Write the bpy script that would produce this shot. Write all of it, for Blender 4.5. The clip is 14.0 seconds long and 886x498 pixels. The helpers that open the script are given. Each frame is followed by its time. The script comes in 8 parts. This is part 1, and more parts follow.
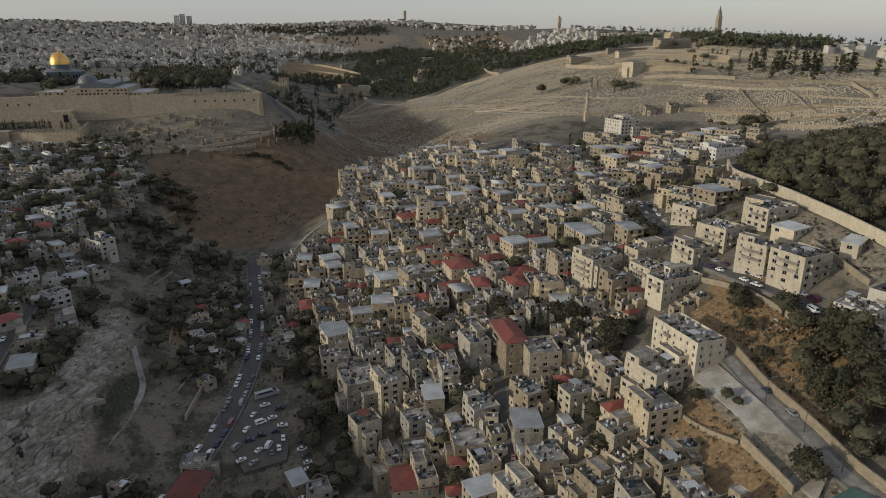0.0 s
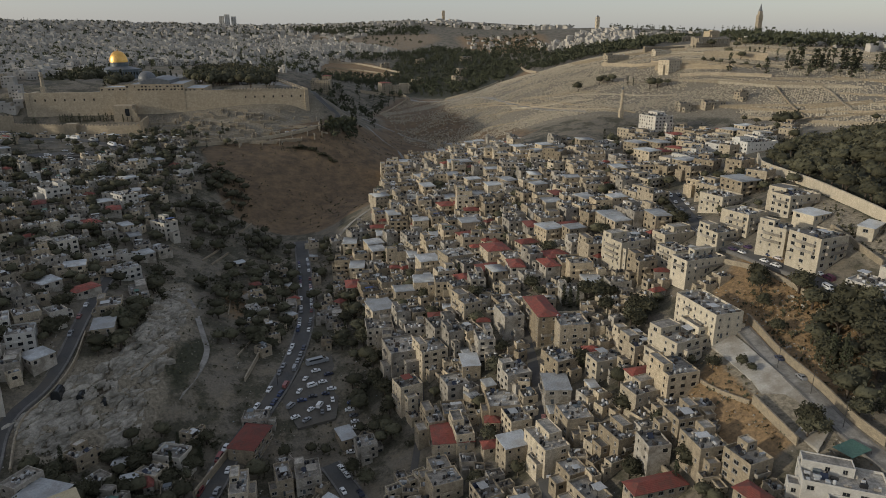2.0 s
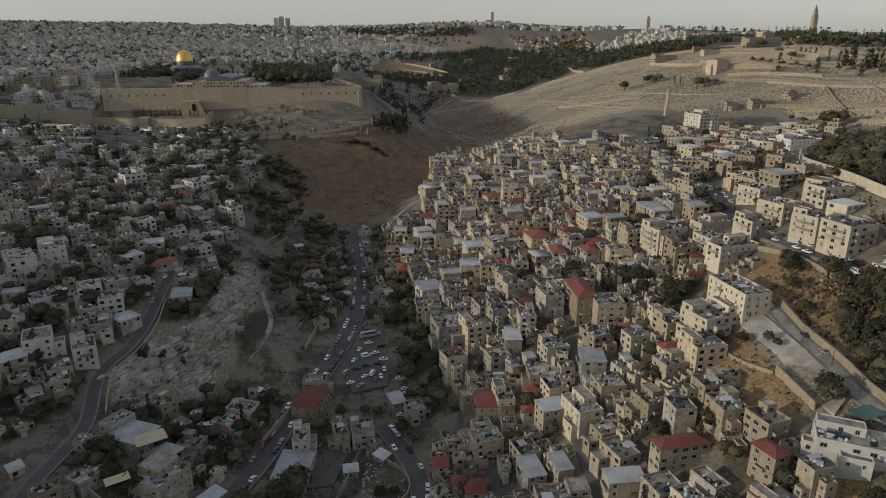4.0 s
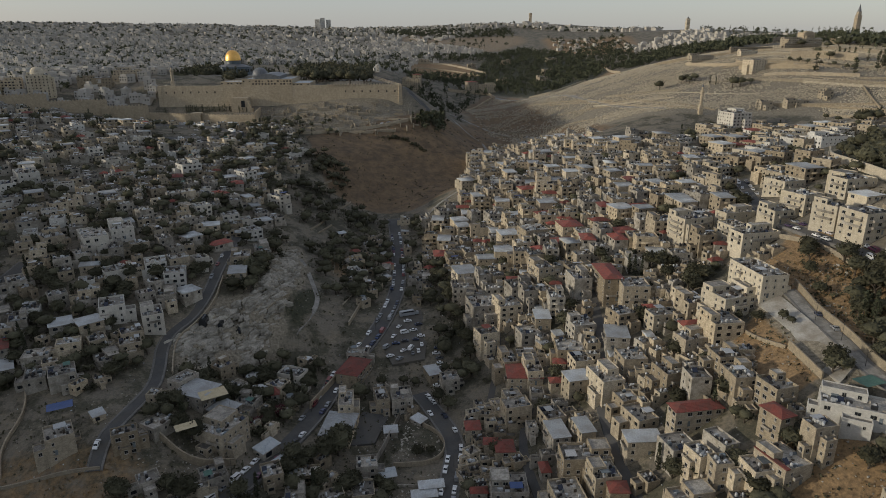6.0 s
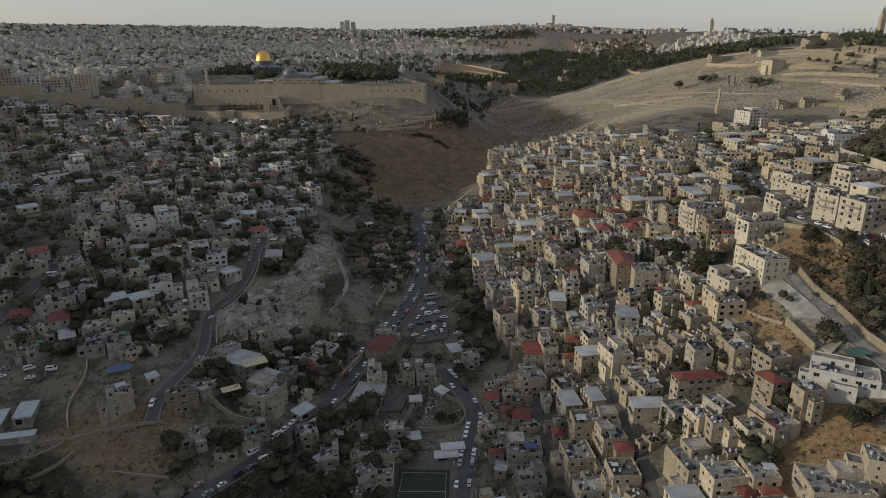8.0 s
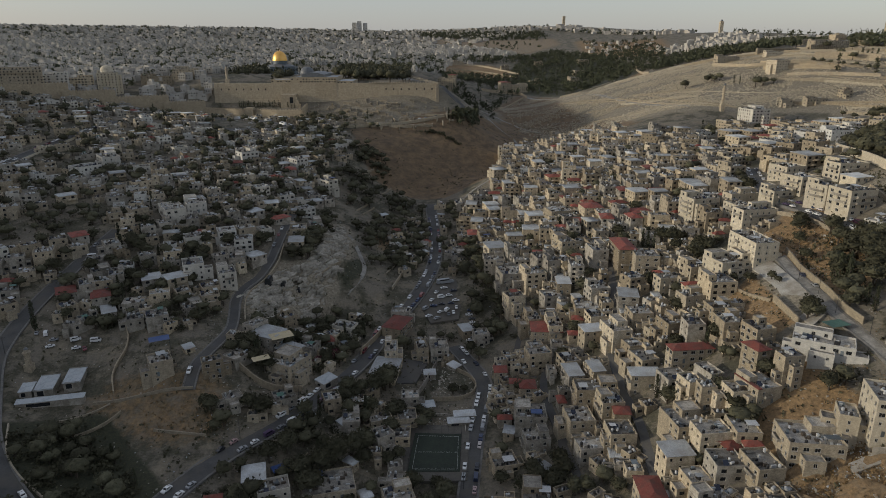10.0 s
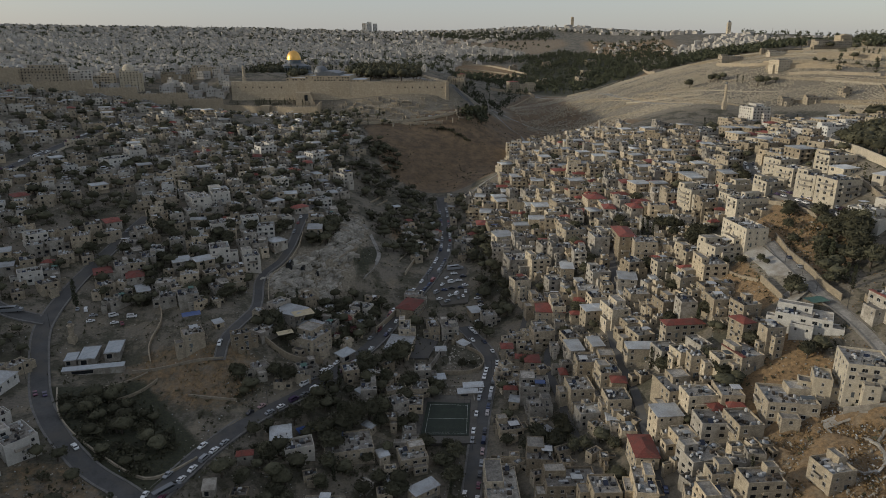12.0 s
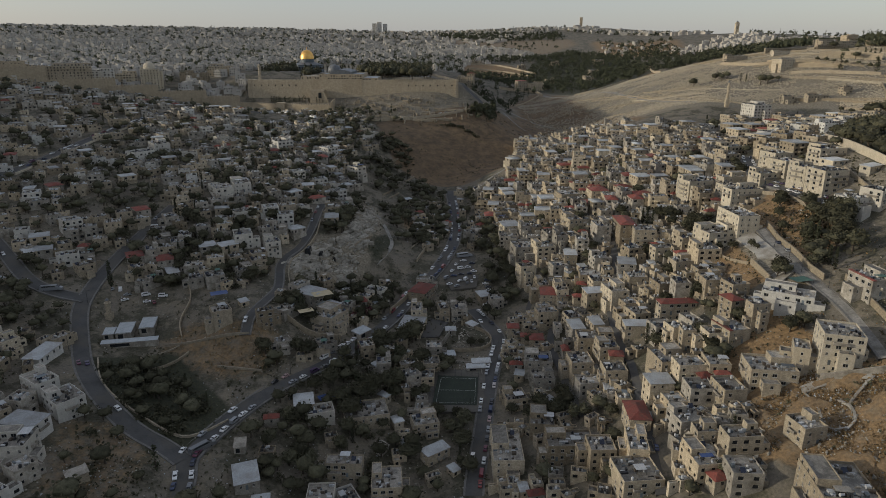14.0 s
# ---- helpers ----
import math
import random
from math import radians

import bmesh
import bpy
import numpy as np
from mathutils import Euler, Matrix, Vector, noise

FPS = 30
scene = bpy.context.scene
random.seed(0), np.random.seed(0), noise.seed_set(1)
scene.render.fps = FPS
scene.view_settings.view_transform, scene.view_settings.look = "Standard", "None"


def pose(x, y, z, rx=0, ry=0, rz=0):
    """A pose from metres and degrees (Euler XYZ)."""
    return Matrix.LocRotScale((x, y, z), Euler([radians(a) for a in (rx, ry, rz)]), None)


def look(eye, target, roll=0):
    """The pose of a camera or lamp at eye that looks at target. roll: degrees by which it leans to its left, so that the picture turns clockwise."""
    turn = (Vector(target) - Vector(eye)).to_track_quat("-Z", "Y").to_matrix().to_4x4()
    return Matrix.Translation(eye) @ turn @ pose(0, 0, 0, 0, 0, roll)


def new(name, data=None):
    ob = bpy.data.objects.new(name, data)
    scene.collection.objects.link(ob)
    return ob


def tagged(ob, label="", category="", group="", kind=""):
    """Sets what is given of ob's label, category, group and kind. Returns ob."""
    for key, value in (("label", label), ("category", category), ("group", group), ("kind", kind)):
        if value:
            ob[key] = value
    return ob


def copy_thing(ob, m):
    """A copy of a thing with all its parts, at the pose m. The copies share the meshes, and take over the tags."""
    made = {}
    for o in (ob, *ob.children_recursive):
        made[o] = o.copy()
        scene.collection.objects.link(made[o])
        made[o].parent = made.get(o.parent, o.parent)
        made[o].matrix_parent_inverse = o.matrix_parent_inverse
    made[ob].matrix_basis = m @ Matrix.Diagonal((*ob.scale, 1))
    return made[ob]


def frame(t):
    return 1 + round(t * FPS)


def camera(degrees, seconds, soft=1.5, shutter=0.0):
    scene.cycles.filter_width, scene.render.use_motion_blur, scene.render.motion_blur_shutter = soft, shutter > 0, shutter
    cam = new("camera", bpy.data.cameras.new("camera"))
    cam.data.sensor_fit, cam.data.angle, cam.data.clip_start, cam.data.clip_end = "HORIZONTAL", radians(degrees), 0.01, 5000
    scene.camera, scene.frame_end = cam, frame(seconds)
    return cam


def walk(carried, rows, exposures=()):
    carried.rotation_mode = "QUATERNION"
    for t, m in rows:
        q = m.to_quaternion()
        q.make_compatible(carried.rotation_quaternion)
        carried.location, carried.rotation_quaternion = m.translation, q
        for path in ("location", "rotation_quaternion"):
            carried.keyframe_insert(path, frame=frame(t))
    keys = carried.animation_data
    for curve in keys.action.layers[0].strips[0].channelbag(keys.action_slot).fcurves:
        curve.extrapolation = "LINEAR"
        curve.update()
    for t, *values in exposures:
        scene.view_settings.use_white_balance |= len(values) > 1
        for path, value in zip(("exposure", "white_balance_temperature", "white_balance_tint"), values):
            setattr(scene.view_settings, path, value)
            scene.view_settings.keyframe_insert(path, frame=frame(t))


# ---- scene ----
cam = camera(68.70, 14.0, soft=0.9)
PATH = [
    (0, (142.18, -699.49, 194.30), (166.417, -607.524, 163.395), 0.04),
    (0.5, (139.95, -705.45, 193.81), (163.998, -613.443, 162.892), 0.05),
    (1, (137.58, -711.70, 193.45), (160.640, -619.443, 162.519), 0.06),
    (1.5, (135.56, -717.42, 193.12), (156.800, -624.715, 162.219), 0.01),
    (2, (134.08, -723.48, 192.82), (153.195, -630.317, 161.910), -0.05),
    (2.5, (132.30, -729.36, 192.28), (149.468, -635.801, 161.429), -0.02),
    (3, (130.80, -735.54, 191.80), (146.225, -641.656, 161.017), -0.05),
    (5.5, (124.66, -766.06, 189.65), (133.285, -671.238, 159.093), -0.02),
    (6, (124.13, -772.09, 189.12), (131.415, -677.131, 158.638), -0.05),
    (6.5, (123.50, -778.15, 188.83), (129.637, -683.092, 158.396), -0.04),
    (7, (122.64, -784.48, 188.56), (127.873, -689.335, 158.210), -0.06),
    (7.5, (122.21, -790.79, 188.30), (126.735, -695.597, 158.021), -0.10),
    (8, (121.51, -796.98, 187.86), (125.578, -701.742, 157.657), -0.06),
    (10.5, (118.07, -828.31, 186.13), (120.376, -732.949, 156.103), 0.00),
    (11, (117.52, -834.70, 185.79), (119.545, -739.328, 155.796), 0.04),
    (11.5, (117.05, -840.95, 185.32), (118.774, -745.554, 155.383), 0.04),
    (12, (116.37, -847.13, 185.15), (117.782, -751.727, 155.212), 0.05),
    (12.5, (115.79, -852.95, 184.88), (116.871, -757.532, 154.964), 0.06),
    (13, (115.31, -859.49, 184.48), (116.036, -764.069, 154.571), 0.06),
    (13.5, (115.16, -865.17, 184.16), (115.571, -769.745, 154.265), 0.07),
    (14, (114.79, -871.74, 183.90), (114.949, -776.308, 154.003), 0.09),
]
walk(cam, [(t, look(eye, target, roll)) for t, eye, target, roll in PATH])

# ---- light: a low western sun in thin haze ----
SUN_AZIMUTH, SUN_HEIGHT = 263.0, 12.5
world = bpy.data.worlds.new("sky")
scene.world = world
world.use_nodes = True
wn, wl = world.node_tree.nodes, world.node_tree.links
sky = wn.new("ShaderNodeTexSky")
sky.sky_type, sky.sun_disc = "NISHITA", False
sky.sun_elevation, sky.sun_rotation = radians(SUN_HEIGHT), radians(SUN_AZIMUTH)
sky.air_density, sky.dust_density, sky.ozone_density = 1.0, 1.2, 1.0
veil = wn.new("ShaderNodeMix")
veil.data_type = "RGBA"
veil.inputs[0].default_value = 0.70
wl.new(sky.outputs[0], veil.inputs[6])
veil.inputs[7].default_value = (2.02, 2.12, 2.42, 1)  # thin even haze
wl.new(veil.outputs[2], wn["Background"].inputs[0])
wn["Background"].inputs[1].default_value = 0.187
sun = new("sun", bpy.data.lights.new("sun", "SUN"))
sun.data.energy, sun.data.angle, sun.data.color = 2.25, radians(1.6), (1.0, 0.92, 0.765)
_a, _e = radians(SUN_AZIMUTH), radians(SUN_HEIGHT)
_to = Vector((math.sin(_a) * math.cos(_e), math.cos(_a) * math.cos(_e), math.sin(_e)))
sun.matrix_world = look(_to * 1000, (0, 0, 0))

# ---- the plan: x, y, width, depth, turn, height and kind of roof (flat, red tile, red edge, sheet) ----
HILL_HOUSES = [(449.2, -290.8, 12.2, 15, 4, 7.2, 0), (478.9, -275.5, 18, 15, 5, 7.2, 0), (450.3, -165.9, 19.3, 24, 9, 17.6, 0), (455.7, -301.5, 26, 15, 3, 7.2, 0), (442.2, -280.4, 18, 15, 12, 7.2, 0), (407.7, -297.9, 25.8, 16.3, 19, 6.4, 0), (456.3, -193.6, 14.9, 15, 3, 6, 1), (383.5, -203.3, 26, 19.1, 22, 4, 0)]
EAST_HOUSES = [(329.5, -541, 12, 13, 20, 9.0, 0), (341, -543, 11, 13, 18, 8.0, 0), (352, -549, 12, 12, 14, 8.0, 0), (361, -457, 17, 14, 20, 6.0, 0), (352, -482, 12, 10, 16, 4.0, 3), (358, -508, 14, 6, 30, 3.2, 3), (333.7, -507.8, 15.3, 15, 10, 11.2, 0), (328.7, -490.4, 8.7, 12.6, 21, 11.2, 0), (333.5, -461.2, 13.4, 15, 17, 8.8, 0), (346.6, -423.7, 15.2, 15, 15, 7.2, 0), (320.0, -462.6, 12.6, 13.0, 9, 7.2, 0), (415.4, -283.8, 18.8, 13.3, 56, 8.8, 0), (386.0, -301.4, 26, 15, 25, 5, 0), (454.6, -252.7, 24.1, 15, -6, 8.8, 0), (287.4, -436.0, 18, 15, 13, 12.0, 0), (351.4, -338.8, 18, 15, 21, 7.2, 0), (357.5, -463.9, 18, 11.4, 8, 7.2, 0), (310.1, -441.1, 18, 9.6, 9, 6, 0), (300.9, -458.3, 10.1, 13.8, 9, 7.2, 0), (301.3, -477.3, 21.0, 10.2, 9, 8.0, 0)]
SLOPE_HOUSES = [(268.3, -519.5, 16.3, 15.2, 14, 10.0, 0), (283.0, -514.8, 12.2, 24, 5, 11.2, 0), (246.5, -533.7, 11.5, 9.1, 11, 7.2, 0), (250.9, -524.4, 9.8, 6, 4, 7, 1), (245.1, -507.2, 13.1, 8.5, 7, 6.4, 0), (249.6, -556.0, 9.4, 9.1, 3, 8.0, 0), (247.7, -570.7, 9.5, 11.4, 1, 8.8, 0), (254.0, -583.0, 8.9, 10.1, 11, 7.2, 0), (270.5, -600, 21, 11, -32, 4.8, 0), (232.5, -546.0, 8.6, 11.4, 11, 6.4, 0), (230.7, -574.2, 18.3, 6.3, 5, 8.0, 1), (231.3, -592.3, 6, 10.5, 16, 6.4, 0), (222.8, -595.7, 6.6, 8.5, 14, 9.6, 0), (225.9, -603.1, 6, 6, 0, 9.6, 0)]
SOUTH_HOUSES = [(247.0, -595.9, 6, 8.7, 16, 9.6, 1), (254.2, -606.6, 8.3, 6.1, 8, 10.4, 0), (242.5, -608.7, 10.8, 12.5, 15, 6, 2), (235.1, -608.7, 8.3, 8.8, 5, 7.2, 0), (215.5, -611.1, 13.2, 14.9, 8, 7.2, 0), (246.5, -637.0, 17.9, 14.3, -8, 6, 0), (271.5, -638.5, 14.5, 15.0, -17, 13.0, 0), (259.4, -635.0, 6.1, 9.4, -24, 8.8, 0), (299.8, -609.7, 11.0, 15, 5, 6.4, 2), (242.1, -674.1, 9.2, 9.6, 12, 6, 0), (236.1, -704.1, 16.6, 18.7, -7, 9.6, 0), (229.0, -641.8, 9.3, 12.0, 5, 6.4, 0), (212.3, -662.5, 7.9, 6.6, 1, 7.2, 0)]
VILLAGE_HOUSES = [(182.8, -582.9, 10.9, 12.5, 4, 7.2, 0), (192.8, -569.9, 18.4, 10.7, -2, 8.0, 0), (195.7, -581.8, 9.6, 10.2, 5, 8.0, 0), (187.1, -550.2, 7.3, 12.0, 6, 7.2, 3), (196.9, -553.5, 6, 10.4, 7, 6.4, 3), (212.5, -573.4, 12.9, 7.2, -2, 6.4, 3), (198.4, -590.1, 6.5, 6, -6, 6.4, 1), (194.7, -601.0, 10.2, 10.7, 1, 7.2, 0), (164.5, -569.3, 13.8, 12.0, -4, 7, 0), (164.5, -585.2, 10.6, 9.1, 5, 6.4, 0), (166.5, -547.2, 7.4, 8.3, -2, 6, 1), (155.7, -528.6, 6.3, 6.8, 0, 6, 1), (182.8, -503.5, 16.2, 14.1, -5, 6.4, 1), (233.9, -461.8, 9.8, 24.0, -2, 12.0, 1)]
CORE_HOUSES = [(223.8, -508.8, 10.1, 12.5, -11, 7, 3), (224.2, -526.8, 10.5, 11.6, 2, 6.4, 0), (211.2, -533.6, 10.1, 15, 11, 8.8, 0), (242.5, -476.4, 13.3, 15.0, -6, 9.6, 0), (221.1, -453.9, 9.6, 15.1, 4, 9.6, 0), (198.0, -471.0, 7.9, 11.2, -4, 7, 3), (170.1, -467.9, 10.7, 9.6, 16, 11.2, 0), (171.0, -444.3, 15.0, 17.7, 8, 10.4, 0), (165.9, -399.6, 12.9, 14.3, 12, 8.8, 3), (205.9, -431.1, 10.0, 15, 14, 9.6, 0), (233.9, -384.1, 13.2, 15, 4, 7.2, 1), (213.5, -374.5, 16.8, 15, 12, 8.8, 0), (326.2, -233.2, 18, 15, 52, 9.6, 0), (186.7, -503.4, 7.4, 15, 0, 7.2, 0)]
SPUR_HOUSES = [(34.3, -406.3, 10.9, 13.2, 10, 5, 0), (36.8, -427.1, 9.4, 12.7, 8, 6, 3), (38.4, -518.9, 12.8, 14.1, 65, 6.4, 3), (52.1, -538.5, 15.9, 15, 62, 6.4, 0), (97.4, -520.8, 18.8, 13.3, 80, 4, 3), (101.8, -477.5, 18, 11.4, 69, 6, 1), (103.3, -463.3, 7.2, 11.0, 83, 4, 0), (99.5, -505.0, 6.8, 14.3, 2, 7, 0), (115.6, -499.4, 6, 11.8, 11, 6.4, 0), (125.1, -499.6, 9.8, 11.7, 5, 7, 0), (-3.0, -552.2, 9.6, 10.8, 30, 7.2, 0), (20.2, -551.5, 9.2, 6.0, 24, 7, 0), (-18.2, -514.7, 10.4, 11.4, 27, 6, 0), (41.7, -382.7, 8.8, 20.8, 17, 5, 0)]
WEST_HOUSES = [(-47.2, -405.0, 12.7, 24, 32, 7.2, 0), (-37.0, -391.2, 12.3, 18.6, 27, 6.4, 0), (-38.6, -246.1, 15.3, 15, 37, 8.8, 0), (-135.6, -297.0, 13.1, 24, 36, 6.4, 0), (-59.3, -620.9, 9.2, 15, 56, 7.2, 0), (-43.8, -630.7, 11.6, 15, 51, 7, 0), (-49.5, -648.1, 10.0, 14.9, 80, 6.4, 3), (-47.4, -660.6, 12.1, 15, 98, 6.4, 0), (-74.9, -592.2, 18, 8.1, 88, 4, 3), (36.7, -283.1, 10.1, 15, 46, 8.8, 0), (6.4, -250.9, 11.3, 15, 42, 7.2, 0), (-137.8, -329.8, 17.4, 15, 55, 7, 0), (4.6, -470.0, 9.5, 13.7, 24, 7.2, 0), (-14.2, -468.5, 11.2, 14.0, 22, 7, 0)]
LOW_HOUSES = [(78.8, -602.7, 20.8, 15.1, 13, 4, 0), (106.7, -605.4, 11.9, 10.2, 16, 5, 0), (73.6, -636.8, 15.6, 6.7, -2, 6, 0), (111.9, -623.7, 12.0, 6, 36, 5, 3), (143.0, -627.9, 13.0, 24, 0, 6.4, 0), (168.1, -637.2, 19.6, 12.0, 1, 6.4, 0), (186.3, -669.1, 15.1, 15, 6, 6.4, 0), (190.6, -653.7, 7.5, 15.5, -8, 6.4, 0), (91.9, -642.8, 12.6, 14.7, 5, 6, 0), (195.2, -636.8, 8.4, 14.5, -3, 7, 1), (36.8, -652.4, 9.5, 13.3, 21, 4, 3), (50.3, -603.9, 8.9, 10.3, 14, 4, 3)]
ROADS = {"valley_road": (8, [(123, -250), (126, -327), (126, -373), (123, -403), (116, -432), (108, -451), (94, -476), (88, -503), (79, -528), (68, -552), (56, -572), (33, -596), (22, -614), (16, -632), (11, -647), (15, -659), (16, -667)]),
         "west_road": (7, [(11, -649), (1, -643), (-13, -637), (-27, -626), (-41, -613), (-56, -594), (-71, -568), (-82, -546), (-85, -531), (-86, -512), (-85, -496), (-83, -479), (-79, -451), (-74, -426)]),
         "fork_road": (7, [(-84, -535), (-99, -535), (-119, -528), (-143, -505), (-164, -486)]),
         "spur_road": (4.2, [(22, -362), (25, -408), (25, -439), (20, -458), (13, -471), (12, -483), (15, -496), (18, -512), (17, -523), (14, -538), (11, -548), (12, -562)]),
         "south_road": (7, [(134, -489), (140, -503), (149, -530), (144, -551), (139, -574), (132, -621), (129, -636), (128, -646)]),
         "stair_street": (4.5, [(228, -452), (224, -481), (218, -510), (209, -531), (207, -551), (205, -569), (205, -587), (205, -599), (198, -647), (195, -666), (193, -679)]),
         "lane": (3.5, [(182, -523), (175, -540), (174, -556), (175, -571), (176, -587), (175, -588), (178, -618)]),
         "alley": (3, [(178, -450), (176, -475), (170, -495), (165, -512)]),
         "upper_road": (7, [(354, -364), (335, -413), (321, -455), (322, -488), (324, -502), (327, -515), (328, -529)]),
         "east_road": (4, [(292, -524), (290, -538), (288.5, -551), (286, -569), (284, -583), (285, -593), (287, -606), (288, -620), (287, -635), (285, -648)]),
         "wall_road": (8, [(-146, -32), (-92, -64), (-45, -109), (-19, -138)]),
         "ophel_road": (8, [(30, -100), (55, -88), (75, -78), (91, -70), (109, -62), (126, -53), (145, -37), (160, -3), (167, 17), (156, 24), (144, 30), (136, 60)])}
ZONES = {"lot": [(278, -523), (287, -527), (286.5, -536), (285, -557), (281, -583), (273, -588), (272, -576), (277, -552)],
         "parking": [(114, -449), (124, -427), (138, -421), (141, -443), (138, -463), (121, -467)],
         "pitch": [(110, -590), (132, -591), (134, -568), (113, -566)],
         "rock": [(19, -471), (22, -453), (37, -437), (41, -376), (54, -350), (65, -408), (62, -449), (58, -472), (45, -485), (26, -485)],
         "crag": [(239, -641), (258, -631), (283, -652), (250, -706), (234, -681), (225, -674)],
         "brown": [(47, -111), (104, -66), (164, -3), (233, 49), (239, -13), (174, -204), (137, -226), (107, -223), (76, -213)],
         "earth": [(-22, -554), (21, -555), (32, -567), (29, -582), (6, -585), (-29, -564)],
         "slope": [(303, -502), (318, -492), (322, -515), (318, -538), (299, -567), (296, -554), (298, -531), (298, -515)],
         "thicket": [(-55, -587), (-23, -575), (11, -611), (16, -618), (5, -640), (-20, -626), (-38, -612)]}
QUARTERS = {"village": [(192, -131), (177, -255), (154, -278), (145, -321), (160, -391), (164, -439), (165, -471), (170, -495), (155, -512), (151, -538), (147, -578), (137, -622), (134, -647), (194, -681), (213, -690), (224, -683), (227, -668), (236, -643), (237, -607), (255, -605), (261, -594), (258, -565), (262, -509), (271, -483), (283, -483), (303, -498), (317, -463), (329, -398), (372, -303), (368, -186), (321, -181), (287, 23)],
            "upper": [(365, -193), (372, -303), (342, -397), (337, -446), (348, -457), (357, -483), (374, -462), (395, -389), (419, -320), (454, -298), (497, -292), (540, -233), (447, -145)],
            "spur": [(-104, -171), (-42, -169), (36, -116), (40, -215), (41, -297), (31, -368), (22, -409), (22, -445), (7, -471), (1, -492), (1, -516), (-13, -525), (-48, -501), (-71, -476), (-79, -413), (-77, -313)],
            "west": [(-283, -281), (-250, -229), (-142, -214), (-99, -332), (-57, -427), (-77, -467), (-87, -501), (-117, -488), (-122, -516), (-152, -498)],
            "lowland": [(12, -577), (32, -565), (70, -544), (108, -535), (120, -556), (107, -576), (114, -595), (130, -598), (127, -645), (30, -663), (39, -631), (30, -623), (65, -592), (67, -570)]}
WOODS = {"kidron": (0.006, [(57, -369), (73, -302), (107, -260), (121, -304), (119, -395), (107, -413), (88, -395), (74, -361)]),
         "bank": (0.010, [(143, -400), (165, -395), (165, -439), (165, -472), (170, -495), (153, -491), (143, -458)]),
         "rockfoot": (0.012, [(38, -487), (58, -472), (81, -465), (80, -488), (51, -499)]),
         "rockhead": (0.02, [(33, -441), (37, -382), (43, -330), (53, -344), (47, -438)]),
         "grove": (0.007, [(60, -560), (79, -545), (98, -550), (113, -567), (91, -576), (57, -583)]),
         "plots": (0.005, [(21, -601), (51, -572), (90, -557), (106, -581), (104, -606), (60, -629), (32, -633)]),
         "orchard": (0.011, [(-82, -486), (-49, -476), (0, -479), (12, -493), (-2, -521), (-67, -516)]),
         "hedge": (0.03, [(38, -157), (59, -149), (88, -191), (84, -221), (55, -199)]),
         "ophel": (0.006, [(-33, -57), (67, -58), (69, -94), (-11, -140)]),
         "bend": (0.012, [(139, -52), (164, 5), (194, 28), (166, -74)]),
         "pines": (0.006, [(479, -260), (511, -273), (360, -482), (379, -433), (520, -420), (520, -330), (440, -300)]),
         "ravine": (0.014, [(37, -218), (77, -230), (107, -240), (124, -280), (82, -295), (43, -300)]),
         "eastbank": (0.02, [(320, -518), (323, -539), (292, -586), (292, -574), (308, -539)]),
         "gully": (0.02, [(225, -614), (235, -613), (240, -620), (237, -627), (224, -621)]),
         "crown": (0.012, [(258, -602), (267, -605), (271, -617), (266, -621), (259, -611)]),
         "patio": (0.02, [(329, -383), (339, -389), (322, -428), (313, -419)]),
         "west": (0.0035, [(-283, -281), (-250, -229), (-142, -214), (-99, -332), (-57, -427), (-77, -467), (-87, -501), (-117, -488), (-122, -516), (-152, -498)]),
         "spur": (0.0045, [(-104, -171), (-42, -169), (36, -116), (40, -215), (41, -297), (31, -368), (22, -409), (22, -445), (7, -471), (1, -492), (1, -516), (-13, -525), (-48, -501), (-71, -476), (-79, -413), (-77, -313)]),
         "lowland": (0.0022, [(12, -577), (32, -565), (70, -544), (108, -535), (120, -556), (107, -576), (114, -595), (130, -598), (127, -645), (30, -663), (39, -631), (30, -623), (65, -592), (67, -570)]),
         "village": (0.0006, [(192, -131), (177, -255), (154, -278), (145, -321), (160, -391), (164, -439), (165, -471), (170, -495), (155, -512), (151, -538), (147, -578), (137, -622), (134, -647), (194, -681), (213, -690), (224, -683), (227, -668), (236, -643), (237, -607), (255, -605), (261, -594), (258, -565), (262, -509), (271, -483), (283, -483), (303, -498), (317, -463), (329, -398), (372, -303), (368, -186), (321, -181), (287, 23)]),
         "upper": (0.002, [(365, -193), (372, -303), (342, -397), (337, -446), (348, -457), (357, -483), (374, -462), (395, -389), (419, -320), (454, -298), (497, -292), (540, -233), (447, -145)]),
         "bowl": (0.004, [(-145, -509), (-117, -508), (-94, -521), (-110, -538), (-132, -532), (-59, -575), (-58, -588)]),
         "thick": (0.05, [(-49, -591), (-24, -580), (12, -613), (4, -638), (-19, -626), (-35, -613)]),
         "corner": (0.01, [(27, -581), (51, -572), (63, -577), (46, -604), (31, -626), (23, -608)])}
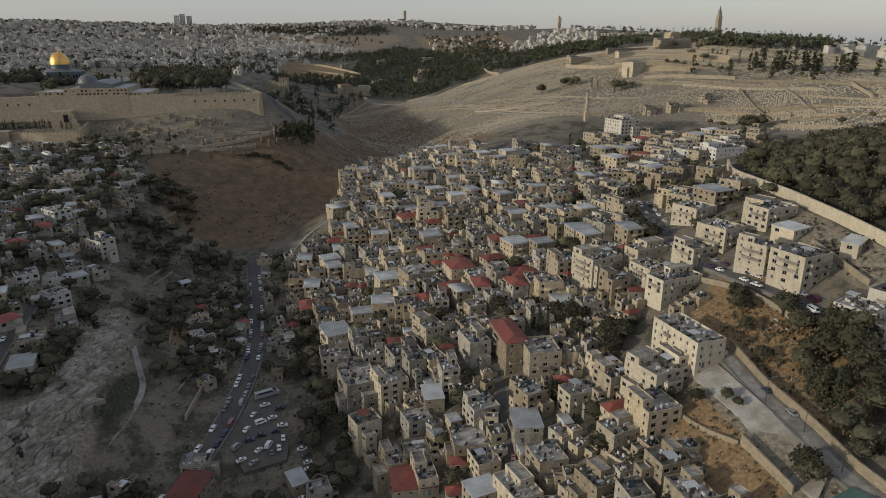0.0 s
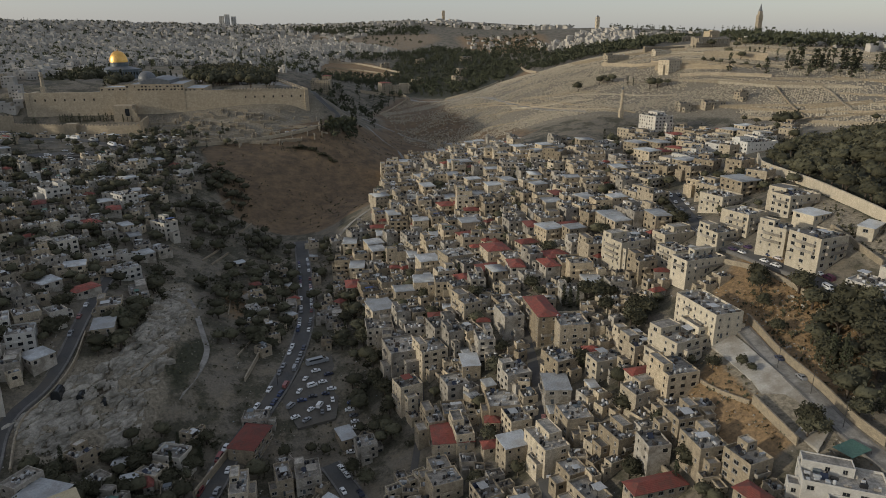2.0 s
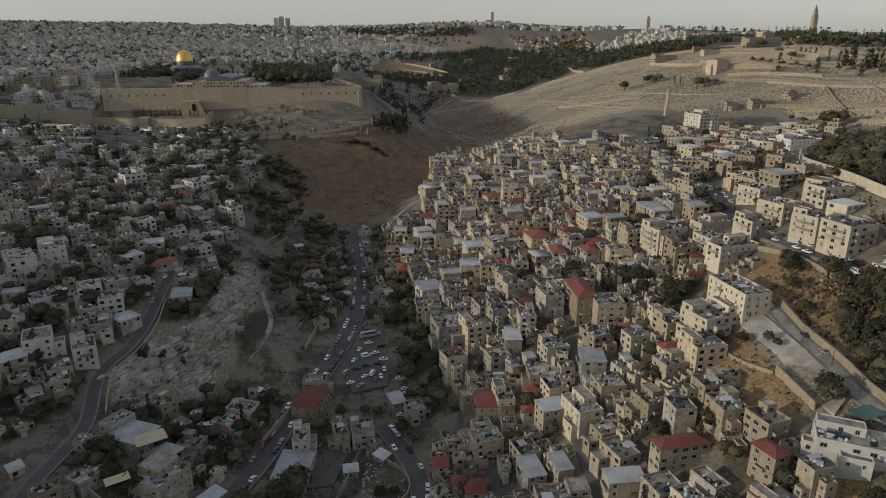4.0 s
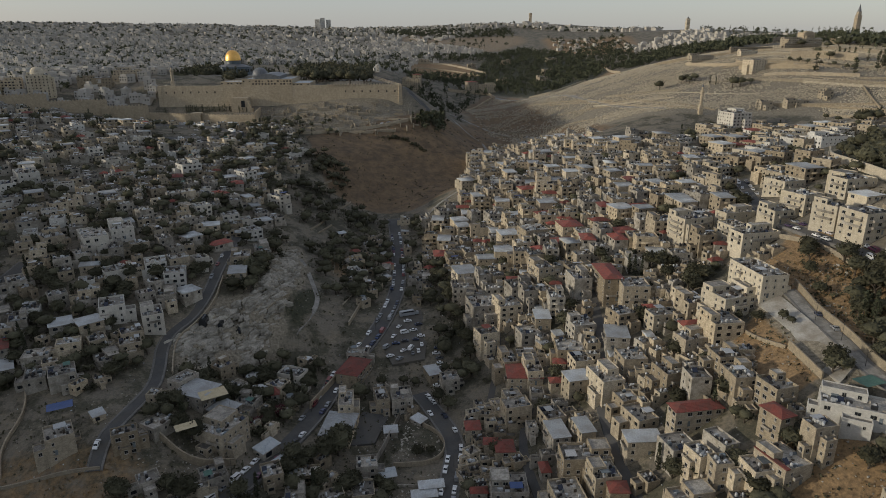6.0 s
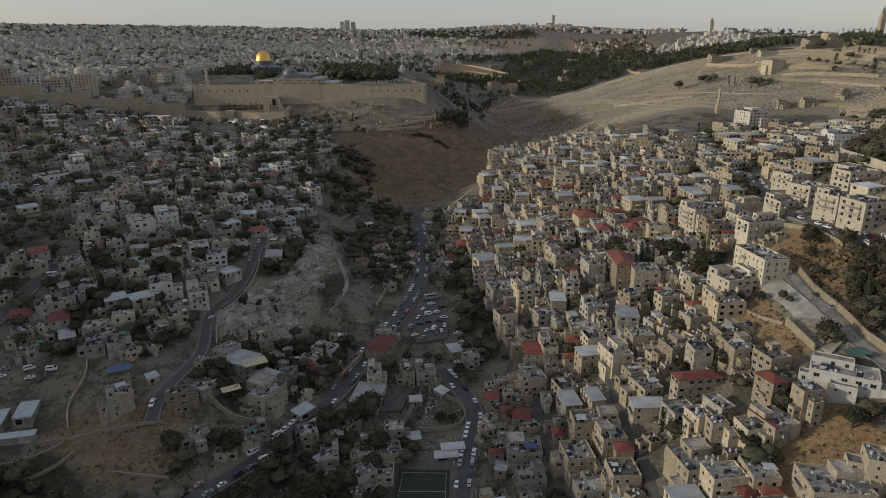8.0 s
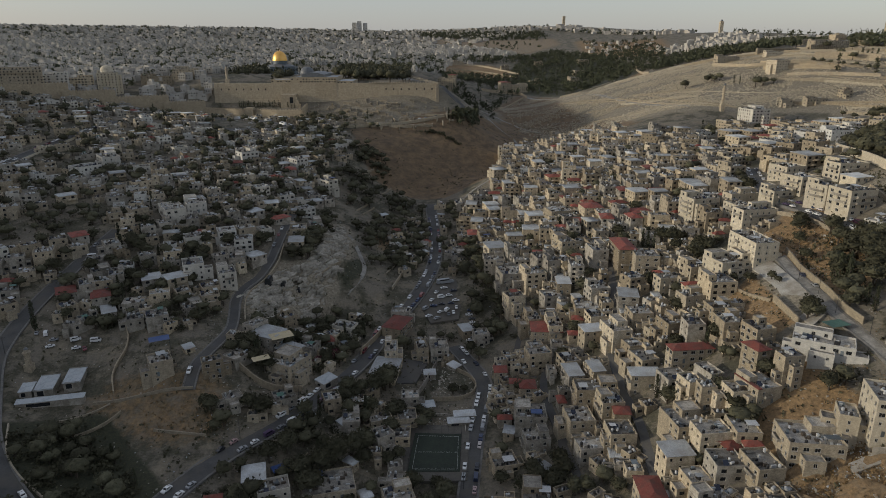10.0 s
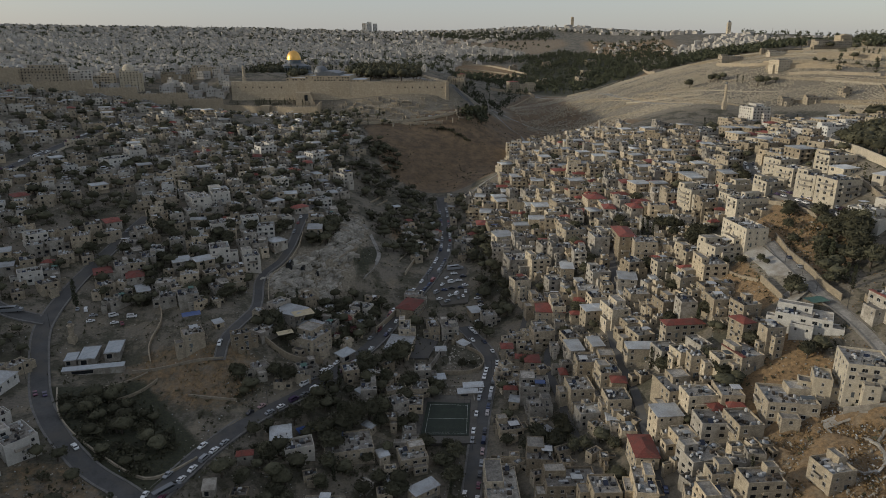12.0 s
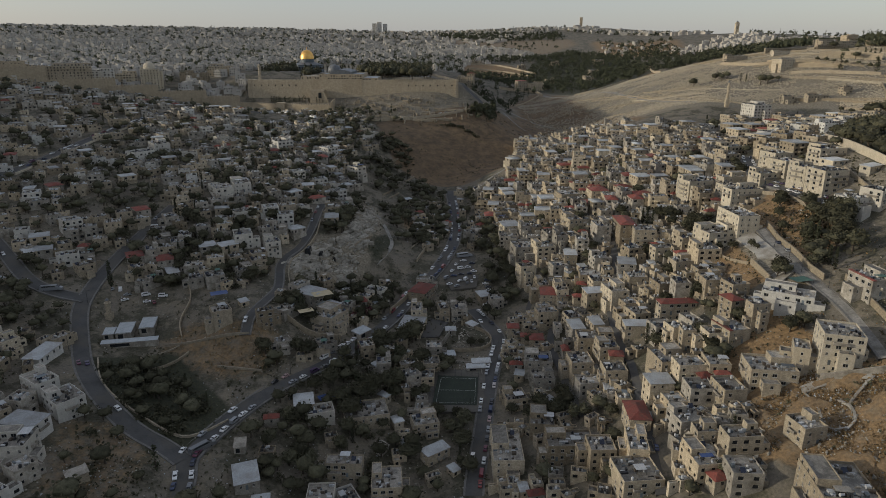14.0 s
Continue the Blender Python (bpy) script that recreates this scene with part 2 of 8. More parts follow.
TREES = [(100, -533, 0, 13), (249, -452, 1, 12), (251, -455, 1, 11), (254, -457, 1, 9), (266, -492, 0, 9), (273, -486, 0, 9), (272, -537, 0, 6), (268, -529, 0, 6), (276, -579, 0, 9), (277, -583, 0, 7), (279, -543, 0, 5), (280, -548, 0, 4), (312, -503, 0, 8), (223, -569, 1, 10), (223, -574, 1, 9), (394, -256, 0, 9), (388, -253, 0, 8), (391, -209, 0, 8), (322, -428, 0, 9), (37, -535, 1, 10), (35, -532, 1, 8), (-76, -521, 1, 16), (296, -584, 1, 10), (296, -589, 1, 11)] + [(290, -583, 0, 8), (274, -582, 0, 8), (299, -560, 1, 13), (299, -567, 1, 12), (302, -559, 1, 11), (303, -553, 1, 10), (-144, -152, 1, 12), (-130, -10, 1, 10), (-46, -325, 1, 12), (-106, -215, 0, 8), (453, 24, 0, 13), (482, 29, 0, 11), (488, 21, 0, 11), (505, 3, 1, 10), (508, -6, 1, 9), (517, -29, 0, 14), (525, -31, 0, 13), (536, -33, 0, 9), (174, -618, 0, 8), (169, -610, 0, 9), (178, -618, 0, 7), (188, -624, 0, 6), (173, -661, 0, 7), (179, -662, 0, 8)] + [(185, -654, 1, 7), (148, -600, 0, 6), (122, -598, 0, 6), (94, -618, 0, 7), (88, -608, 0, 7)]
ZONES["carpark"] = [(-124, -58), (-92, -74), (-52, -112), (-32, -138), (-33, -166), (-86, -176), (-110, -120)]
ROADS["hill_road"] = (7, [(-226, -430), (-214, -389), (-211, -357), (-207, -313), (-199, -270), (-191, -227), (-184, -181), (-172, -130)])
ZONES["field"] = [(-154, -417), (-122, -400), (-84, -408), (-82, -433), (-108, -446), (-143, -443)]
ZONES["dirt_lot"] = [(-78, -520), (-46, -514), (-38, -530), (-66, -538)]

ZONES["rock"] = [(14, -478), (26, -454), (45, -440), (50, -406), (48, -369), (57, -350), (65, -393), (63, -433), (60, -460), (56, -486), (36, -491), (24, -488)]
QUARTERS.update({
    "roadside": [(130, -262), (150, -268), (147, -322), (150, -359), (148, -418), (129, -419)],
    "gardens": [(88, -300), (119, -296), (120, -369), (111, -416), (97, -416)],
    "terrace": [(95, -463), (112, -480), (133, -478), (150, -474), (152, -506), (140, -510), (96, -503)],
    "rockfoot": [(36, -493), (60, -482), (88, -463), (92, -470), (74, -526), (56, -548), (24, -545), (20, -512)],
    "corner": [(-130, -576), (-108, -572), (-75, -569), (-50, -617), (-34, -646), (-31, -690), (-90, -690), (-150, -620)],
    "hollow": [(-190, -500), (-152, -494), (-117, -482), (-95, -500), (-108, -522), (-130, -535), (-170, -560)],
})
WOODS.update({
    "field": (0.008, ZONES["field"]),
    "road_bank": (0.010, [(143, -322), (160, -351), (162, -405), (154, -423), (159, -443), (166, -467), (162, -492), (148, -476), (146, -444), (144, -423)]),
    "garden_wood": (0.006, [(62, -357), (67, -323), (98, -308), (118, -330), (116, -400), (103, -413), (90, -422), (79, -403), (72, -377)]),
    "house_wood": (0.035, [(32, -399), (43, -380), (48, -400), (46, -436), (37, -426)]),
    "foot_wood": (0.011, [(36, -493), (60, -482), (88, -463), (90, -475), (74, -524), (56, -545), (24, -540), (20, -512)]),
    "dry_field": (0.006, [(-45, -632), (-25, -630), (0, -647), (14, -665), (-10, -700), (-28, -690)]),
    "hollow_wood": (0.008, [(-190, -500), (-117, -482), (-95, -500), (-108, -522), (-85, -552), (-83, -568), (-130, -576), (-200, -560)]),
    "shade_wood": (0.0025, [(20, -660), (60, -585), (105, -560), (130, -560), (128, -690), (20, -700)]),
})

ZONES["yard"] = [(107, -505), (119, -507), (113, -527), (100, -530)]
ZONES["ruin"] = [(127, -509), (142, -524), (140, -541), (122, -539)]
TREES += [(98, -536, 0, 13), (94, -538, 0, 11), (137, -535, 0, 5), (131, -536, 0, 6), (143, -498, 0, 8), (147, -505, 0, 8)]
TREES += [(208, -478, 0, 9), (214, -470, 0, 8), (238, -500, 0, 9), (196, -512, 0, 8), (186, -530, 0, 8), (230, -560, 0, 8), (216, -592, 0, 9), (222, -596, 0, 8), (160, -600, 0, 8), (157, -608, 0, 9), (164, -545, 0, 8), (172, -600, 0, 8), (262, -470, 0, 9), (268, -462, 0, 8), (240, -430, 0, 9), (214, -420, 0, 9), (190, -400, 0, 8), (260, -400, 0, 9), (290, -405, 0, 9), (300, -380, 0, 10), (304, -376, 0, 9), (235, -350, 0, 8), (210, -320, 0, 8), (270, -310, 0, 9), (320, -340, 0, 10), (325, -335, 0, 9), (340, -300, 0, 9), (300, -250, 0, 9), (260, -220, 0, 8), (330, -225, 0, 10)]

# tall pines of the orange bank, large village trees, dark garden trees of the valley floor
TREES += [(316, -530, 0, 9), (313, -547, 0, 14), (320, -542, 0, 14), (314, -556, 0, 13), (325, -546, 0, 13), (300, -557, 0, 11), (301, -563, 1, 14), (311, -566, 0, 13), (318, -520, 0, 10), (318, -551, 0, 15), (306, -572, 0, 11), (310, -578, 0, 12), (309, -510, 0, 9), (304, -519, 0, 7), (300, -533, 0, 6),
          (260, -454, 0, 11), (264, -457, 0, 10), (270, -482, 0, 11), (266, -487, 0, 10), (240, -533, 0, 9), (247, -551, 0, 8), (238, -573, 1, 10), (244, -570, 0, 9), (155, -419, 0, 10), (161, -457, 0, 10), (158, -450, 0, 9), (172, -606, 0, 10), (167, -612, 0, 10), (163, -606, 0, 9), (250, -603, 0, 8), (264, -617, 0, 8), (156, -647, 0, 9),
          (72, -605, 0, 12), (80, -588, 0, 13), (76, -594, 0, 12), (68, -598, 0, 11), (86, -582, 0, 11), (63, -646, 0, 11), (57, -642, 0, 10), (232, -602, 0, 9), (234, -612, 0, 9), (92, -578, 0, 11), (60, -588, 0, 11), (54, -594, 0, 10)]

# ---- ground heights: valley floors, slopes and crests as survey lines, joined by a thin-plate surface ----
KIDRON = [(142, -900, -12), (140, -760, -6), (138, -690, 1), (136, -640, 8), (136, -600, 14), (112, -568, 17), (100, -508, 25), (125, -447, 33),
          (124, -360, 40), (124, -282, 46), (113, -219, 50), (200, -150, 60), (235, -20, 66), (250, 106, 72), (230, 320, 87), (300, 620, 100)]
SPUR = [(79, -422, 46), (58, -446, 52), (32, -422, 66), (29, -464, 50), (66, -470, 36), (50, -500, 36), (12, -486, 50), (20, -518, 46), (38, -520, 42), (-2, -474, 58), (0, -553, 44),
        (-10, -578, 29), (36, -583, 30), (10, -640, 26), (-42, -606, 37), (-57, -553, 38), (-82, -550, 46), (-67, -446, 70), (-45, -396, 80),
        (-50, -224, 90), (40, -300, 66), (66, -340, 52), (20, -230, 86)]
# crest points at x -440 and -430: out of view, heights set by their shadow's edge
WEST = [(-114, -402, 84), (-205, -334, 96), (-160, -237, 106), (-215, -202, 116), (-30, -149, 103), (-120, -120, 112), (-140, -560, 56),
        (-230, -480, 84), (-300, -330, 118), (-380, -150, 150), (-440, -420, 175), (-430, -640, 171), (-420, -900, 130), (-260, -700, 86),
        (-100, -700, 40), (0, -760, 22), (-800, -300, 190)]
OPHEL = [(157, -45, 104), (175, -117, 72), (84, -74, 101), (94, -150, 79), (140, -175, 58), (136, 2, 114), (-140, -8, 109), (0, -20, 112), (60, -200, 76)]
VILLAGE = [(152, -466, 28), (175, -320, 52), (182, -236, 70), (187, -484, 40), (237, -477, 62), (230, -497, 60), (206, -463, 55), (182, -441, 49),
           (236, -349, 76), (278, -460, 80), (260, -524, 70), (235, -522, 60), (206, -545, 43), (233, -567, 57), (284, -534, 85),
           (275, -570, 81), (297, -541, 86), (309, -491, 96), (357, -365, 101), (394, -391, 116), (359, -496, 118), (266, -638, 62),
           (237, -634, 53), (226, -677, 47), (243, -597, 63), (190, -600, 32), (170, -690, 20), (320, -700, 85), (430, -520, 138)]
OLIVES = [(315, -218, 97), (265, -158, 86), (305, -325, 92), (432, -162, 106), (327, -192, 101), (415, -109, 120), (560, -128, 127), (568, 0, 158),
          (526, -20, 141), (553, 268, 157), (319, 145, 97), (386, 75, 114), (993, 445, 196), (760, -120, 152), (700, -400, 150), (900, -100, 150),
          (1300, -300, 120), (1000, -800, 120), (500, -900, 110), (820, 120, 178)]
CITY = [(-140, 20, 132), (136, 20, 132), (-100, 250, 138), (130, 420, 134), (-500, 100, 150), (-500, 500, 158), (-150, 700, 152), (60, 900, 150),
        (-900, 900, 180), (-300, 1400, 176)]
FAR = [(1100, 1421, 224), (743, 2233, 264), (-194, 2497, 246), (-1100, 2100, 250), (-1900, 1700, 255), (-700, 2600, 262), (300, 2500, 252),
       (500, 900, 140), (700, 1200, 165), (330, 1300, 165), (600, 1600, 195), (950, 2000, 236), (1500, 900, 190), (2600, 1500, 100),
       (2600, -900, 60), (-2600, -600, 190), (-2500, 900, 235), (0, -2600, 60), (-1700, -2000, 120), (1800, -2000, 40), (0, 4600, 230), (-3600, 3600, 240),
       (3600, 3600, 120), (4600, 0, 40), (-4600, 0, 220), (0, -4600, 60)]
CONTROL = np.array(KIDRON + SPUR + WEST + OPHEL + VILLAGE + OLIVES + CITY + FAR, float)


def _plate(r2):
    return 0.5 * r2 * np.log(r2 + 1e-9)


def _weights():
    p = CONTROL[:, :2] / 500
    k = _plate(((p[:, None] - p[None]) ** 2).sum(-1)) + np.eye(len(p)) * 2e-4
    q = np.c_[np.ones(len(p)), p]
    a = np.block([[k, q], [q.T, np.zeros((3, 3))]])
    return np.linalg.solve(a, np.r_[CONTROL[:, 2], 0, 0, 0])


WEIGHTS = _weights()


def heights(x, y):
    """Ground heights for arrays of places."""
    p = np.stack([np.ravel(x), np.ravel(y)], 1).astype(float) / 500
    out = np.empty(len(p))
    c = CONTROL[:, :2] / 500
    for i in range(0, len(p), 4000):
        s = p[i:i + 4000]
        k = _plate(((s[:, None] - c[None]) ** 2).sum(-1))
        out[i:i + 4000] = k @ WEIGHTS[:-3] + WEIGHTS[-3] + s @ WEIGHTS[-2:]
    return out.reshape(np.shape(x))


# ---- materials ----
def material(name, build):
    """A node material: build(nodes, links, shader, at) wires colour, roughness and bump; at is the place in metres."""
    m = bpy.data.materials.new(name)
    m.use_nodes = True
    n, l = m.node_tree.nodes, m.node_tree.links
    build(n, l, n["Principled BSDF"])
    return m


def place(n, l, world_space):
    if world_space:
        return n.new("ShaderNodeNewGeometry").outputs["Position"]
    return n.new("ShaderNodeTexCoord").outputs["Object"]


def noise_at(n, l, at, scale, detail=4.0, rough=0.55):
    t = n.new("ShaderNodeTexNoise")
    t.inputs["Scale"].default_value, t.inputs["Detail"].default_value, t.inputs["Roughness"].default_value = scale, detail, rough
    l.new(at, t.inputs["Vector"])
    return t.outputs["Fac"]


def ramp(n, l, fac, stops):
    r = n.new("ShaderNodeValToRGB")
    while len(r.color_ramp.elements) < len(stops):
        r.color_ramp.elements.new(0.5)
    for e, (p, c) in zip(r.color_ramp.elements, stops):
        e.position, e.color = p, (*c, 1) if len(c) == 3 else c
    l.new(fac, r.inputs["Fac"])
    return r.outputs["Color"]


def blend(n, l, fac, a, b, mode="MIX"):
    m = n.new("ShaderNodeMix")
    m.data_type, m.blend_type = "RGBA", mode
    for socket, value in ((m.inputs[0], fac), (m.inputs[6], a), (m.inputs[7], b)):
        if isinstance(value, bpy.types.NodeSocket):
            l.new(value, socket)
        else:
            socket.default_value = value if isinstance(value, float) else (*value, 1)
    return m.outputs[2]


def bump(n, l, shader, height, strength, distance):
    b = n.new("ShaderNodeBump")
    b.inputs["Strength"].default_value, b.inputs["Distance"].default_value = strength, distance
    l.new(height, b.inputs["Height"])
    l.new(b.outputs[0], shader.inputs["Normal"])


def own_shade(n, l):
    """A number from 0 to 1 for each object, or for each house or tree of a joined piece."""
    a, b = n.new("ShaderNodeAttribute"), n.new("ShaderNodeMath")
    a.attribute_name = "own"
    l.new(a.outputs["Fac"], b.inputs[0]), l.new(n.new("ShaderNodeObjectInfo").outputs["Random"], b.inputs[1])
    f = n.new("ShaderNodeMath")
    f.operation = "FRACT"
    l.new(b.outputs[0], f.inputs[0])
    return f.outputs[0]


def mottled(name, dark, light, scale, rough=0.9, grain=4.0, relief=0.05, world_space=False, vary=0.0, metal=0.0, tint=None, dirt=None):
    """A plain worn surface: large stains, fine grain, and a shade of its own for each object."""
    def build(n, l, s):
        at = place(n, l, world_space)
        big, fine = noise_at(n, l, at, scale), noise_at(n, l, at, scale * grain, 6.0, 0.65)
        c = ramp(n, l, big, [(0.3, dark), (0.7, light)])
        c = blend(n, l, 0.3, c, ramp(n, l, fine, [(0.3, tuple(v * 0.55 for v in dark)), (0.7, tuple(min(1, v * 1.25) for v in light))]))
        if dirt:
            c = blend(n, l, ramp(n, l, noise_at(n, l, at, scale * 0.45, 5.0, 0.7), [(0.45, (0, 0, 0)), (0.62, (0.8, 0.8, 0.8))]), c, dirt)
        if vary or tint:
            own = own_shade(n, l)
            if tint:
                c = blend(n, l, 0.55, c, ramp(n, l, own, tint), "MULTIPLY")
            if vary:
                hsv = n.new("ShaderNodeHueSaturation")
                mr = n.new("ShaderNodeMapRange")
                mr.inputs["To Min"].default_value, mr.inputs["To Max"].default_value = 1 - vary, 1 + vary
                l.new(own, mr.inputs["Value"])
                l.new(mr.outputs[0], hsv.inputs["Value"])
                l.new(c, hsv.inputs["Color"])
                c = hsv.outputs["Color"]
        l.new(c, s.inputs["Base Color"])
        s.inputs["Roughness"].default_value, s.inputs["Metallic"].default_value = rough, metal
        bump(n, l, s, fine, 0.5, relief)
    return material(name, build)


def stonework(name, dark, light, course=0.3, vary=0.18, dirt=(0.16, 0.13, 0.10), world_space=False, wear=0.5):
    """Dressed limestone: courses of blocks, streaked and patched, each building of a shade of its own."""
    def build(n, l, s):
        at = place(n, l, world_space)
        sep, com = n.new("ShaderNodeSeparateXYZ"), n.new("ShaderNodeCombineXYZ")
        l.new(at, sep.inputs[0])
        add = n.new("ShaderNodeMath")
        l.new(sep.outputs[0], add.inputs[0]), l.new(sep.outputs[1], add.inputs[1])
        l.new(add.outputs[0], com.inputs[0]), l.new(sep.outputs[2], com.inputs[1])
        b = n.new("ShaderNodeTexBrick")
        b.inputs["Scale"].default_value, b.inputs["Mortar Size"].default_value = 1.0, course * 0.05
        b.inputs["Brick Width"].default_value, b.inputs["Row Height"].default_value = course * 1.9, course
        b.inputs["Color1"].default_value, b.inputs["Color2"].default_value = (*dark, 1), (*light, 1)
        b.inputs["Mortar"].default_value = (*[v * 0.6 for v in dark], 1)
        l.new(com.outputs[0], b.inputs["Vector"])
        patch = noise_at(n, l, at, 0.6, 6.0, 0.68)
        c = blend(n, l, 0.55, b.outputs["Color"], ramp(n, l, patch, [(0.3, dark), (0.68, light)]))
        own = own_shade(n, l)
        c = blend(n, l, 0.6, c, ramp(n, l, own, [(0.0, (0.88, 0.78, 0.62)), (0.3, (1.0, 0.95, 0.86)), (0.55, (0.80, 0.78, 0.74)), (0.75, (1.0, 0.90, 0.74)), (1.0, (1.0, 1.0, 0.98))]), "MULTIPLY")
        # rain streaks: noise drawn out downwards
        mp = n.new("ShaderNodeMapping")
        mp.inputs["Scale"].default_value = (0.55, 0.55, 0.2)
        l.new(at, mp.inputs["Vector"])
        streak = noise_at(n, l, mp.outputs[0], 1.0, 4.0, 0.6)
        c = blend(n, l, ramp(n, l, streak, [(0.44, (0, 0, 0)), (0.74, (wear, wear, wear))]), c, dirt)
        hsv, mr = n.new("ShaderNodeHueSaturation"), n.new("ShaderNodeMapRange")
        mr.inputs["To Min"].default_value, mr.inputs["To Max"].default_value = 1 - vary, 1 + vary
        l.new(own, mr.inputs["Value"]), l.new(mr.outputs[0], hsv.inputs["Value"]), l.new(c, hsv.inputs["Color"])
        l.new(hsv.outputs["Color"], s.inputs["Base Color"])
        s.inputs["Roughness"].default_value = 0.92
        bump(n, l, s, b.outputs["Fac"], 0.4, 0.02)
    return material(name, build)


def ground_material():
    """Soil, dry grass and low scrub, with paler rock and gravel by a stored share of each."""
    def build(n, l, s):
        at = place(n, l, True)
        a, b, c2 = noise_at(n, l, at, 0.012, 6.0, 0.6), noise_at(n, l, at, 0.11, 6.0, 0.65), noise_at(n, l, at, 0.9, 5.0, 0.7)
        soil = ramp(n, l, a, [(0.3, (0.11, 0.094, 0.074)), (0.7, (0.20, 0.172, 0.132))])
        grass = ramp(n, l, b, [(0.35, (0.072, 0.068, 0.047)), (0.65, (0.21, 0.172, 0.118))])
        base = blend(n, l, ramp(n, l, b, [(0.4, (0, 0, 0)), (0.6, (1, 1, 1))]), soil, grass)
        base = blend(n, l, 0.35, base, ramp(n, l, c2, [(0.3, (0.03, 0.028, 0.022)), (0.7, (0.30, 0.26, 0.20))]))
        weeds = ramp(n, l, noise_at(n, l, at, 0.065, 8.0, 0.72), [(0.47, (0, 0, 0)), (0.56, (0.85, 0.85, 0.85))])
        base = blend(n, l, weeds, base, ramp(n, l, c2, [(0.3, (0.022, 0.024, 0.014)), (0.7, (0.085, 0.078, 0.048))]))
        for name, lo, hi, sc in (("dry", (0.11, 0.074, 0.040), (0.33, 0.214, 0.105), 0.25), ("pale", (0.085, 0.073, 0.053), (0.32, 0.275, 0.20), 0.22),
                                 ("green", (0.020, 0.024, 0.013), (0.060, 0.058, 0.030), 0.3), ("brown", (0.076, 0.054, 0.033), (0.200, 0.133, 0.071), 0.035)):
            share = n.new("ShaderNodeAttribute")
            share.attribute_name = name
            t = noise_at(n, l, at, sc, 7.0, 0.72)
            edge = n.new("ShaderNodeMath")
            edge.operation = "MULTIPLY_ADD"
            l.new(share.outputs["Fac"], edge.inputs[0])
            edge.inputs[1].default_value = 1.25
            soft = n.new("ShaderNodeMath")
            soft.operation = "SUBTRACT"
            l.new(t, soft.inputs[0])
            soft.inputs[1].default_value = 0.75
            l.new(soft.outputs[0], edge.inputs[2])
            base = blend(n, l, ramp(n, l, edge.outputs[0], [(0.02, (0, 0, 0)), (0.35, (1, 1, 1))]), base, ramp(n, l, noise_at(n, l, at, sc * 3.1, 6.0, 0.7), [(0.32, lo), (0.68, hi)]))
        l.new(base, s.inputs["Base Color"])
        s.inputs["Roughness"].default_value = 0.95
        bump(n, l, s, c2, 0.7, 0.5)
    return material("hillside", build)


M_GROUND = ground_material()
M_WALL = stonework("limestone", (0.25, 0.212, 0.155), (0.56, 0.492, 0.38), vary=0.34)
M_CREAM = stonework("cream_limestone", (0.40, 0.36, 0.285), (0.62, 0.565, 0.46), vary=0.15, dirt=(0.26, 0.22, 0.165), wear=0.45)
M_WHITE = stonework("whitewash", (0.46, 0.45, 0.42), (0.64, 0.63, 0.60), vary=0.08, dirt=(0.34, 0.32, 0.28))
M_RENDER = mottled("cement_render", (0.26, 0.235, 0.195), (0.43, 0.395, 0.335), 0.5, vary=0.2, dirt=(0.15, 0.13, 0.10))
M_ROOF = mottled("roof_screed", (0.18, 0.163, 0.135), (0.43, 0.395, 0.338), 0.6, vary=0.45, dirt=(0.12, 0.11, 0.095))
M_TILE = mottled("red_roof_tile", (0.17, 0.042, 0.032), (0.29, 0.080, 0.055), 0.8, rough=0.8, vary=0.3, dirt=(0.13, 0.06, 0.045))
M_SHEET = mottled("roof_sheet", (0.30, 0.315, 0.32), (0.50, 0.515, 0.515), 0.35, rough=0.55, vary=0.3, dirt=(0.26, 0.25, 0.23))
# window glass; also the painted shade inside caves, an arch and shed bays
M_PANE_SHADE = mottled("dark_glass_and_shade", (0.012, 0.014, 0.016), (0.03, 0.033, 0.036), 0.8, rough=0.18, relief=0.002)
M_FRAME = mottled("window_frame", (0.26, 0.25, 0.225), (0.46, 0.44, 0.40), 2.0, rough=0.6)
M_TANK = mottled("tank_plastic", (0.015, 0.015, 0.016), (0.03, 0.03, 0.032), 1.0, rough=0.5)
M_TANKW = mottled("tank_steel", (0.34, 0.345, 0.345), (0.54, 0.54, 0.53), 1.0, rough=0.45, vary=0.15)
M_SOLAR = mottled("solar_glass", (0.012, 0.016, 0.03), (0.02, 0.027, 0.05), 1.0, rough=0.12, relief=0.002)
M_RAIL = mottled("iron_rail", (0.04, 0.04, 0.042), (0.09, 0.088, 0.085), 3.0, rough=0.5, metal=0.6)
M_DOOR = mottled("painted_door", (0.08, 0.10, 0.11), (0.15, 0.17, 0.18), 1.0, rough=0.6, vary=0.5)
M_BARK = mottled("bark", (0.05, 0.038, 0.028), (0.10, 0.08, 0.06), 2.0)
M_LEAF = mottled("olive_leaves", (0.046, 0.046, 0.030), (0.100, 0.095, 0.060), 0.5, rough=0.9, vary=0.35, relief=0.02)
M_CYPRESS = mottled("cypress_leaves", (0.036, 0.041, 0.026), (0.080, 0.084, 0.052), 0.7, rough=0.9, vary=0.25, relief=0.02)
M_DUST = mottled("dusty_yard", (0.065, 0.060, 0.052), (0.14, 0.128, 0.108), 0.12, world_space=True, grain=7.0, dirt=(0.10, 0.088, 0.07))
M_ASPHALT = mottled("asphalt", (0.055, 0.054, 0.053), (0.095, 0.093, 0.089), 0.15, world_space=True, grain=9.0, relief=0.01, dirt=(0.10, 0.09, 0.075))
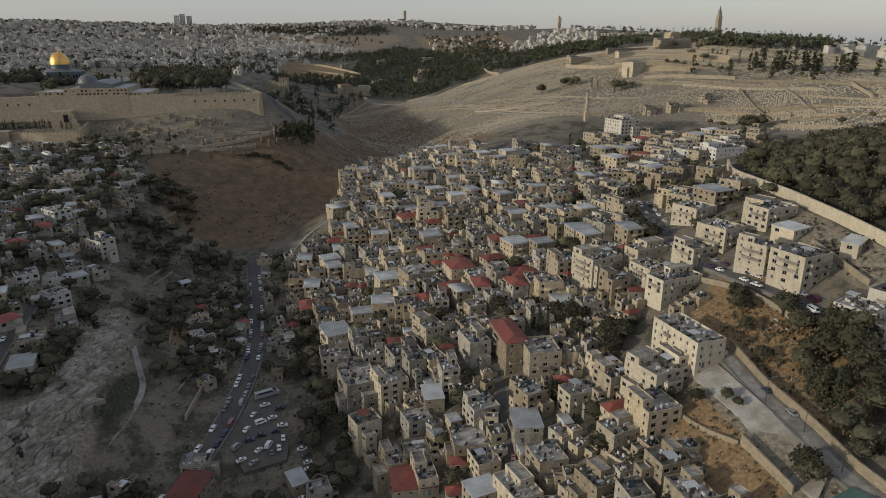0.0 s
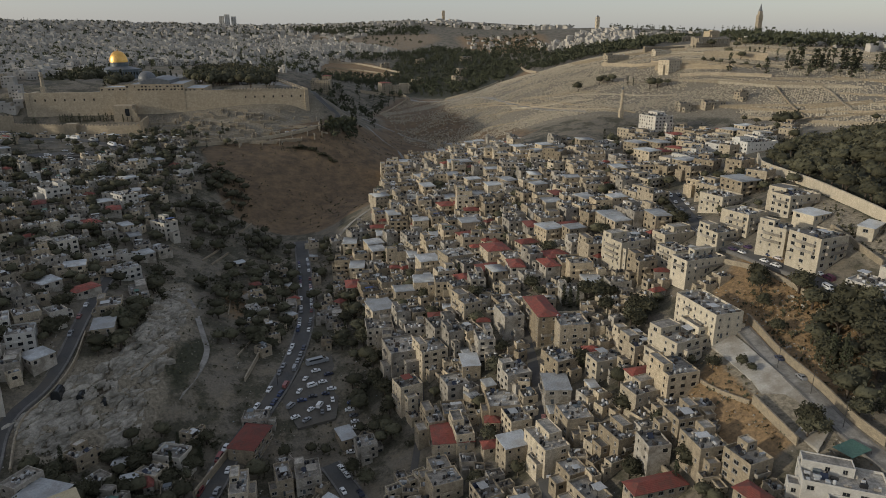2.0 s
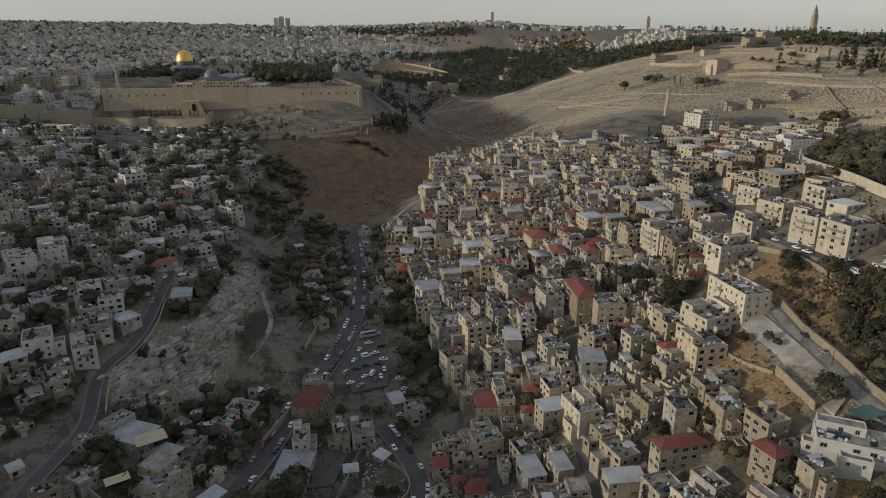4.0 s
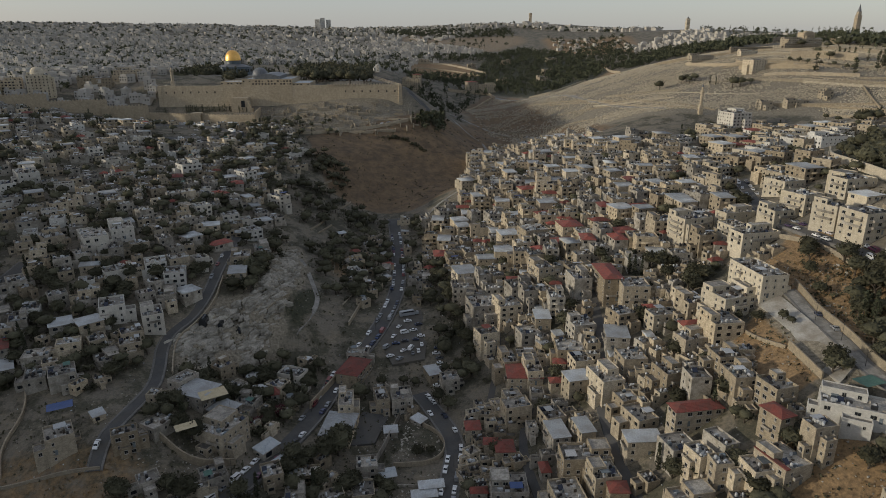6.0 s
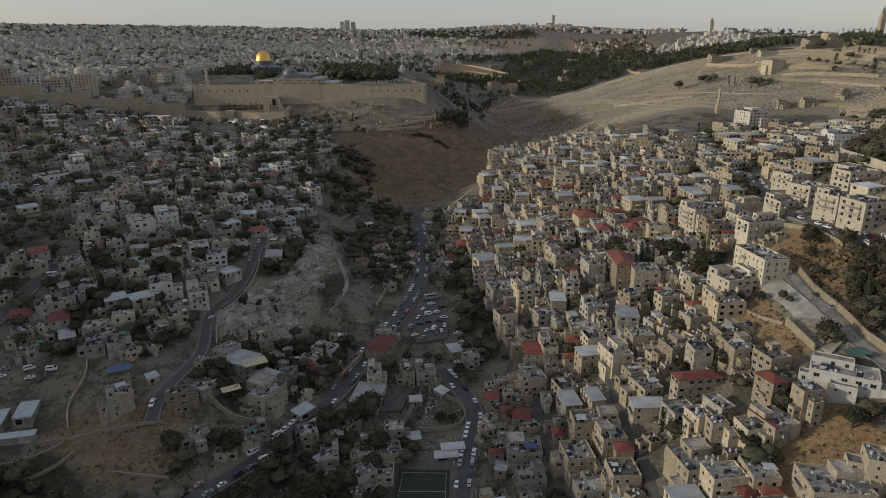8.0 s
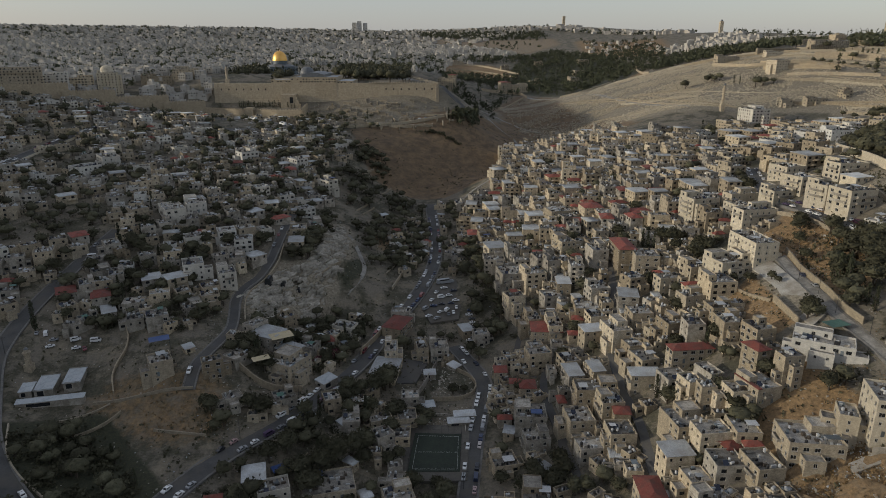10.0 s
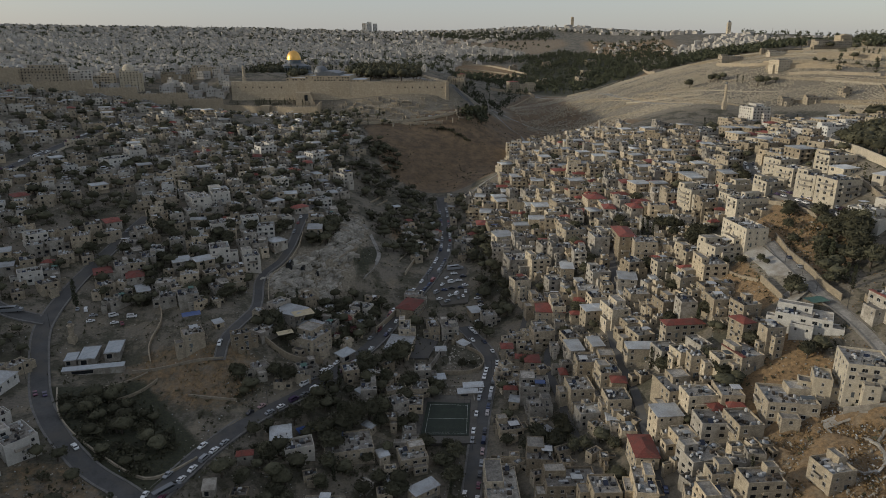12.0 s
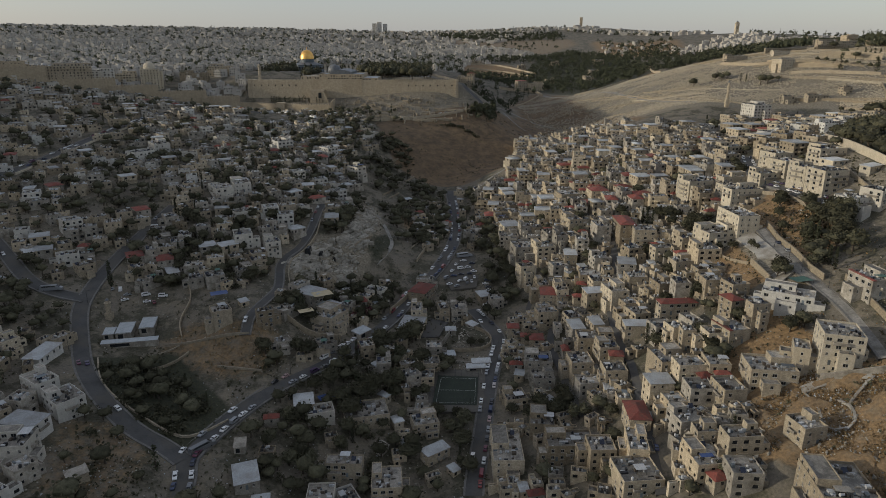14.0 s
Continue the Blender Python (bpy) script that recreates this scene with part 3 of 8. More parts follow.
M_PAVING = mottled("pale_paving", (0.19, 0.18, 0.16), (0.33, 0.31, 0.275), 0.3, world_space=True, dirt=(0.12, 0.11, 0.09))
M_PAINT = mottled("road_paint", (0.45, 0.45, 0.43), (0.65, 0.65, 0.62), 1.5)
M_ROCK = mottled("limestone_rock", (0.17, 0.155, 0.125), (0.50, 0.46, 0.385), 0.2, grain=7.0, relief=0.6, world_space=True, dirt=(0.13, 0.118, 0.09))
M_RETAIN = stonework("field_stone", (0.22, 0.19, 0.145), (0.40, 0.35, 0.265), 0.45, vary=0.1, world_space=True)
M_ANCIENT = stonework("ancient_ashlar", (0.31, 0.262, 0.19), (0.51, 0.44, 0.335), 1.1, vary=0.05, world_space=True, wear=0.3)
M_TOMB = mottled("tomb_stone", (0.23, 0.20, 0.15), (0.50, 0.44, 0.335), 0.5, world_space=True)
M_GOLD = mottled("gilded_copper", (0.80, 0.42, 0.10), (0.98, 0.56, 0.18), 0.2, rough=0.42, metal=0.8, relief=0.02)
M_BLUE = mottled("glazed_blue_tile", (0.06, 0.075, 0.09), (0.13, 0.155, 0.17), 0.4, rough=0.45)
M_LEAD = mottled("lead_sheet", (0.09, 0.095, 0.10), (0.15, 0.155, 0.16), 0.4, rough=0.5)
M_TYRE = mottled("tyre", (0.015, 0.015, 0.015), (0.03, 0.03, 0.03), 3.0)
# far walls toned lighter and greyer, distance haze put into the colour
M_FARWALL = mottled("far_walls", (0.29, 0.27, 0.235), (0.54, 0.505, 0.45), 0.03, grain=3.0, world_space=True, dirt=(0.33, 0.31, 0.275))
M_FARROOF = mottled("far_roofs", (0.22, 0.21, 0.19), (0.42, 0.405, 0.375), 0.03, world_space=True)
M_TURF = mottled("pitch_surface", (0.018, 0.025, 0.018), (0.032, 0.042, 0.028), 0.3, world_space=True)
M_TARP_B = mottled("blue_tarpaulin", (0.03, 0.06, 0.16), (0.05, 0.09, 0.24), 0.6, rough=0.5)
M_TARP_G = mottled("green_netting", (0.05, 0.115, 0.09), (0.09, 0.17, 0.135), 0.6, rough=0.7)


for _m in (M_LEAF, M_CYPRESS):
    _m.node_tree.nodes["Principled BSDF"].inputs["Specular IOR Level"].default_value = 0.12


def car_paint():
    def build(n, l, s):
        own = n.new("ShaderNodeObjectInfo").outputs["Random"]
        c = ramp(n, l, own, [(0.0, (0.70, 0.70, 0.69)), (0.42, (0.74, 0.74, 0.73)), (0.5, (0.30, 0.31, 0.32)), (0.66, (0.24, 0.25, 0.26)), (0.74, (0.025, 0.025, 0.028)), (0.84, (0.03, 0.05, 0.12)), (0.93, (0.22, 0.03, 0.025)), (1.0, (0.66, 0.66, 0.64))])
        l.new(c, s.inputs["Base Color"])
        s.inputs["Roughness"].default_value = 0.3
        s.inputs["Coat Weight"].default_value = 0.5
    return material("car_paint", build)


M_CAR = car_paint()
M_KERB = mottled("kerb_stone", (0.11, 0.105, 0.095), (0.19, 0.18, 0.165), 0.3, world_space=True)
M_GRAVEL = mottled("pale_gravel", (0.26, 0.245, 0.215), (0.42, 0.40, 0.355), 0.2, world_space=True, grain=8.0, dirt=(0.20, 0.17, 0.13))


# ---- building blocks ----
class Shape:
    """Points and faces of one mesh, with a material slot for each face."""

    def __init__(self):
        self.v, self.f, self.m = [], [], []

    def quad(self, a, b, c, d, slot=0):
        n = len(self.v)
        self.v += [a, b, c, d]
        self.f.append((n, n + 1, n + 2, n + 3))
        self.m.append(slot)

    def tri(self, a, b, c, slot=0):
        n = len(self.v)
        self.v += [a, b, c]
        self.f.append((n, n + 1, n + 2))
        self.m.append(slot)

    def box(self, x0, y0, z0, x1, y1, z1, slot=0, turn=None, bottom=False):
        p = [(x0, y0, z0), (x1, y0, z0), (x1, y1, z0), (x0, y1, z0), (x0, y0, z1), (x1, y0, z1), (x1, y1, z1), (x0, y1, z1)]
        if turn:
            p = [tuple(turn @ Vector(q)) for q in p]
        n = len(self.v)
        self.v += p
        faces = [(4, 5, 6, 7), (0, 1, 5, 4), (1, 2, 6, 5), (2, 3, 7, 6), (3, 0, 4, 7)] + ([(3, 2, 1, 0)] if bottom else [])
        self.f += [tuple(n + i for i in q) for q in faces]
        self.m += [slot] * len(faces)

    def tube(self, x, y, z0, z1, r0, r1, sides=10, slot=0, cap=True):
        n = len(self.v)
        for z, r in ((z0, r0), (z1, r1)):
            self.v += [(x + r * math.cos(2 * math.pi * i / sides), y + r * math.sin(2 * math.pi * i / sides), z) for i in range(sides)]
        for i in range(sides):
            j = (i + 1) % sides
            self.f.append((n + i, n + j, n + sides + j, n + sides + i))
            self.m.append(slot)
        if cap:
            self.f.append(tuple(n + sides + i for i in range(sides)))
            self.m.append(slot)

    def turned(self, x, y, z, profile, sides=24, slot=0, phase=0.0):
        """A body of revolution from (radius, height) pairs."""
        n = len(self.v)
        for r, h in profile:
            self.v += [(x + r * math.cos(2 * math.pi * i / sides + phase), y + r * math.sin(2 * math.pi * i / sides + phase), z + h) for i in range(sides)]
        for k in range(len(profile) - 1):
            for i in range(sides):
                j = (i + 1) % sides
                self.f.append((n + k * sides + i, n + k * sides + j, n + (k + 1) * sides + j, n + (k + 1) * sides + i))
                self.m.append(slot)

    def mesh(self, name, *materials, smooth=False):
        me = bpy.data.meshes.new(name)
        me.from_pydata([tuple(p) for p in self.v], [], self.f)
        for m in materials:
            me.materials.append(m)
        me.polygons.foreach_set("material_index", self.m)
        if smooth:
            me.polygons.foreach_set("use_smooth", [True] * len(me.polygons))
        me.update()
        return me


def part(name, mesh, parent, label="", at=None):
    """One mesh object under a thing or a part."""
    ob = new(name, mesh)
    ob.parent = parent
    if at is not None:
        ob.matrix_basis = at
    return tagged(ob, label)


def z_at(x, y):
    return float(heights(np.array([x]), np.array([y]))[0])


def inside(poly, x, y):
    """Which of the places lie in the polygon."""
    x, y = np.asarray(x, float), np.asarray(y, float)
    hit = np.zeros(x.shape, bool)
    for (x0, y0), (x1, y1) in zip(poly, poly[1:] + poly[:1]):
        cross = ((y0 > y) != (y1 > y)) & (x < (x1 - x0) * (y - y0) / ((y1 - y0) or 1e-9) + x0)
        hit ^= cross
    return hit


def near_line(line, x, y):
    """Distance of the places from a polyline."""
    x, y = np.asarray(x, float), np.asarray(y, float)
    best = np.full(x.shape, 1e9)
    for (x0, y0), (x1, y1) in zip(line, line[1:]):
        dx, dy = x1 - x0, y1 - y0
        t = np.clip(((x - x0) * dx + (y - y0) * dy) / (dx * dx + dy * dy + 1e-9), 0, 1)
        best = np.minimum(best, np.hypot(x - x0 - t * dx, y - y0 - t * dy))
    return best


def within(poly, x, y):
    """Whether one place lies in the polygon."""
    hit, (x0, y0) = False, poly[-1]
    for x1, y1 in poly:
        if (y0 > y) != (y1 > y) and x < (x1 - x0) * (y - y0) / (y1 - y0) + x0:
            hit = not hit
        x0, y0 = x1, y1
    return hit


def share(poly, x, y, soft):
    """1 inside the polygon, falling to 0 over soft metres outside it."""
    d = near_line(poly + poly[:1], x, y)
    return np.where(inside(poly, x, y), 1.0, np.clip(1 - d / soft, 0, 1))


# ---- the ground ----
def grid_axis(lo, hi, step, far, grow):
    """Even steps between lo and hi, then steps that grow out to far on both sides."""
    mid = list(np.arange(lo, hi + 0.1, step))
    s, up = step, [mid[-1]]
    while up[-1] < far:
        s *= grow
        up.append(up[-1] + s)
    s, down = step, [mid[0]]
    while down[-1] > -far:
        s *= grow
        down.append(down[-1] - s)
    return np.array(down[:0:-1] + mid + up[1:])


CEMETERY = [(252, 60), (262, 40), (330, -40), (400, -95), (520, -125), (548, -144), (549, -193), (557, -270), (603, -296), (700, -235), (900, -150), (960, 80), (900, 240), (700, 330), (520, 310), (452, 350), (396, 280), (345, 305), (296, 385), (238, 258), (247, 130)]
GROVE = [(302, 474), (345, 375), (400, 297), (455, 338), (560, 560), (597, 791), (595, 1104), (517, 1272), (404, 1082), (330, 800)]
TERRACES = [(187, 902), (271, 906), (328, 832), (350, 762), (243, 725), (180, 720)]
FAR_FIELD = [(190, 1816), (397, 1691), (582, 1718), (568, 1535), (413, 1248), (253, 1237), (186, 1644)]
FAR_SLOPE = [(678, 1592), (741, 1457), (892, 1442), (756, 939), (663, 1008), (628, 1234)]
BANK = [(567, 693), (597, 705), (487, 274), (461, 231), (491, 450)]
FOREST = [(408, -385), (432, -345), (470, -338), (520, -330), (600, -420), (560, -600), (372, -620), (370, -500), (377, -468), (391, -424)]
XS, YS = grid_axis(-300, 560, 4, 4700, 1.06), grid_axis(-760, 60, 4, 4700, 1.05)
GX, GY = np.meshgrid(XS, YS)
GZ = heights(GX, GY)
# roughness of the bare ground: terraces, banks and broken rock
_w = np.array([noise.fractal(Vector((x * 0.03, y * 0.03, 0)), 1.0, 2.0, 4) for x, y in zip(GX.ravel(), GY.ravel())]).reshape(GX.shape)
_rock = np.maximum(share(ZONES["rock"], GX, GY, 14), share(ZONES["crag"], GX, GY, 20))
_r = np.array([noise.fractal(Vector((x * 0.11, y * 0.11, 3)), 0.8, 2.1, 4) for x, y in zip(GX.ravel(), GY.ravel())]).reshape(GX.shape)
_roads = np.min([near_line(line, GX, GY) for _, line in ROADS.values()], axis=0)
GZ = GZ + np.clip((_roads - 5) / 10, 0, 1) * (0.7 * _w + 4.2 * _r * _rock)
_cx, _cy = np.meshgrid(np.arange(-340, 520, 2.0), np.arange(-740, 80, 2.0))
CLEAR = np.min([near_line(line, _cx, _cy) - wide / 2 for wide, line in ROADS.values()], axis=0)


def off_road(x, y):
    """Metres from the nearest road's edge."""
    i, j = int((x + 341) / 2), int((y + 741) / 2)
    return CLEAR[j, i] if 0 <= j < CLEAR.shape[0] and 0 <= i < CLEAR.shape[1] else 99.0


nx = len(XS)
_me = bpy.data.meshes.new("ground")
_me.from_pydata(np.stack([GX.ravel(), GY.ravel(), GZ.ravel()], 1).tolist(), [],
                [(j * nx + i, j * nx + i + 1, (j + 1) * nx + i + 1, (j + 1) * nx + i) for j in range(len(YS) - 1) for i in range(nx - 1)])
_me.materials.append(M_GROUND)
_me.polygons.foreach_set("use_smooth", [True] * len(_me.polygons))
_dry = np.maximum.reduce([share(TERRACES, GX, GY, 25) * 0.75, share(FAR_FIELD, GX, GY, 60) * 0.5, share(FAR_SLOPE, GX, GY, 60) * 0.55, share(BANK, GX, GY, 15) * 0.7, share(ZONES["slope"], GX, GY, 12), share(ZONES["crag"], GX, GY, 10) * 0.6, share(ZONES["earth"], GX, GY, 12) * 0.35, share([(78, -342), (92, -337), (97, -363), (86, -377)], GX, GY, 8) * 0.4, share([(372, -394), (388, -370), (404, -350), (412, -360), (388, -405)], GX, GY, 8) * 0.6, share([(-40, -640), (-20, -636), (-4, -650), (2, -690), (-26, -680)], GX, GY, 10) * 0.3,
                          share([(232, -610), (262, -604), (270, -640), (240, -632)], GX, GY, 8), share([(262, -545), (277, -535), (272, -578), (258, -580)], GX, GY, 6)])
_pale = np.maximum.reduce([share(CEMETERY, GX, GY, 25) * (1 - 0.85 * share([(621, -104), (635, -130), (605, -193), (588, -177)], GX, GY, 6)), share(ZONES["lot"], GX, GY, 3), share([(373, -465), (366, -491), (363, -517), (362, -560), (347, -534), (349, -510), (352, -497), (362, -475)], GX, GY, 6) * 0.9, share(ZONES["rock"], GX, GY, 10) * 0.8, share(ZONES["crag"], GX, GY, 10) * 0.25, share([(20, -90), (140, -30), (140, 5), (-40, -15), (-40, -70)], GX, GY, 25) * 0.7,
                           share(FAR_FIELD, GX, GY, 80) * 0.35, share([(600, -250), (1200, -300), (1200, 300), (900, 200)], GX, GY, 100) * 0.8])
_green = np.maximum.reduce([share(FOREST, GX, GY, 8), share(ZONES["thicket"], GX, GY, 8), share([(64, -437), (70, -413), (77, -408), (78, -422), (70, -450), (67, -449)], GX, GY, 5) * 0.5, share(GROVE, GX, GY, 30) * 0.55])
_brown = np.maximum.reduce([share(ZONES["brown"], GX, GY, 14), share([(252, 60), (247, 130), (238, 258), (296, 385), (336, 320), (315, 200), (320, 60)], GX, GY, 30) * 0.62, share([(270, 110), (310, 60), (345, -20), (345, -100), (300, -110), (215, -60), (215, 60), (235, 120), (250, 60)], GX, GY, 20) * 0.7])
for _name, _values in (("dry", _dry), ("pale", _pale), ("green", _green), ("brown", _brown)):
    _me.attributes.new(_name, "FLOAT", "POINT").data.foreach_set("value", np.ascontiguousarray(_values, dtype=np.float32).ravel())
ground = tagged(new("ground", _me), "dry hillsides and valley of soil, scrub and pale rock", "ground", kind="structure")


# ---- roads, laid on the ground ----
def smooth_line(line, step=4.0):
    p = np.array(line, float)
    for _ in range(2):
        q = [p[0]]
        for a, b in zip(p, p[1:]):
            q += [a * 0.75 + b * 0.25, a * 0.25 + b * 0.75]
        p = np.array(q + [p[-1]])
    d = np.r_[0, np.cumsum(np.hypot(*np.diff(p, axis=0).T))]
    s = np.linspace(0, d[-1], max(2, int(d[-1] / step)))
    return np.stack([np.interp(s, d, p[:, 0]), np.interp(s, d, p[:, 1])], 1)


def strip(shape, line, left, right, lift, thick, slot=0):
    """A band along a line, from left to right of it, lying on the ground with a real edge."""
    p = smooth_line(line)
    t = np.gradient(p, axis=0)
    t /= np.hypot(t[:, 0], t[:, 1])[:, None] + 1e-9
    side = np.stack([-t[:, 1], t[:, 0]], 1)
    rows = []
    mid = heights(p[:, 0], p[:, 1])
    for off in (left, right):
        q = p + side * off
        z = 0.5 * heights(q[:, 0], q[:, 1]) + 0.5 * mid + lift
        rows.append([(a, b, c) for (a, b), c in zip(q, z)])
    low = [[(a, b, c - thick) for a, b, c in r] for r in rows]
    for i in range(len(p) - 1):
        shape.quad(rows[0][i], rows[1][i], rows[1][i + 1], rows[0][i + 1], slot)
        shape.quad(low[0][i + 1], low[0][i], rows[0][i], rows[0][i + 1], slot)
        shape.quad(rows[1][i + 1], rows[1][i], low[1][i], low[1][i + 1], slot)


PAVED = {"stair_street", "lane", "alley"}
for key, (wide, line) in ROADS.items():
    s = Shape()
    strip(s, line, wide / 2, -wide / 2, 0.35, 1.2)
    tagged(new("road", s.mesh("road", M_PAVING if key == "east_road" else M_ASPHALT)), "narrow paved lane between stone houses" if key in PAVED else "worn grey asphalt road on the slope", "road", kind="structure")
    if key not in PAVED:
        for sign in (1, -1):
            s = Shape()
            strip(s, line, sign * (wide / 2 + 0.5) + 0.45, sign * (wide / 2 + 0.5) - 0.45, 0.48, 1.3)
            tagged(new("pavement", s.mesh("pavement", M_KERB)), "raised stone kerb and narrow pavement", "pavement", kind="structure")

def flat_patch(name, poly, lift, mat, label, category, plane=None):
    """A levelled area with real edges, tilted like the ground under it."""
    xy = np.array(poly, float)
    z = heights(xy[:, 0], xy[:, 1])
    a = np.c_[xy, np.ones(len(xy))]
    plane = np.linalg.lstsq(a, z, rcond=None)[0] if plane is None else plane
    top = a @ plane + lift
    s = Shape()
    n = len(poly)
    s.v = [(x, y, h) for (x, y), h in zip(poly, top)] + [(x, y, h - 4) for (x, y), h in zip(poly, top)]
    order = list(range(n))
    area = sum(poly[i][0] * poly[(i + 1) % n][1] - poly[(i + 1) % n][0] * poly[i][1] for i in range(n))
    s.f = [tuple(order if area > 0 else order[::-1])] + [(i, (i + 1) % n, n + (i + 1) % n, n + i) for i in range(n)]
    s.m = [0] * len(s.f)
    tagged(new(name, s.mesh(name, mat)), label, category, kind="structure")
    return plane, lift


PARKING_PLANE, _ = flat_patch("parking_lot", ZONES["parking"], 0.7, M_DUST, "dusty worn parking lot beside the valley road", "parking lot")
PITCH_PLANE, _ = flat_patch("sports_pitch", ZONES["pitch"], 1.2, M_TURF, "dark fenced sports pitch beside the road", "sports pitch")
flat_patch("court_apron", [(103, -595), (135, -596), (138, -562), (106, -560)], 1.05, M_DUST, "dusty concrete court round the pitch", "yard", PITCH_PLANE)
flat_patch("gravel_yard", ZONES["lot"], 0.8, M_GRAVEL, "pale bare gravel yard cut into the slope", "yard")
flat_patch("walled_yard", ZONES["yard"], 0.5, M_ASPHALT, "grey walled yard with parked cars by the warehouse", "yard")
flat_patch("rubble_yard", ZONES["ruin"], 0.4, M_GROUND, "rubble-strewn yard inside broken walls", "yard")


# ---- houses ----
WINDOW_SIZES = [(1.3, 1.5), (1.9, 1.5), (0.9, 1.2)]


def window_mesh(wide, high):
    """A recessed window in one piece: frame, reveal and dark pane; looks along -y."""
    s, f = Shape(), 0.1
    x, i = wide / 2, wide / 2 - f
    s.v = [(-x, 0.1, 0), (x, 0.1, 0), (x, 0.1, high), (-x, 0.1, high), (-i, 0.1, f), (i, 0.1, f), (i, 0.1, high - f), (-i, 0.1, high - f),
           (-i, 0.18, f), (i, 0.18, f), (i, 0.18, high - f), (-i, 0.18, high - f)]
    for k in range(4):
        j = (k + 1) % 4
        s.f += [(k, j, 4 + j, 4 + k), (4 + k, 4 + j, 8 + j, 8 + k)]
    s.f.append((8, 9, 10, 11))
    s.m = [0] * 8 + [1]
    s.box(-x - 0.12, -0.1, -0.12, x + 0.12, 0.09, -0.004, 0, bottom=True)
    s.box(-x - 0.08, -0.06, high + 0.004, x + 0.08, 0.09, high + 0.14, 0, bottom=True)
    s.box(-0.03, 0.12, f, 0.03, 0.179, high - f, 0)
    return s.mesh("window", M_FRAME, M_PANE_SHADE)


WINDOWS = [window_mesh(w, h) for w, h in WINDOW_SIZES]


def facade(s, a, b, z0, z1, holes, depth=0.22, pane=True):
    """One wall from a to b (outside on the right of a to b), with openings sunk into it. holes: (start, end, low, high)."""
    ax, ay = a
    length = math.hypot(b[0] - ax, b[1] - ay)
    ux, uy = (b[0] - ax) / length, (b[1] - ay) / length
    ix, iy = -uy, ux
    at = lambda t, z, d=0.0: (ax + ux * t + ix * d, ay + uy * t + iy * d, z)
    us = sorted({0.0, length, *[round(h[0], 3) for h in holes], *[round(h[1], 3) for h in holes]})
    zs = sorted({z0, z1, *[round(h[2], 3) for h in holes], *[round(h[3], 3) for h in holes]})
    for u0, u1 in zip(us, us[1:]):
        run = None
        for w0, w1 in zip(zs, zs[1:]):
            um, wm = (u0 + u1) / 2, (w0 + w1) / 2
            if any(h[0] < um < h[1] and h[2] < wm < h[3] for h in holes):
                if run:
                    s.quad(at(u0, run[0]), at(u1, run[0]), at(u1, run[1]), at(u0, run[1]))
                    run = None
            else:
                run = (run[0], w1) if run else (w0, w1)
        if run:
            s.quad(at(u0, run[0]), at(u1, run[0]), at(u1, run[1]), at(u0, run[1]))
    for u0, u1, w0, w1 in holes:
        s.quad(at(u0, w0), at(u1, w0), at(u1, w0, depth), at(u0, w0, depth))
        s.quad(at(u0, w1, depth), at(u1, w1, depth), at(u1, w1), at(u0, w1))
        s.quad(at(u0, w0), at(u0, w0, depth), at(u0, w1, depth), at(u0, w1))
        s.quad(at(u1, w0, depth), at(u1, w0), at(u1, w1), at(u1, w1, depth))
        if pane:
            s.quad(at(u0, w0, depth), at(u1, w0, depth), at(u1, w1, depth), at(u0, w1, depth), 1)


def openings(rng, length, storeys, floor_h, base=0.0, chance=0.8):
    """Window openings of one facade: (start, end, low, high, size)."""
    out = []
    cols = max(1, int(length / rng.uniform(3.0, 4.0)))
    step = length / cols
    size = rng.randint(0, 3)
    kept = [rng.rand() < chance for _ in range(cols)]
    for k in range(storeys):
        for c in range(cols):
            if not kept[c] and rng.rand() < 0.7:
                continue
            if rng.rand() > 0.9:
                continue
            w, h = WINDOW_SIZES[size if rng.rand() < 0.8 else 2]
            u = (c + 0.5) * step
            low = base + k * floor_h + 0.9
            if u - w / 2 > 0.35 and u + w / 2 < length - 0.35:
                out.append((u - w / 2, u + w / 2, low, low + h, WINDOW_SIZES.index((w, h))))
    return out


def tank_mesh(mat, lying):
    s = Shape()
    for x, y in ((-0.45, -0.45), (0.45, -0.45), (0.45, 0.45), (-0.45, 0.45)):
        s.box(x - 0.04, y - 0.04, 0, x + 0.04, y + 0.04, 0.62, 1)
    if lying:
        s.box(-0.7, -0.55, 0.6, 0.7, 0.55, 0.68, 1, bottom=True)
        n = 8
        for i in range(n):
            a0, a1 = 2 * math.pi * i / n, 2 * math.pi * (i + 1) / n
            p = lambda a, x: (x, 0.55 * math.cos(a), 1.22 + 0.55 * math.sin(a))
            s.quad(p(a0, -0.85), p(a0, 0.85), p(a1, 0.85), p(a1, -0.85))
            for x in (-0.85, 0.85):
                s.tri(p(a0, x), p(a1, x), (x * 1.12, 0, 1.22))
    else:
        s.turned(0, 0, 0.6, [(0.61, 0), (0.62, 1.25), (0.3, 1.55), (0.0, 1.6)], 8)
    return s.mesh("water_tank", mat, M_RAIL)


TANKS = [tank_mesh(M_TANK, False), tank_mesh(M_TANKW, True), tank_mesh(M_TANKW, False)]


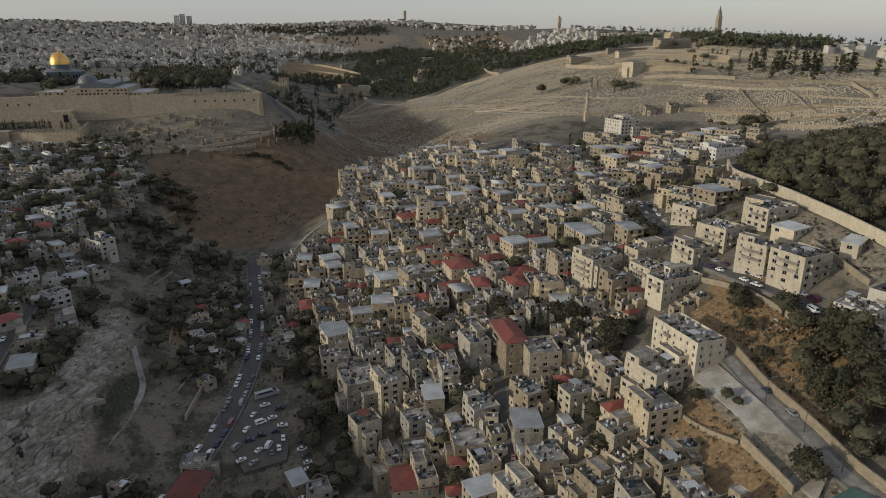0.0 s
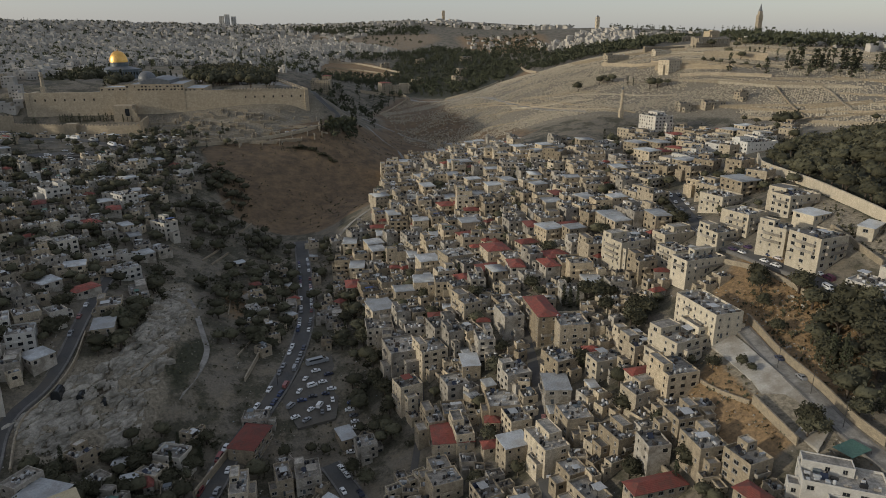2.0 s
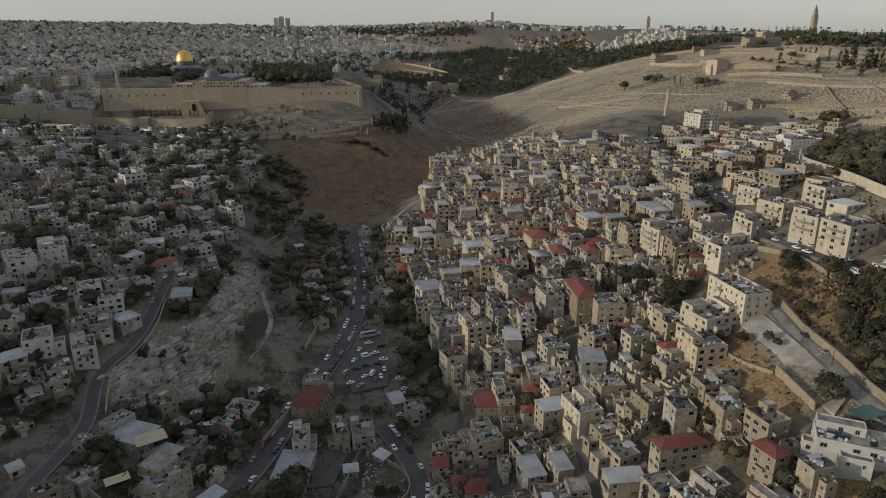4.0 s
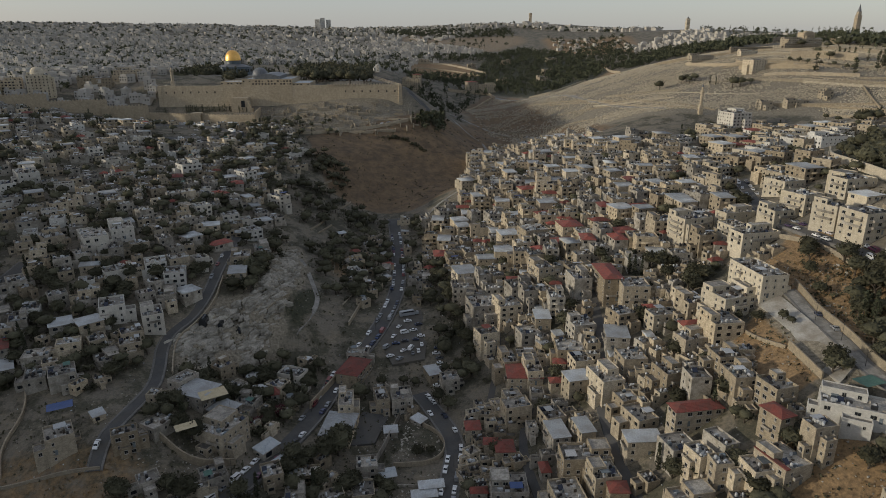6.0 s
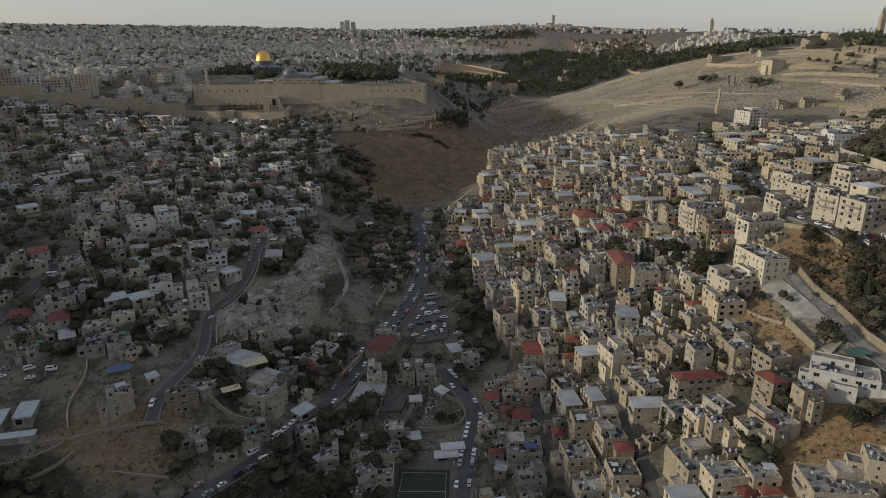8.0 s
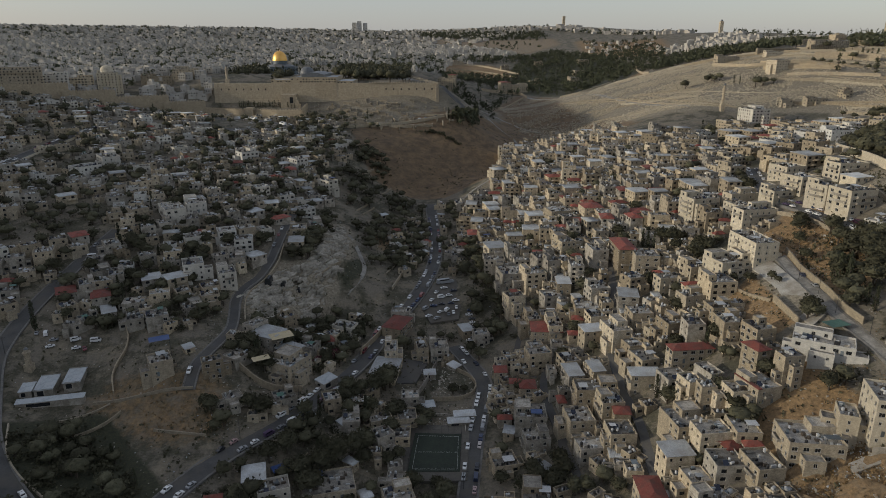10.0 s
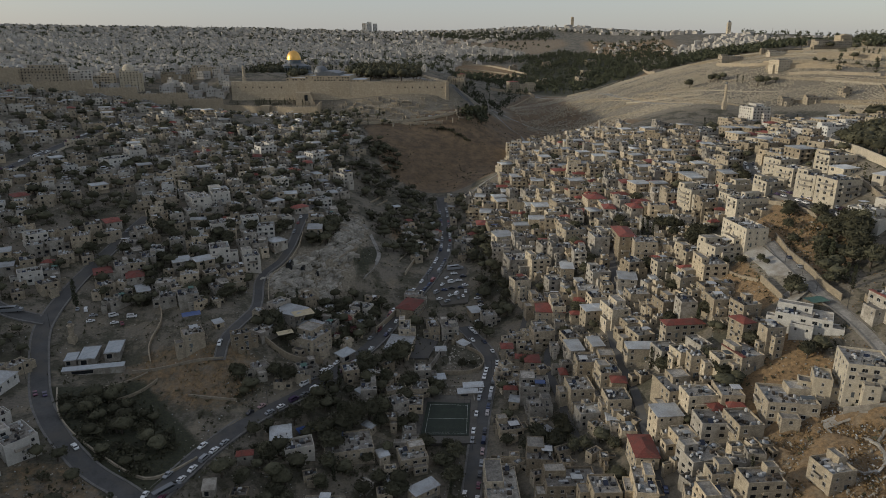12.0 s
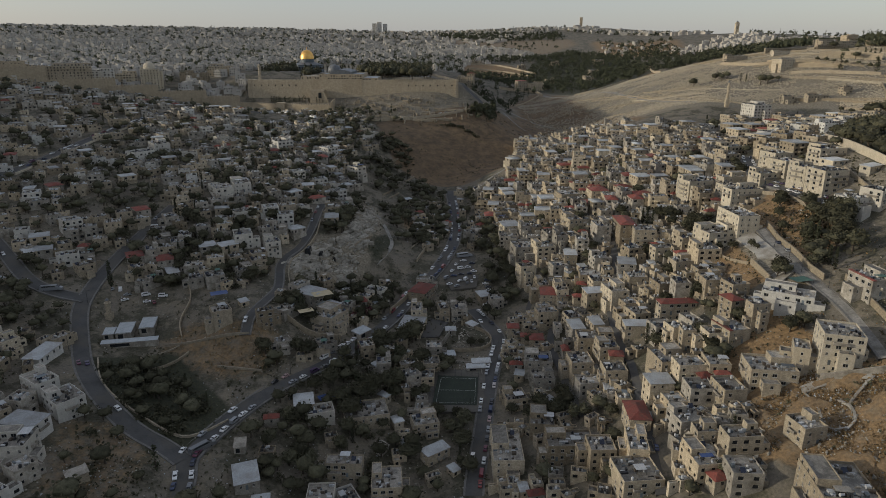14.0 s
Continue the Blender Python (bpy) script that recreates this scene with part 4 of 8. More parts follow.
def solar_mesh():
    s = Shape()
    tilt = Matrix.Rotation(radians(40), 4, "X")
    s.box(-0.95, -1.0, 0, 0.95, 1.0, 0.08, 0, Matrix.Translation((0, 0, 0.85)) @ tilt, True)
    for x in (-0.85, 0.85):
        s.box(x - 0.04, 0.6, 0, x + 0.04, 0.7, 1.45, 1)
        s.box(x - 0.04, -0.7, 0, x + 0.04, -0.62, 0.3, 1)
    return s.mesh("solar_panel", M_SOLAR, M_RAIL)


def dish_mesh():
    s = Shape()
    s.tube(0, 0, 0, 0.9, 0.05, 0.04, 6)
    n = len(s.v)
    s.turned(0, 0, 0, [(0.62, 0.22), (0.42, 0.08), (0.2, 0.02), (0.02, 0.0)], 12)
    m = Matrix.Translation((0, 0, 1.1)) @ Matrix.Rotation(radians(55), 4, "X")
    s.v[n:] = [tuple(m @ Vector(p)) for p in s.v[n:]]
    return s.mesh("satellite_dish", M_TANKW)


SOLAR, DISH = solar_mesh(), dish_mesh()


def rail_shape(w, d):
    """A balcony: slab with a solid low front and thin rail; its back is at y = 0, it stands out to -y."""
    s = Shape()
    s.box(-w / 2, -d, -0.18, w / 2, 0.0, 0.0, 0, bottom=True)
    s.box(-w / 2, -d, 0.001, w / 2, -d + 0.14, 0.95, 0)
    for x in (-w / 2, w / 2 - 0.14):
        s.box(x, -d + 0.141, 0.001, x + 0.14, -0.001, 0.95, 0)
    return s.mesh("balcony", M_RENDER)


BALCONIES = [rail_shape(3.2, 1.2), rail_shape(5.0, 1.3)]


def tiled_roof(w, d, rise=1.5, over=0.45):
    """A hipped roof of red tile courses with thick eaves."""
    s = Shape()
    x, y = w / 2 + over, d / 2 + over
    ridge = max(0.0, (x - y)) if x > y else 0.0
    ridge_y = max(0.0, (y - x)) if y > x else 0.0
    steps = 7
    def ring(t):
        return [(-x + (x - ridge) * t, -y + (y - ridge_y) * t), (x - (x - ridge) * t, -y + (y - ridge_y) * t),
                (x - (x - ridge) * t, y - (y - ridge_y) * t), (-x + (x - ridge) * t, y - (y - ridge_y) * t)]
    s.quad(*[(px, py, -0.05) for px, py in reversed(ring(0))], 0)
    for k in range(steps):
        a, b = ring(k / steps), ring((k + 1) / steps)
        za, zb = rise * k / steps + 0.09, rise * (k + 1) / steps + 0.02
        for i in range(4):
            j = (i + 1) % 4
            zlow = za - 0.07 if k else -0.05
            s.quad((*a[i], zlow), (*a[j], zlow), (*a[j], za), (*a[i], za))
            s.quad((*a[i], za), (*a[j], za), (*b[j], zb), (*b[i], zb))
    return s.mesh("tiled_roof", M_TILE)


def sheet_roof(w, d, over=0.3):
    """A shallow ribbed metal roof, pressed from one sheet."""
    s = Shape()
    n = max(6, int(w / 0.55))
    x0, x1, y = -w / 2 - over, w / 2 + over, d / 2 + over
    line = []
    for i in range(n):
        a, b = x0 + (x1 - x0) * i / n, x0 + (x1 - x0) * (i + 1) / n
        line += [(a, 0.0), (b - 0.12, 0.0), (b - 0.09, 0.035), (b - 0.03, 0.035)]
    line.append((x1, 0.0))
    m = len(line)
    s.v = [(a, -y, 0.06 + z) for a, z in line] + [(a, y, 0.5 + z) for a, z in line] + [(a, -y, -0.04) for a, z in line] + [(a, y, -0.04) for a, z in line]
    for i in range(m - 1):
        s.f += [(i, i + 1, m + i + 1, m + i), (2 * m + i, 2 * m + i + 1, i + 1, i), (m + i, m + i + 1, 3 * m + i + 1, 3 * m + i)]
    s.f += [(0, m, 3 * m, 2 * m), (m - 1, 3 * m - 1, 4 * m - 1, 2 * m - 1)]
    s.m = [0] * len(s.f)
    return s.mesh("sheet_roof", M_SHEET)


def block_walls(s, rng, x0, y0, x1, y1, low, top, storeys, wins, pane, sides=(1, 1, 1, 1), parapet=0.8):
    """Four walls with openings, and a parapet round a flat roof at height top."""
    rim = top + parapet
    corners = [(x0, y0), (x1, y0), (x1, y1), (x0, y1)]
    for k in range(4):
        a, b = corners[k], corners[(k + 1) % 4]
        length = math.hypot(b[0] - a[0], b[1] - a[1])
        rows = storeys + (1 if k in (0, 3) and low < 0 and storeys > 1 else 0)
        holes = openings(rng, length, rows, 3.05, base=top - rows * 3.05, chance=(0.88, 0.5, 0.15, 0.85)[k]) if sides[k] and storeys else []
        facade(s, a, b, low, rim, [h[:4] for h in holes], pane=pane)
        wins += [(a, b, h) for h in holes]
    if parapet:
        t = 0.22
        inner = [(x0 + t, y0 + t), (x1 - t, y0 + t), (x1 - t, y1 - t), (x0 + t, y1 - t)]
        for k in range(4):
            a, b, c, d = corners[k], corners[(k + 1) % 4], inner[(k + 1) % 4], inner[k]
            s.quad((*a, rim), (*b, rim), (*c, rim), (*d, rim))
            s.quad((*d, rim), (*c, rim), (*c, top), (*d, top))


def slab(x0, y0, x1, y1, z):
    s = Shape()
    t = 0.225
    s.box(x0 + t, y0 + t, z - 0.2, x1 - t, y1 - t, z, 0)
    return s


def clutter(rng, s, x0, y0, x1, y1, z, count):
    """Odds and ends left on a roof: crates, boards, stacked blocks, a stair hatch."""
    for _ in range(count):
        a, b = rng.uniform(x0 + 0.4, x1 - 1.4), rng.uniform(y0 + 0.4, y1 - 1.4)
        w, d = rng.uniform(0.4, 2.1), rng.uniform(0.3, 1.4)
        s.box(a, b, z, min(a + w, x1 - 0.3), min(b + d, y1 - 0.3), z + rng.uniform(0.15, 1.25), rng.choice([0, 1, 2, 3, 4, 4, 5, 0, 3]))


SHELTERS = [M_SHEET, M_TANKW, M_SHEET, M_TARP_B, M_TILE, M_TARP_G, M_TANKW, M_DOOR, M_SHEET, M_TANKW, M_RENDER]


def roof_shelter(w, d, high, mat, fall):
    """A light sloping cover on four posts, over a corner of a flat roof."""
    s = Shape()
    for x in (-w / 2 + 0.1, w / 2 - 0.1):
        for y in (-d / 2 + 0.1, d / 2 - 0.1):
            s.box(x - 0.05, y - 0.05, 0, x + 0.05, y + 0.05, high + fall * y / d, 1)
    p = [(-w / 2, -d / 2), (w / 2, -d / 2), (w / 2, d / 2), (-w / 2, d / 2)]
    top = [(x, y, high + 0.07 + fall * y / d) for x, y in p]
    low = [(x, y, z - 0.07) for x, y, z in top]
    s.quad(*top)
    s.quad(*low[::-1])
    for k in range(4):
        s.quad(low[k], low[(k + 1) % 4], top[(k + 1) % 4], top[k])
    return s.mesh("roof_shelter", mat, M_RAIL)


def build_house(rng, w, d, h, roof, wall, near, name="house", upstairs=0.62, bands=False):
    """A stone house: walls with sunk windows, parapet and roof, upper room, balconies, tanks. Its origin is at its base, in the middle."""
    storeys = max(1, round(h / 3.2))
    s, wins = Shape(), []
    x0, y0, x1, y1 = -w / 2, -d / 2, w / 2, d / 2
    flat = roof in (0, 2)
    block_walls(s, rng, x0, y0, x1, y1, -5.0, h, storeys, wins, not near, parapet=(rng.uniform(0.5, 1.1) if flat else 0.0))
    upper = flat and rng.rand() < upstairs and min(w, d) > 6.5
    ux0 = uy0 = ux1 = uy1 = 0
    if upper:
        uw, ud = w * rng.uniform(0.3, 0.62), d * rng.uniform(0.35, 0.7)
        ux0 = rng.choice([x0 + 0.24, x1 - 0.24 - uw])
        uy0 = y1 - 0.24 - ud
        ux1, uy1 = ux0 + uw, uy0 + ud
        block_walls(s, rng, ux0, uy0, ux1, uy1, h + 0.001, h + 2.7, 1, wins, not near, parapet=0.35)
    wings = []
    if flat and rng.rand() < 0.85:
        for _ in range(rng.randint(1, 4)):
            drop = 3.05 * rng.randint(1, 3)
            wh = max(2.3, h - drop) if h > 3.4 else h - 0.7
            out, k = rng.uniform(1.8, 4.6), rng.randint(0, 3)
            if k == 0:
                a = rng.uniform(x0, 0)
                box = (a, y0 - out, a + w * rng.uniform(0.35, 0.55), y0 - 0.004)
            elif k == 1:
                a = rng.uniform(y0, 0)
                box = (x0 - out, a, x0 - 0.004, a + d * rng.uniform(0.35, 0.55))
            else:
                a = rng.uniform(y0, 0)
                box = (x1 + 0.004, a, x1 + out, a + d * rng.uniform(0.35, 0.55))
            if any(q[4] == k for q in wings):
                continue
            block_walls(s, rng, *box, -5.0, wh, max(1, int(wh / 3.05)), wins, not near, parapet=rng.uniform(0.3, 0.9))
            wings.append((*box, k, wh))
    if not near and storeys > 1 and w > 6.5 and rng.rand() < 0.7:
        for k in range(1, storeys):
            z, bw, c = h - k * 3.05, rng.uniform(3.0, w * 0.7), rng.uniform(-w / 6, w / 6)
            s.box(c - bw / 2, y0 - 1.2, z - 0.18, c + bw / 2, y0 - 0.003, z, 0, bottom=True)
            s.box(c - bw / 2, y0 - 1.2, z + 0.001, c + bw / 2, y0 - 1.05, z + 0.9, 0)
    body = new(name, s.mesh(name, wall, M_PANE_SHADE))
    for wx0, wy0, wx1, wy1, _, wh in wings:
        part("roof", slab(wx0, wy0, wx1, wy1, wh).mesh("roof", M_ROOF), body)
    if flat:
        top = slab(x0, y0, x1, y1, h)
        clutter(rng, top, x0, y0, x1, y1, h, int(w * d / 9) + rng.randint(0, 5))
        part("roof", top.mesh("roof", M_ROOF, M_DOOR, M_SHEET, M_BARK, M_TANKW, M_TANK), body, "cluttered grey screed roof behind a parapet")
        if upper:
            part("roof", slab(ux0, uy0, ux1, uy1, h + 2.7).mesh("roof", M_ROOF), body)
        if min(w, d) > 5.5 and rng.rand() < 0.42:
            cw, cd = rng.uniform(2.2, min(5.0, w * 0.5)), rng.uniform(2.0, min(4.5, d * 0.5))
            cx, cy = rng.uniform(x0 + cw / 2 + 0.4, x1 - cw / 2 - 0.4), rng.uniform(y0 + cd / 2 + 0.4, min(y1, uy0 if upper else y1) - cd / 2 - 0.4) if y0 + cd + 0.8 < (uy0 if upper else y1) else y0 + cd / 2 + 0.3
            part("roof_shelter", roof_shelter(cw, cd, rng.uniform(2.1, 2.6), SHELTERS[rng.randint(0, len(SHELTERS))], rng.uniform(-0.25, 0.25)), body, "", pose(cx, cy, h))
        if roof == 2:
            e = Shape()
            e.box(x0 - 0.3, y0 - 0.5, h + 0.82, x0 + 1.3, y1, h + 1.15, 0, bottom=True)
            part("eave", e.mesh("eave", M_TILE), body, "red tiled eave along the parapet")
    elif roof == 1:
        part("roof", tiled_roof(w, d), body, "hipped red tile roof", pose(0, 0, h + 0.06))
    else:
        part("roof", sheet_roof(w, d), body, "pale ribbed metal roof", pose(0, 0, h + 0.06))
    if near:
        for a, b, hole in wins:
            L = math.hypot(b[0] - a[0], b[1] - a[1])
            ux, uy = (b[0] - a[0]) / L, (b[1] - a[1]) / L
            u = (hole[0] + hole[1]) / 2
            part("window", WINDOWS[hole[4]], body, "", pose(a[0] + ux * u, a[1] + uy * u, hole[2], 0, 0, math.degrees(math.atan2(uy, ux))))
        ds = Shape()
        ds.box(-0.5, -0.06, 0, 0.5, 0.0, 2.05, 0)
        ds.box(-0.42, -0.1, 0.1, 0.42, -0.061, 1.95, 0)
        part("door", ds.mesh("door", M_DOOR), body, "", pose(rng.uniform(-w / 3, w / 3), y0 - 0.004, max(0.0, h - storeys * 3.05)))
    if flat:
        spots = [(x, y) for x in np.arange(x0 + 1.3, x1 - 1.2, 2.1) for y in np.arange(y0 + 1.3, y1 - 1.2, 2.1)
                 if not (upper and ux0 - 1 < x < ux1 + 1 and uy0 - 1 < y < uy1 + 1)]
        rng.shuffle(spots)
        for k, (x, y) in enumerate(spots[:rng.randint(2, 5)]):
            me = TANKS[rng.choice([0, 0, 1, 2])]
            part("water_tank", me, body, "", pose(x, y, h, 0, 0, rng.uniform(0, 90)) @ Matrix.Scale(rng.uniform(0.7, 0.9), 4))
        for x, y in spots[4:4 + rng.randint(0, 2)]:
            part("solar_panel", SOLAR, body, "", pose(x, y, h, 0, 0, rng.uniform(-10, 10)))
        for x, y in spots[6:6 + rng.randint(0, 2)]:
            part("satellite_dish", DISH, body, "", pose(x, y, h, 0, 0, rng.uniform(150, 200)))
    for k in range(1, storeys if bands else 0):
        part("balcony", rail_shape(w * 0.72, 1.25), body, "", pose(w * 0.06, y0 - 0.003, h - k * 3.05))
        part("balcony", rail_shape(d * 0.62, 1.15), body, "", pose(x0 - 0.003, -d * 0.05, h - k * 3.05, 0, 0, -90))
    if near and storeys > 1 and not bands:
        for k in range(rng.randint(1, storeys + 1)):
            face = rng.randint(0, 2)
            z = h - (storeys - k) * 3.05 + 3.05
            if z > h - 1.5:
                continue
            me = BALCONIES[rng.randint(0, 2)]
            at = pose(rng.uniform(-w / 5, w / 5), y0 - 0.003, z) if face == 0 else pose(x0 - 0.003, rng.uniform(-d / 5, d / 5), z, 0, 0, -90)
            if (w if face == 0 else d) > 6.5:
                part("balcony", me, body, "", at)
    return body


ROOF_WORDS = ["a flat roof", "a red tile roof", "a red-edged roof", "a sheet-metal roof"]
class Claimed:
    """Circles of ground already built on, kept in 16 m squares."""

    def __init__(self):
        self.cells = {}

    def append(self, circle):
        self.cells.setdefault((int(circle[0] // 16), int(circle[1] // 16)), []).append(circle)

    def free(self, x, y, grow, r):
        i, j = int(x // 16), int(y // 16)
        for a in (i - 1, i, i + 1):
            for b in (j - 1, j, j + 1):
                for cx, cy, c in self.cells.get((a, b), ()):
                    if (x - cx) ** 2 + (y - cy) ** 2 < (c * grow + r) ** 2:
                        return False
        return True


TAKEN = Claimed()


def set_down(ob, x, y, turn, w, d):
    """Stand a house on the mean of the ground under it."""
    c, s = math.cos(radians(turn)), math.sin(radians(turn))
    z = np.mean(heights(np.array([x + a * w * c / 3 - b * d * s / 3 for a in (-1, 1) for b in (-1, 1)]), np.array([y + a * w * s / 3 + b * d * c / 3 for a in (-1, 1) for b in (-1, 1)])))
    return pose(x, y, float(z), 0, 0, turn)


PALE_HOUSES = {(271.5, -638.5), (268.3, -519.5), (283.0, -514.8), (245.1, -507.2), (259.4, -635.0)}
WHITE_HOUSES = {(329.5, -541), (341, -543), (352, -549), (270.5, -600)}
rng = np.random.RandomState(11)
for quarter, rows in (("uphill", HILL_HOUSES), ("above the village", EAST_HOUSES), ("on the village slope", SLOPE_HOUSES), ("above the dry bank", SOUTH_HOUSES), ("by a village lane", VILLAGE_HOUSES),
                      ("in the village", CORE_HOUSES), ("on the spur", SPUR_HOUSES), ("on the western slope", WEST_HOUSES), ("low in the valley", LOW_HOUSES)):
    for x, y, w, d, turn, h, roof in rows:
        white = quarter in ("on the western slope", "uphill") or (x, y) in WHITE_HOUSES
        wall = M_WHITE if white else M_CREAM if quarter == "above the village" or (x, y) in PALE_HOUSES else (M_WALL if rng.rand() < 0.85 else M_RENDER)
        tall = h >= 12
        ob = build_house(rng, w, d, h, roof, wall, near=y < -345, name="apartment_block" if tall else "house", bands=quarter == "above the village" and h > 6)
        ob.matrix_basis = set_down(ob, x, y, turn, w, d)
        words = "%s %s with %s %s" % ("whitewashed" if white else "cream stone", "block" if tall else "house", ROOF_WORDS[roof], quarter)
        tagged(ob, words, "apartment block" if tall else "house", "houses " + quarter)
        TAKEN.append((x, y, max(w, d) * 0.55))


def mesh_arrays(me):
    """Corner places, faces and slots of a mesh as arrays."""
    v = np.empty(len(me.vertices) * 3, np.float32)
    me.vertices.foreach_get("co", v)
    lv, ls, mi = np.empty(len(me.loops), np.int32), np.empty(len(me.polygons), np.int32), np.empty(len(me.polygons), np.int32)
    me.loops.foreach_get("vertex_index", lv), me.polygons.foreach_get("loop_start", ls), me.polygons.foreach_get("material_index", mi)
    return v.reshape(-1, 3), lv, ls, mi


ARRAYS = {}


def joined(name, entries):
    """One mesh of many alike things: entries of (meshes with their places in the thing, place of the thing); each keeps a shade of its own."""
    q = np.random.RandomState(len(entries))
    mats, slots = [], {}
    vs, lvs, lss, mis, owns, nv, nl = [], [], [], [], [], 0, 0
    for pieces, m in entries:
        own = q.rand()
        for me, local in pieces:
            if me.name not in ARRAYS:
                ARRAYS[me.name] = mesh_arrays(me)
            v, lv, ls, mi = ARRAYS[me.name]
            t = np.array(m @ local)
            table = []
            for mat in me.materials:
                if mat.name not in slots:
                    slots[mat.name] = len(mats)
                    mats.append(mat)
                table.append(slots[mat.name])
            vs.append(v @ t[:3, :3].T + t[:3, 3])
            lvs.append(lv + nv), lss.append(ls + nl), mis.append(np.array(table)[mi])
            owns.append(np.full(len(v), own, np.float32))
            nv, nl = nv + len(v), nl + len(lv)
    me = bpy.data.meshes.new(name)
    v, lv, ls, mi = np.concatenate(vs), np.concatenate(lvs), np.concatenate(lss), np.concatenate(mis)
    me.vertices.add(len(v)), me.loops.add(len(lv)), me.polygons.add(len(ls))
    me.vertices.foreach_set("co", v.astype(np.float32).ravel())
    me.loops.foreach_set("vertex_index", lv.astype(np.int32))
    me.polygons.foreach_set("loop_start", ls.astype(np.int32))
    me.polygons.foreach_set("material_index", mi.astype(np.int32))
    for mat in mats:
        me.materials.append(mat)
    me.attributes.new("own", "FLOAT", "POINT").data.foreach_set("value", np.concatenate(owns))
    me.update(calc_edges=True)
    return me



# ---- the rest of the houses, in rows along the lanes ----
def make_stock(seed, count, wide, low, high, wall_of, upstairs=0.6, red=13):
    stock = []
    r = np.random.RandomState(seed)
    for k in range(count):
        w, d, h = r.uniform(*wide), r.uniform(*wide), r.uniform(low, high)
        roof = 0 if k % 9 else 3
        if k % red == 5:
            roof = 1
        ob = build_house(r, w, d, h, roof, wall_of(r), near=False, upstairs=upstairs)
        stock.append((ob, w, d, roof))
    return stock


STOCK = {
    "village": make_stock(5, 40, (7.5, 14.0), 3.4, 9.8, lambda r: M_WALL if r.rand() < 0.72 else (M_RENDER if r.rand() < 0.75 else M_WHITE), red=17),
    "blocks": make_stock(6, 12, (9.0, 16.0), 5.0, 9.5, lambda r: M_WALL if r.rand() < 0.75 else M_WHITE),
    "infill": make_stock(12, 22, (3.2, 6.5), 2.3, 4.6, lambda r: M_WALL if r.rand() < 0.6 else M_RENDER, 0.0),
    "plain": make_stock(9, 30, (6.5, 13.0), 2.8, 6.0, lambda r: M_WALL if r.rand() < 0.45 else (M_RENDER if r.rand() < 0.75 else M_WHITE), 0.3, 29),
}
USED = set()
PIECES = {ob.name: [(ob.data, Matrix())] + [(c.data, c.matrix_basis.copy()) for c in ob.children if c.name.split(".")[0] in ("roof", "water_tank", "roof_shelter")] for kind in STOCK.values() for ob, *_ in kind}


def room(x, y, r):
    if off_road(x, y) < r * 0.62 + 0.3:
        return False
    return TAKEN.free(x, y, 1.0, r * 0.72)


KEEP_CLEAR = [ZONES[k] for k in ("lot", "carpark", "parking", "pitch", "rock", "crag", "brown", "earth", "slope", "thicket", "yard", "ruin", "field")]


def fill_rows(quarter, kind, turn, depth, gap, chance, label, crowd, seed, jitter=6.0, single=lambda x, y: False):
    """Rows of houses across a quarter, turned with its lanes, leaving out what is taken."""
    r = np.random.RandomState(seed)
    poly = QUARTERS[quarter]
    cx, cy = np.mean(poly, axis=0)
    c, s = math.cos(radians(turn)), math.sin(radians(turn))
    reach = max(math.hypot(x - cx, y - cy) for x, y in poly)
    v, far = -reach, []
    while v < reach:
        u = -reach + r.uniform(0, 8)
        while u < reach:
            ob, w, d, roof = STOCK[kind][r.randint(0, len(STOCK[kind]))]
            u += w / 2
            vv = v + r.uniform(-1.3, 1.3)
            x, y = cx + u * c - vv * s, cy + u * s + vv * c
            u += w / 2 + r.uniform(*gap)
            if r.rand() > chance or not within(poly, x, y) or any(within(z, x, y) for z in KEEP_CLEAR) or not room(x, y, (w + d) / 4):
                continue
            t = turn + r.uniform(-jitter, jitter) + (90 if r.rand() < 0.12 else 0)
            m = set_down(ob, x, y, t, w, d)
            if single(x, y):
                if ob.name in USED:
                    made = copy_thing(ob, m)
                else:
                    USED.add(ob.name)
                    ob.matrix_basis = m
                    made = ob
                tagged(made, label % ROOF_WORDS[roof], "house", "houses of the %s quarter" % quarter)
            else:
                far.append((PIECES[ob.name], m))
            TAKEN.append((x, y, (w + d) / 4 * 0.9))
        v += depth
    if far:
        tagged(new("far_houses", joined("far_houses", far)), crowd, "houses", kind="stuff")


QUARTERS["west"] = [(-400, -150), (-300, -95), (-235, -70), (-150, -38), (-30, -80), (30, -95), (46, -200), (44, -290), (32, -365), (22, -410), (22, -445), (5, -475), (2, -520), (-15, -530), (-60, -520), (-85, -505), (-120, -522), (-200, -490), (-300, -400), (-380, -280)]
# gardens: big trees claim their ground before the rows of houses
GARDEN = []
for x, y, kind, high in TREES:
    TAKEN.append((x, y, 1.0 if kind == 1 else high * 0.33))
r = np.random.RandomState(78)
for key, count in (("spur", 150), ("west", 330), ("lowland", 75), ("rockfoot", 26), ("roadside", 22), ("gardens", 24), ("corner", 16), ("hollow", 14), ("terrace", 10), ("village", 120), ("upper", 60)):
    poly = QUARTERS[key]
    xs, ys = [p[0] for p in poly], [p[1] for p in poly]
    while count:
        x, y = r.uniform(min(xs), max(xs)), r.uniform(min(ys), max(ys))
        if within(poly, x, y):
            count -= 1
            if room(x, y, 2.5):
                n = r.randint(1, 3) if key != "village" else 1
                for k in range(n):
                    GARDEN.append((x + r.uniform(-3, 3) * (k > 0), y + r.uniform(-3, 3) * (k > 0)))
                TAKEN.append((x, y, 3.0 if n > 1 else 1.8))
